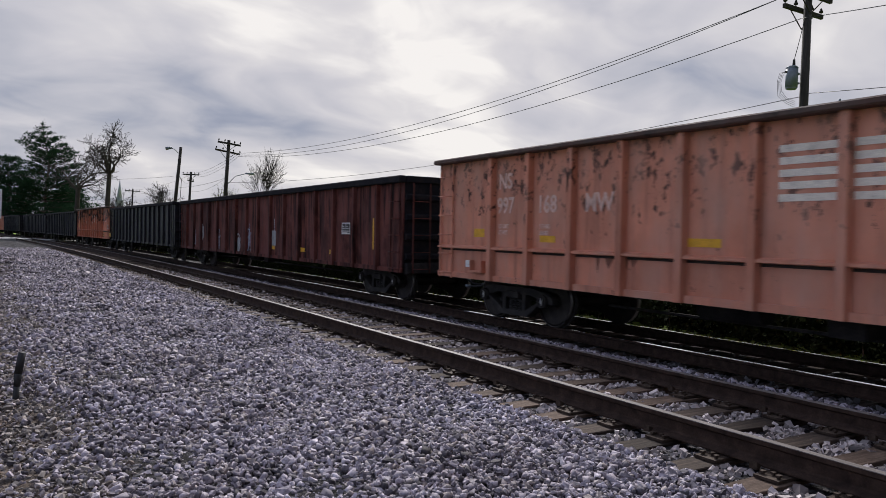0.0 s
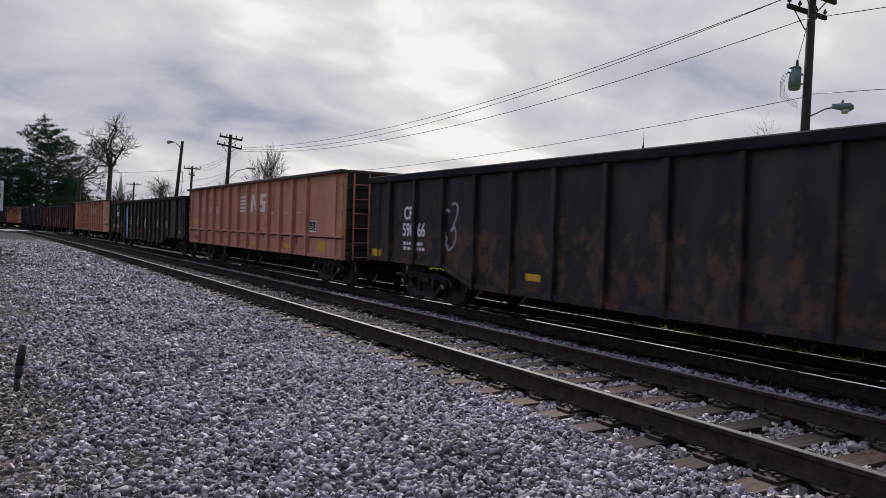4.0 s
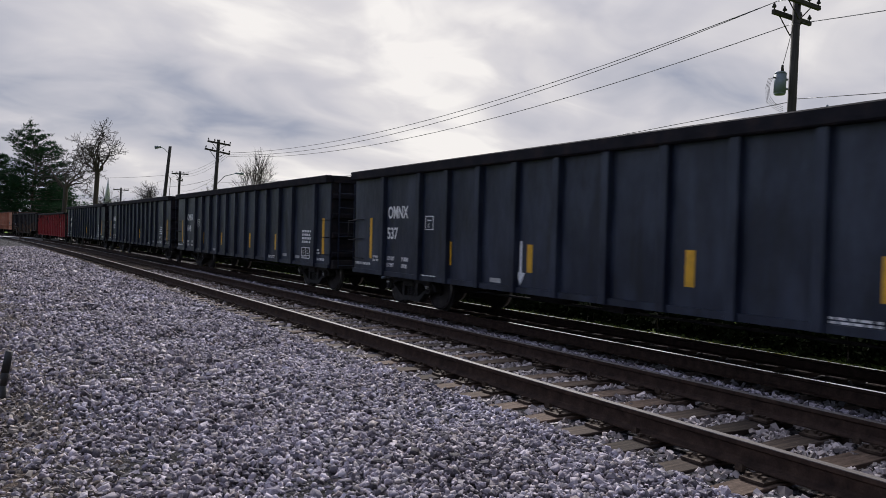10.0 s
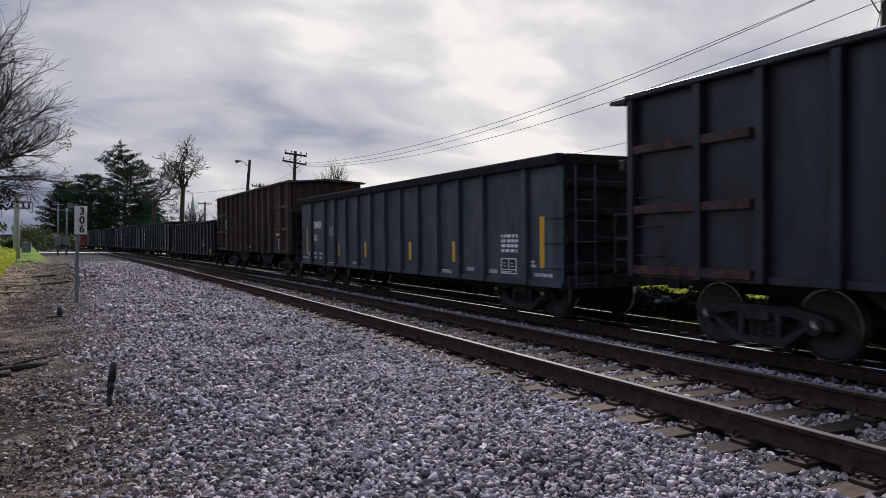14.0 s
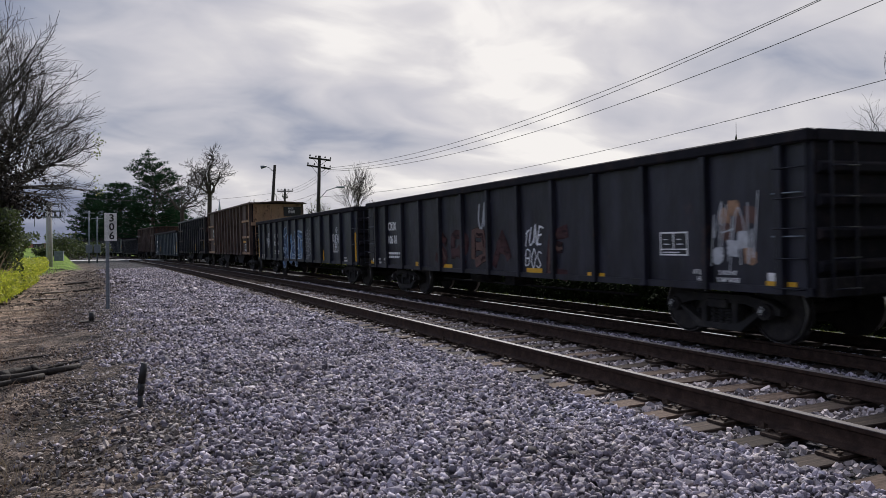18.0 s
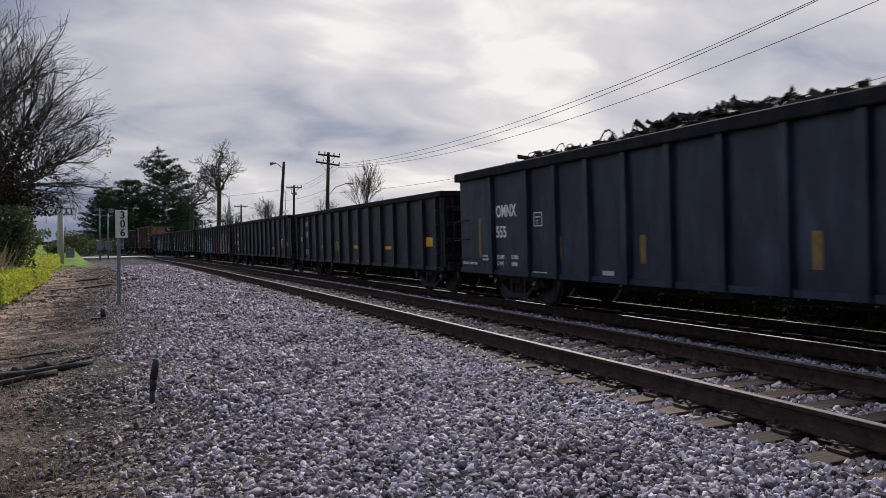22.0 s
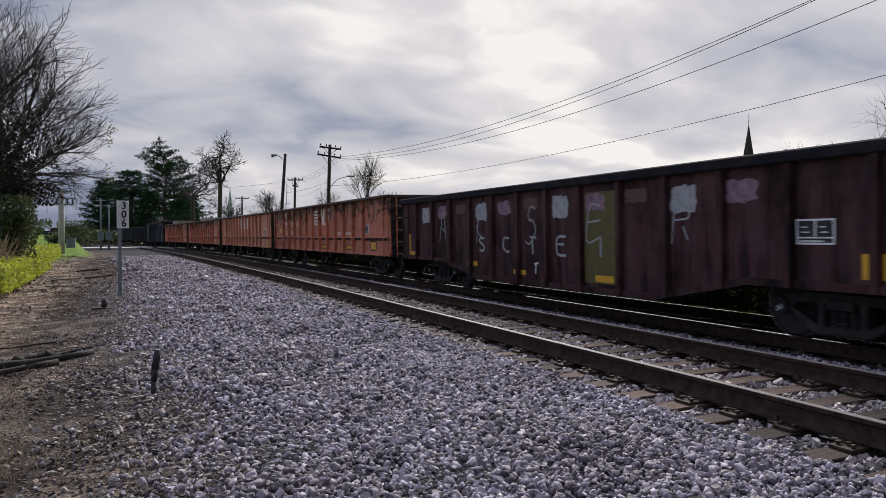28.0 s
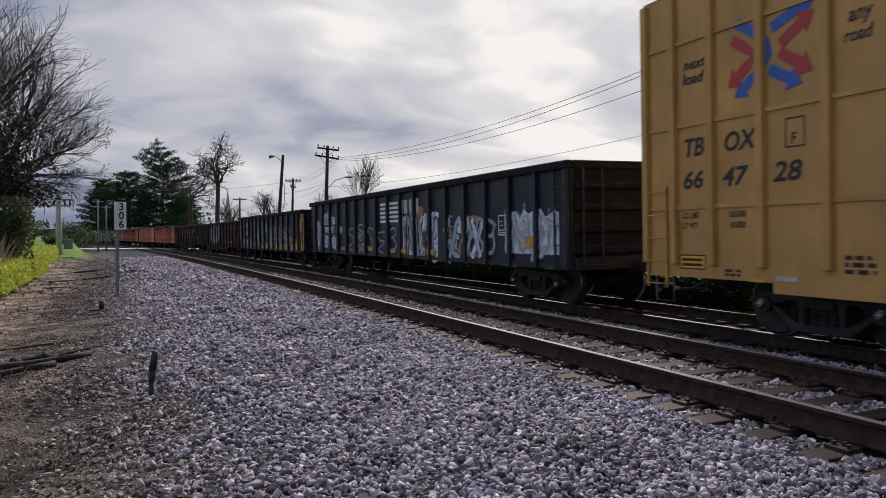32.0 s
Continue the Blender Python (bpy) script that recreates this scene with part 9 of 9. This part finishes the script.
def build_ties():
    rnd = random.Random(9)
    ties = []
    for k in range(7):
        bm = bmesh.new()
        vs = box(bm, -1.3, 1.3, -0.115, 0.115, -0.17, 0.0)
        bmesh.ops.subdivide_edges(bm, edges=[e for e in bm.edges if abs(e.verts[0].co.x - e.verts[1].co.x) > 1], cuts=5)
        for v in bm.verts:
            v.co += Vector((rnd.uniform(-0.02, 0.02), rnd.uniform(-0.008, 0.008), rnd.uniform(-0.008, 0.0)))
        ties.append((mesh_of("tie", bm, M["tie_new" if k > 2 else "tie"], 0.006)))
    bm = bmesh.new()
    box(bm, -0.19, 0.19, -0.095, 0.095, 0.002, 0.0235)
    for x, y in ((-0.135, -0.06), (-0.135, 0.06), (0.135, -0.06), (0.135, 0.06), (-0.10, 0.0), (0.10, 0.03)):
        spike(bm, x, y)
    plate = mesh_of("tie_plate", bm, M["plate"])
    bm = bmesh.new()
    for sx in (-1, 1):
        prism(bm, [(sx * 0.082, 0.03), (sx * 0.12, 0.03), (sx * 0.12, 0.085), (sx * 0.07, 0.06)], 1, -0.03, 0.03)
    anchor = mesh_of("rail_anchor", bm, M["plate"])
    for tr, c, z, s0, s1 in ((near_track, NEAR_C, TIE_NEAR, -3, 62), (far_track, FAR_C, TIE_FAR, -3, 40)):
        s = s0 * 0.52
        i = -6
        while i * 0.52 < s1:
            s = i * 0.52 + rnd.uniform(-0.015, 0.015)
            x, y, a = at(s, c)
            # the far track takes only the darker tie meshes
            t = put("tie", ties[rnd.randrange(7 if tr is near_track else 3)], tr, pose(x, y, z + RAISE / 2 - 0.002, 0, -CANT, a + rnd.uniform(-0.7, 0.7)) @ Matrix.Translation((rnd.uniform(-0.06, 0.06), 0, rnd.uniform(-0.006, 0))))
            if tr is near_track and s < 34:
                for e in (-1, 1):
                    put("tie_plate", plate, t, pose(e * RAIL_GAUGE / 2, 0, 0))
                    if i % 2 == 0:
                        put("rail_anchor", anchor, t, pose(e * RAIL_GAUGE / 2, 0.15, 0))
            i += 1


build_ties()


def lie(name, label, category, p, q, r0, r1, mat, seg=8, bumps=5, kind=""):
    """A stick or log that lies on the bank from p to q."""
    rnd = random.Random(int(p[0] * 100 + p[1] * 10))
    p, q = Vector((*p, ground_at(*p) + r0 * 0.7)), Vector((*q, ground_at(*q) + r1 * 0.7))
    bm = bmesh.new()
    pts = [p.lerp(q, i / bumps) - p + Vector((rnd.gauss(0, r0 * 0.35), rnd.gauss(0, r0 * 0.35), rnd.uniform(0, r0 * 0.3))) for i in range(bumps + 1)]
    rs = [(r0 + (r1 - r0) * i / bumps) * rnd.uniform(0.72, 1.15) for i in range(bumps + 1)]
    for i in range(bumps):
        tube(bm, pts[i], pts[i + 1], rs[i], rs[i + 1], seg, 0, i in (0, bumps - 1))
    return tagged(put(name, mesh_of(name, bm, mat), None, Matrix.Translation(p)), label, category)


lie("log", "weathered dark log half sunk in the bank", "log", (-2.3, 10.6), (-0.5, 11.3), 0.075, 0.05, M["log"])
lie("log", "weathered dark log beside another on the bank", "log", (-2.5, 10.0), (-0.9, 10.9), 0.06, 0.045, M["log"])
lie("branch", "thin dark branch on the bank", "branch", (-1.1, 11.7), (-0.1, 12.4), 0.025, 0.012, M["log"])
lie("branch", "thin dark branch at the ballast's edge", "branch", (-0.22, 11.3), (0.22, 10.9), 0.03, 0.015, M["log"])
lie("stick", "pale dry stick on the dirt", "stick", (-0.36, 8.69), (0.03, 7.95), 0.016, 0.009, plain("stick_pale", (0.26, 0.22, 0.18), 0.9))
lie("timber", "short grey timber on the bank", "timber", (-1.42, 11.45), (-1.06, 11.72), 0.06, 0.06, M["log"], 4)
lie("timber", "dark timber at the foot of the hedge bank", "timber", (-2.4, 40.2), (-1.3, 40.6), 0.045, 0.04, M["log"], 4)
lie("branch", "dark branch on the bank", "branch", (-1.9, 13.1), (-0.8, 13.4), 0.02, 0.012, M["log"])
lie("plank", "pale weathered plank on the bank", "plank", (-2.9, 33.5), (-1.9, 33.2), 0.035, 0.035, plain("plank_pale", (0.30, 0.26, 0.22), 0.9), 4)
lie("plank", "pale broken plank on the bank", "plank", (-2.6, 29.0), (-1.9, 28.6), 0.04, 0.04, plain("plank_grey", (0.24, 0.21, 0.18), 0.9), 4)
lie("timber", "blackened timber on the bank", "timber", (-1.6, 33.0), (-0.6, 33.6), 0.045, 0.035, M["log"], 5)
# burnt stake and stub post at the ballast's edge
bm = bmesh.new()
sp_pts = [Vector((0, 0, -0.15)), Vector((0.012, 0, 0.1)), Vector((0.02, 0, 0.22)), Vector((0.05, 0.01, 0.42))]
for a, b, r0, r1 in zip(sp_pts, sp_pts[1:], (0.032, 0.03, 0.04), (0.03, 0.04, 0.036)):
    tube(bm, a, b, r0, r1, 6)
tagged(part("stake", bm, M["black"], None, "", pose(0.21, 8.0, -0.1)), "short dark wooden stake leaning in the ballast", "stake")
stub = thing("stub_post", "short black stub post on a flat plate", "post", pose(-0.52, 18.5, ground_at(-0.52, 18.5)))
bm = bmesh.new(); tube(bm, (0, 0, 0), (0, 0, 0.22), 0.06, 0.055, 8); part("post", bm, M["black"], stub)
bm = bmesh.new(); box(bm, -0.25, 0.3, -0.15, 0.15, -0.02, 0.03); part("plate", bm, M["log"], stub)


# ======================= litter on the bank =======================
def bank_litter():
    rnd = random.Random(77)
    rng = np.random.default_rng(8)
    prof = np.array(PROFILE)
    soil = leaf_mat("soil_clod", (0.040, 0.030, 0.026), (0.23, 0.178, 0.148), 0.95, 0.0)
    n = 26000
    s, d = rng.uniform(-3.0, 26, n), rng.uniform(-3.2, 0.9, n)
    few = (d > -1.7) | (rng.random(n) < 0.3)
    s, d, n = s[few], d[few], int(few.sum())
    v, f = stones(rng, s, d, np.interp(d, prof[:, 0], prof[:, 1]) + 0.004, np.minimum(0.035, 0.0085 * np.exp(rng.normal(0, 0.6, n))), block())
    n2 = 3500
    s2, d2 = rng.uniform(24, 60, n2), rng.uniform(-3.2, 0.9, n2)
    va, fa = stones(rng, s2, d2, np.interp(d2, prof[:, 0], prof[:, 1]) + np.array([rise(p, q) for p, q in zip(s2, d2)]), np.minimum(0.06, 0.025 * np.exp(rng.normal(0, 0.5, n2))), octa())
    v, f = np.concatenate([v, va]), np.concatenate([f, fa + len(v)])
    tagged(new("soil_clods", tri_mesh("soil_clods", v, f, soil)), "crumbs and clods of dry brown soil on the bank", "soil", kind="stuff")
    lv, tw, gr = Leaves(rnd), Sticks(), Leaves(rnd)
    for i in range(3000):
        s, d = rnd.uniform(-3.0, 28), rnd.gauss(-1.0, 0.95)
        if d > 1.3:
            continue
        x, y, _ = at(s, d)
        z = ground_at(x, y) + rnd.uniform(0.005, 0.035)
        a = rnd.uniform(0, 6.283)
        lv.add(Vector((x, y, z)), rnd.uniform(0.02, 0.055), 0.45, Vector((math.cos(a), math.sin(a), rnd.uniform(-0.1, 0.3))))
    for i in range(900):
        x, y, _ = at(rnd.uniform(2.5, 24), rnd.gauss(-1.1, 0.8))
        p = Vector((x, y, ground_at(x, y) + 0.015))
        a, L = rnd.uniform(0, 6.283), rnd.uniform(0.06, 0.4) * rnd.random() + 0.05
        q = p + Vector((math.cos(a) * L, math.sin(a) * L, rnd.uniform(-0.005, 0.03)))
        tw.rod(p, q, 0.004, 0.002, 3)
    for i in range(7000):
        s = rnd.uniform(2.5, 24)
        d = rnd.gauss(-1.9, 0.7)
        if noise.noise(Vector((s * 0.9, d * 1.3, 2))) < -0.05 or d > -0.3:
            continue
        x, y, _ = at(s, d)
        gr.add(Vector((x, y, ground_at(x, y) - 0.01)), rnd.uniform(0.05, 0.17), 0.035, Vector((rnd.gauss(0, 0.6), rnd.gauss(0, 0.6), 1)))
    for name, me, label, cat in (("leaf_litter", raw_mesh("leaf_litter", lv.v, lv.f, leaf_mat("dead_leaf", (0.055, 0.033, 0.023), (0.28, 0.20, 0.145), 0.85, 0.1)), "dead brown leaves scattered on the bank", "leaves"),
                                 ("twigs", raw_mesh("twigs", tw.v, tw.f, M["log"]), "small dry twigs scattered on the bank", "twigs"),
                                 ("thin_grass", raw_mesh("thin_grass", gr.v, gr.f, leaf_mat("dead_red_brown_grass", (0.075, 0.045, 0.03), (0.34, 0.23, 0.15), 0.8, 0.2)), "thin dry grass blades on the bank", "grass")):
        tagged(new(name, me), label, cat, kind="stuff")


bank_litter()


# ======================= what moves =======================
def run(t):
    """How far the train has gone at t seconds."""
    u = (t - 16) / 16
    return 16.094 * t + 1.3411 * u * u - 5.6445 * u ** 3


def motions():
    for car in CARS:
        rows = []
        for t in range(0, 33):
            s = car["lead"] - car["length"] / 2 + run(t)
            x, y, a = at(s, FAR_C)
            rows.append((t, pose(x, y, TIE_FAR + 0.20 + RAISE / 2, 0, -CANT, a)))
        walk(car, rows)
    # the wheels turn; only the stretch before the camera is keyed closely
    for wheel, car, k in WHEELS:
        rest = wheel.matrix_basis.copy()
        c = car["lead"] - car["length"] / 2
        ts = [0.0]
        for i in range(1, 960):
            t = i / 30
            if -10 < c + run(t) < 22:
                ts.append(t)
        ts.append(32.0)
        rows, turn = [], 0.0
        for i, t in enumerate(ts):
            if i and t - ts[i - 1] < 0.04:
                turn -= (run(t) - run(ts[i - 1])) / WHEEL_R
            rows.append((t, rest @ Matrix.Rotation(turn, 4, "X")))
        walk(wheel, rows)


motions()
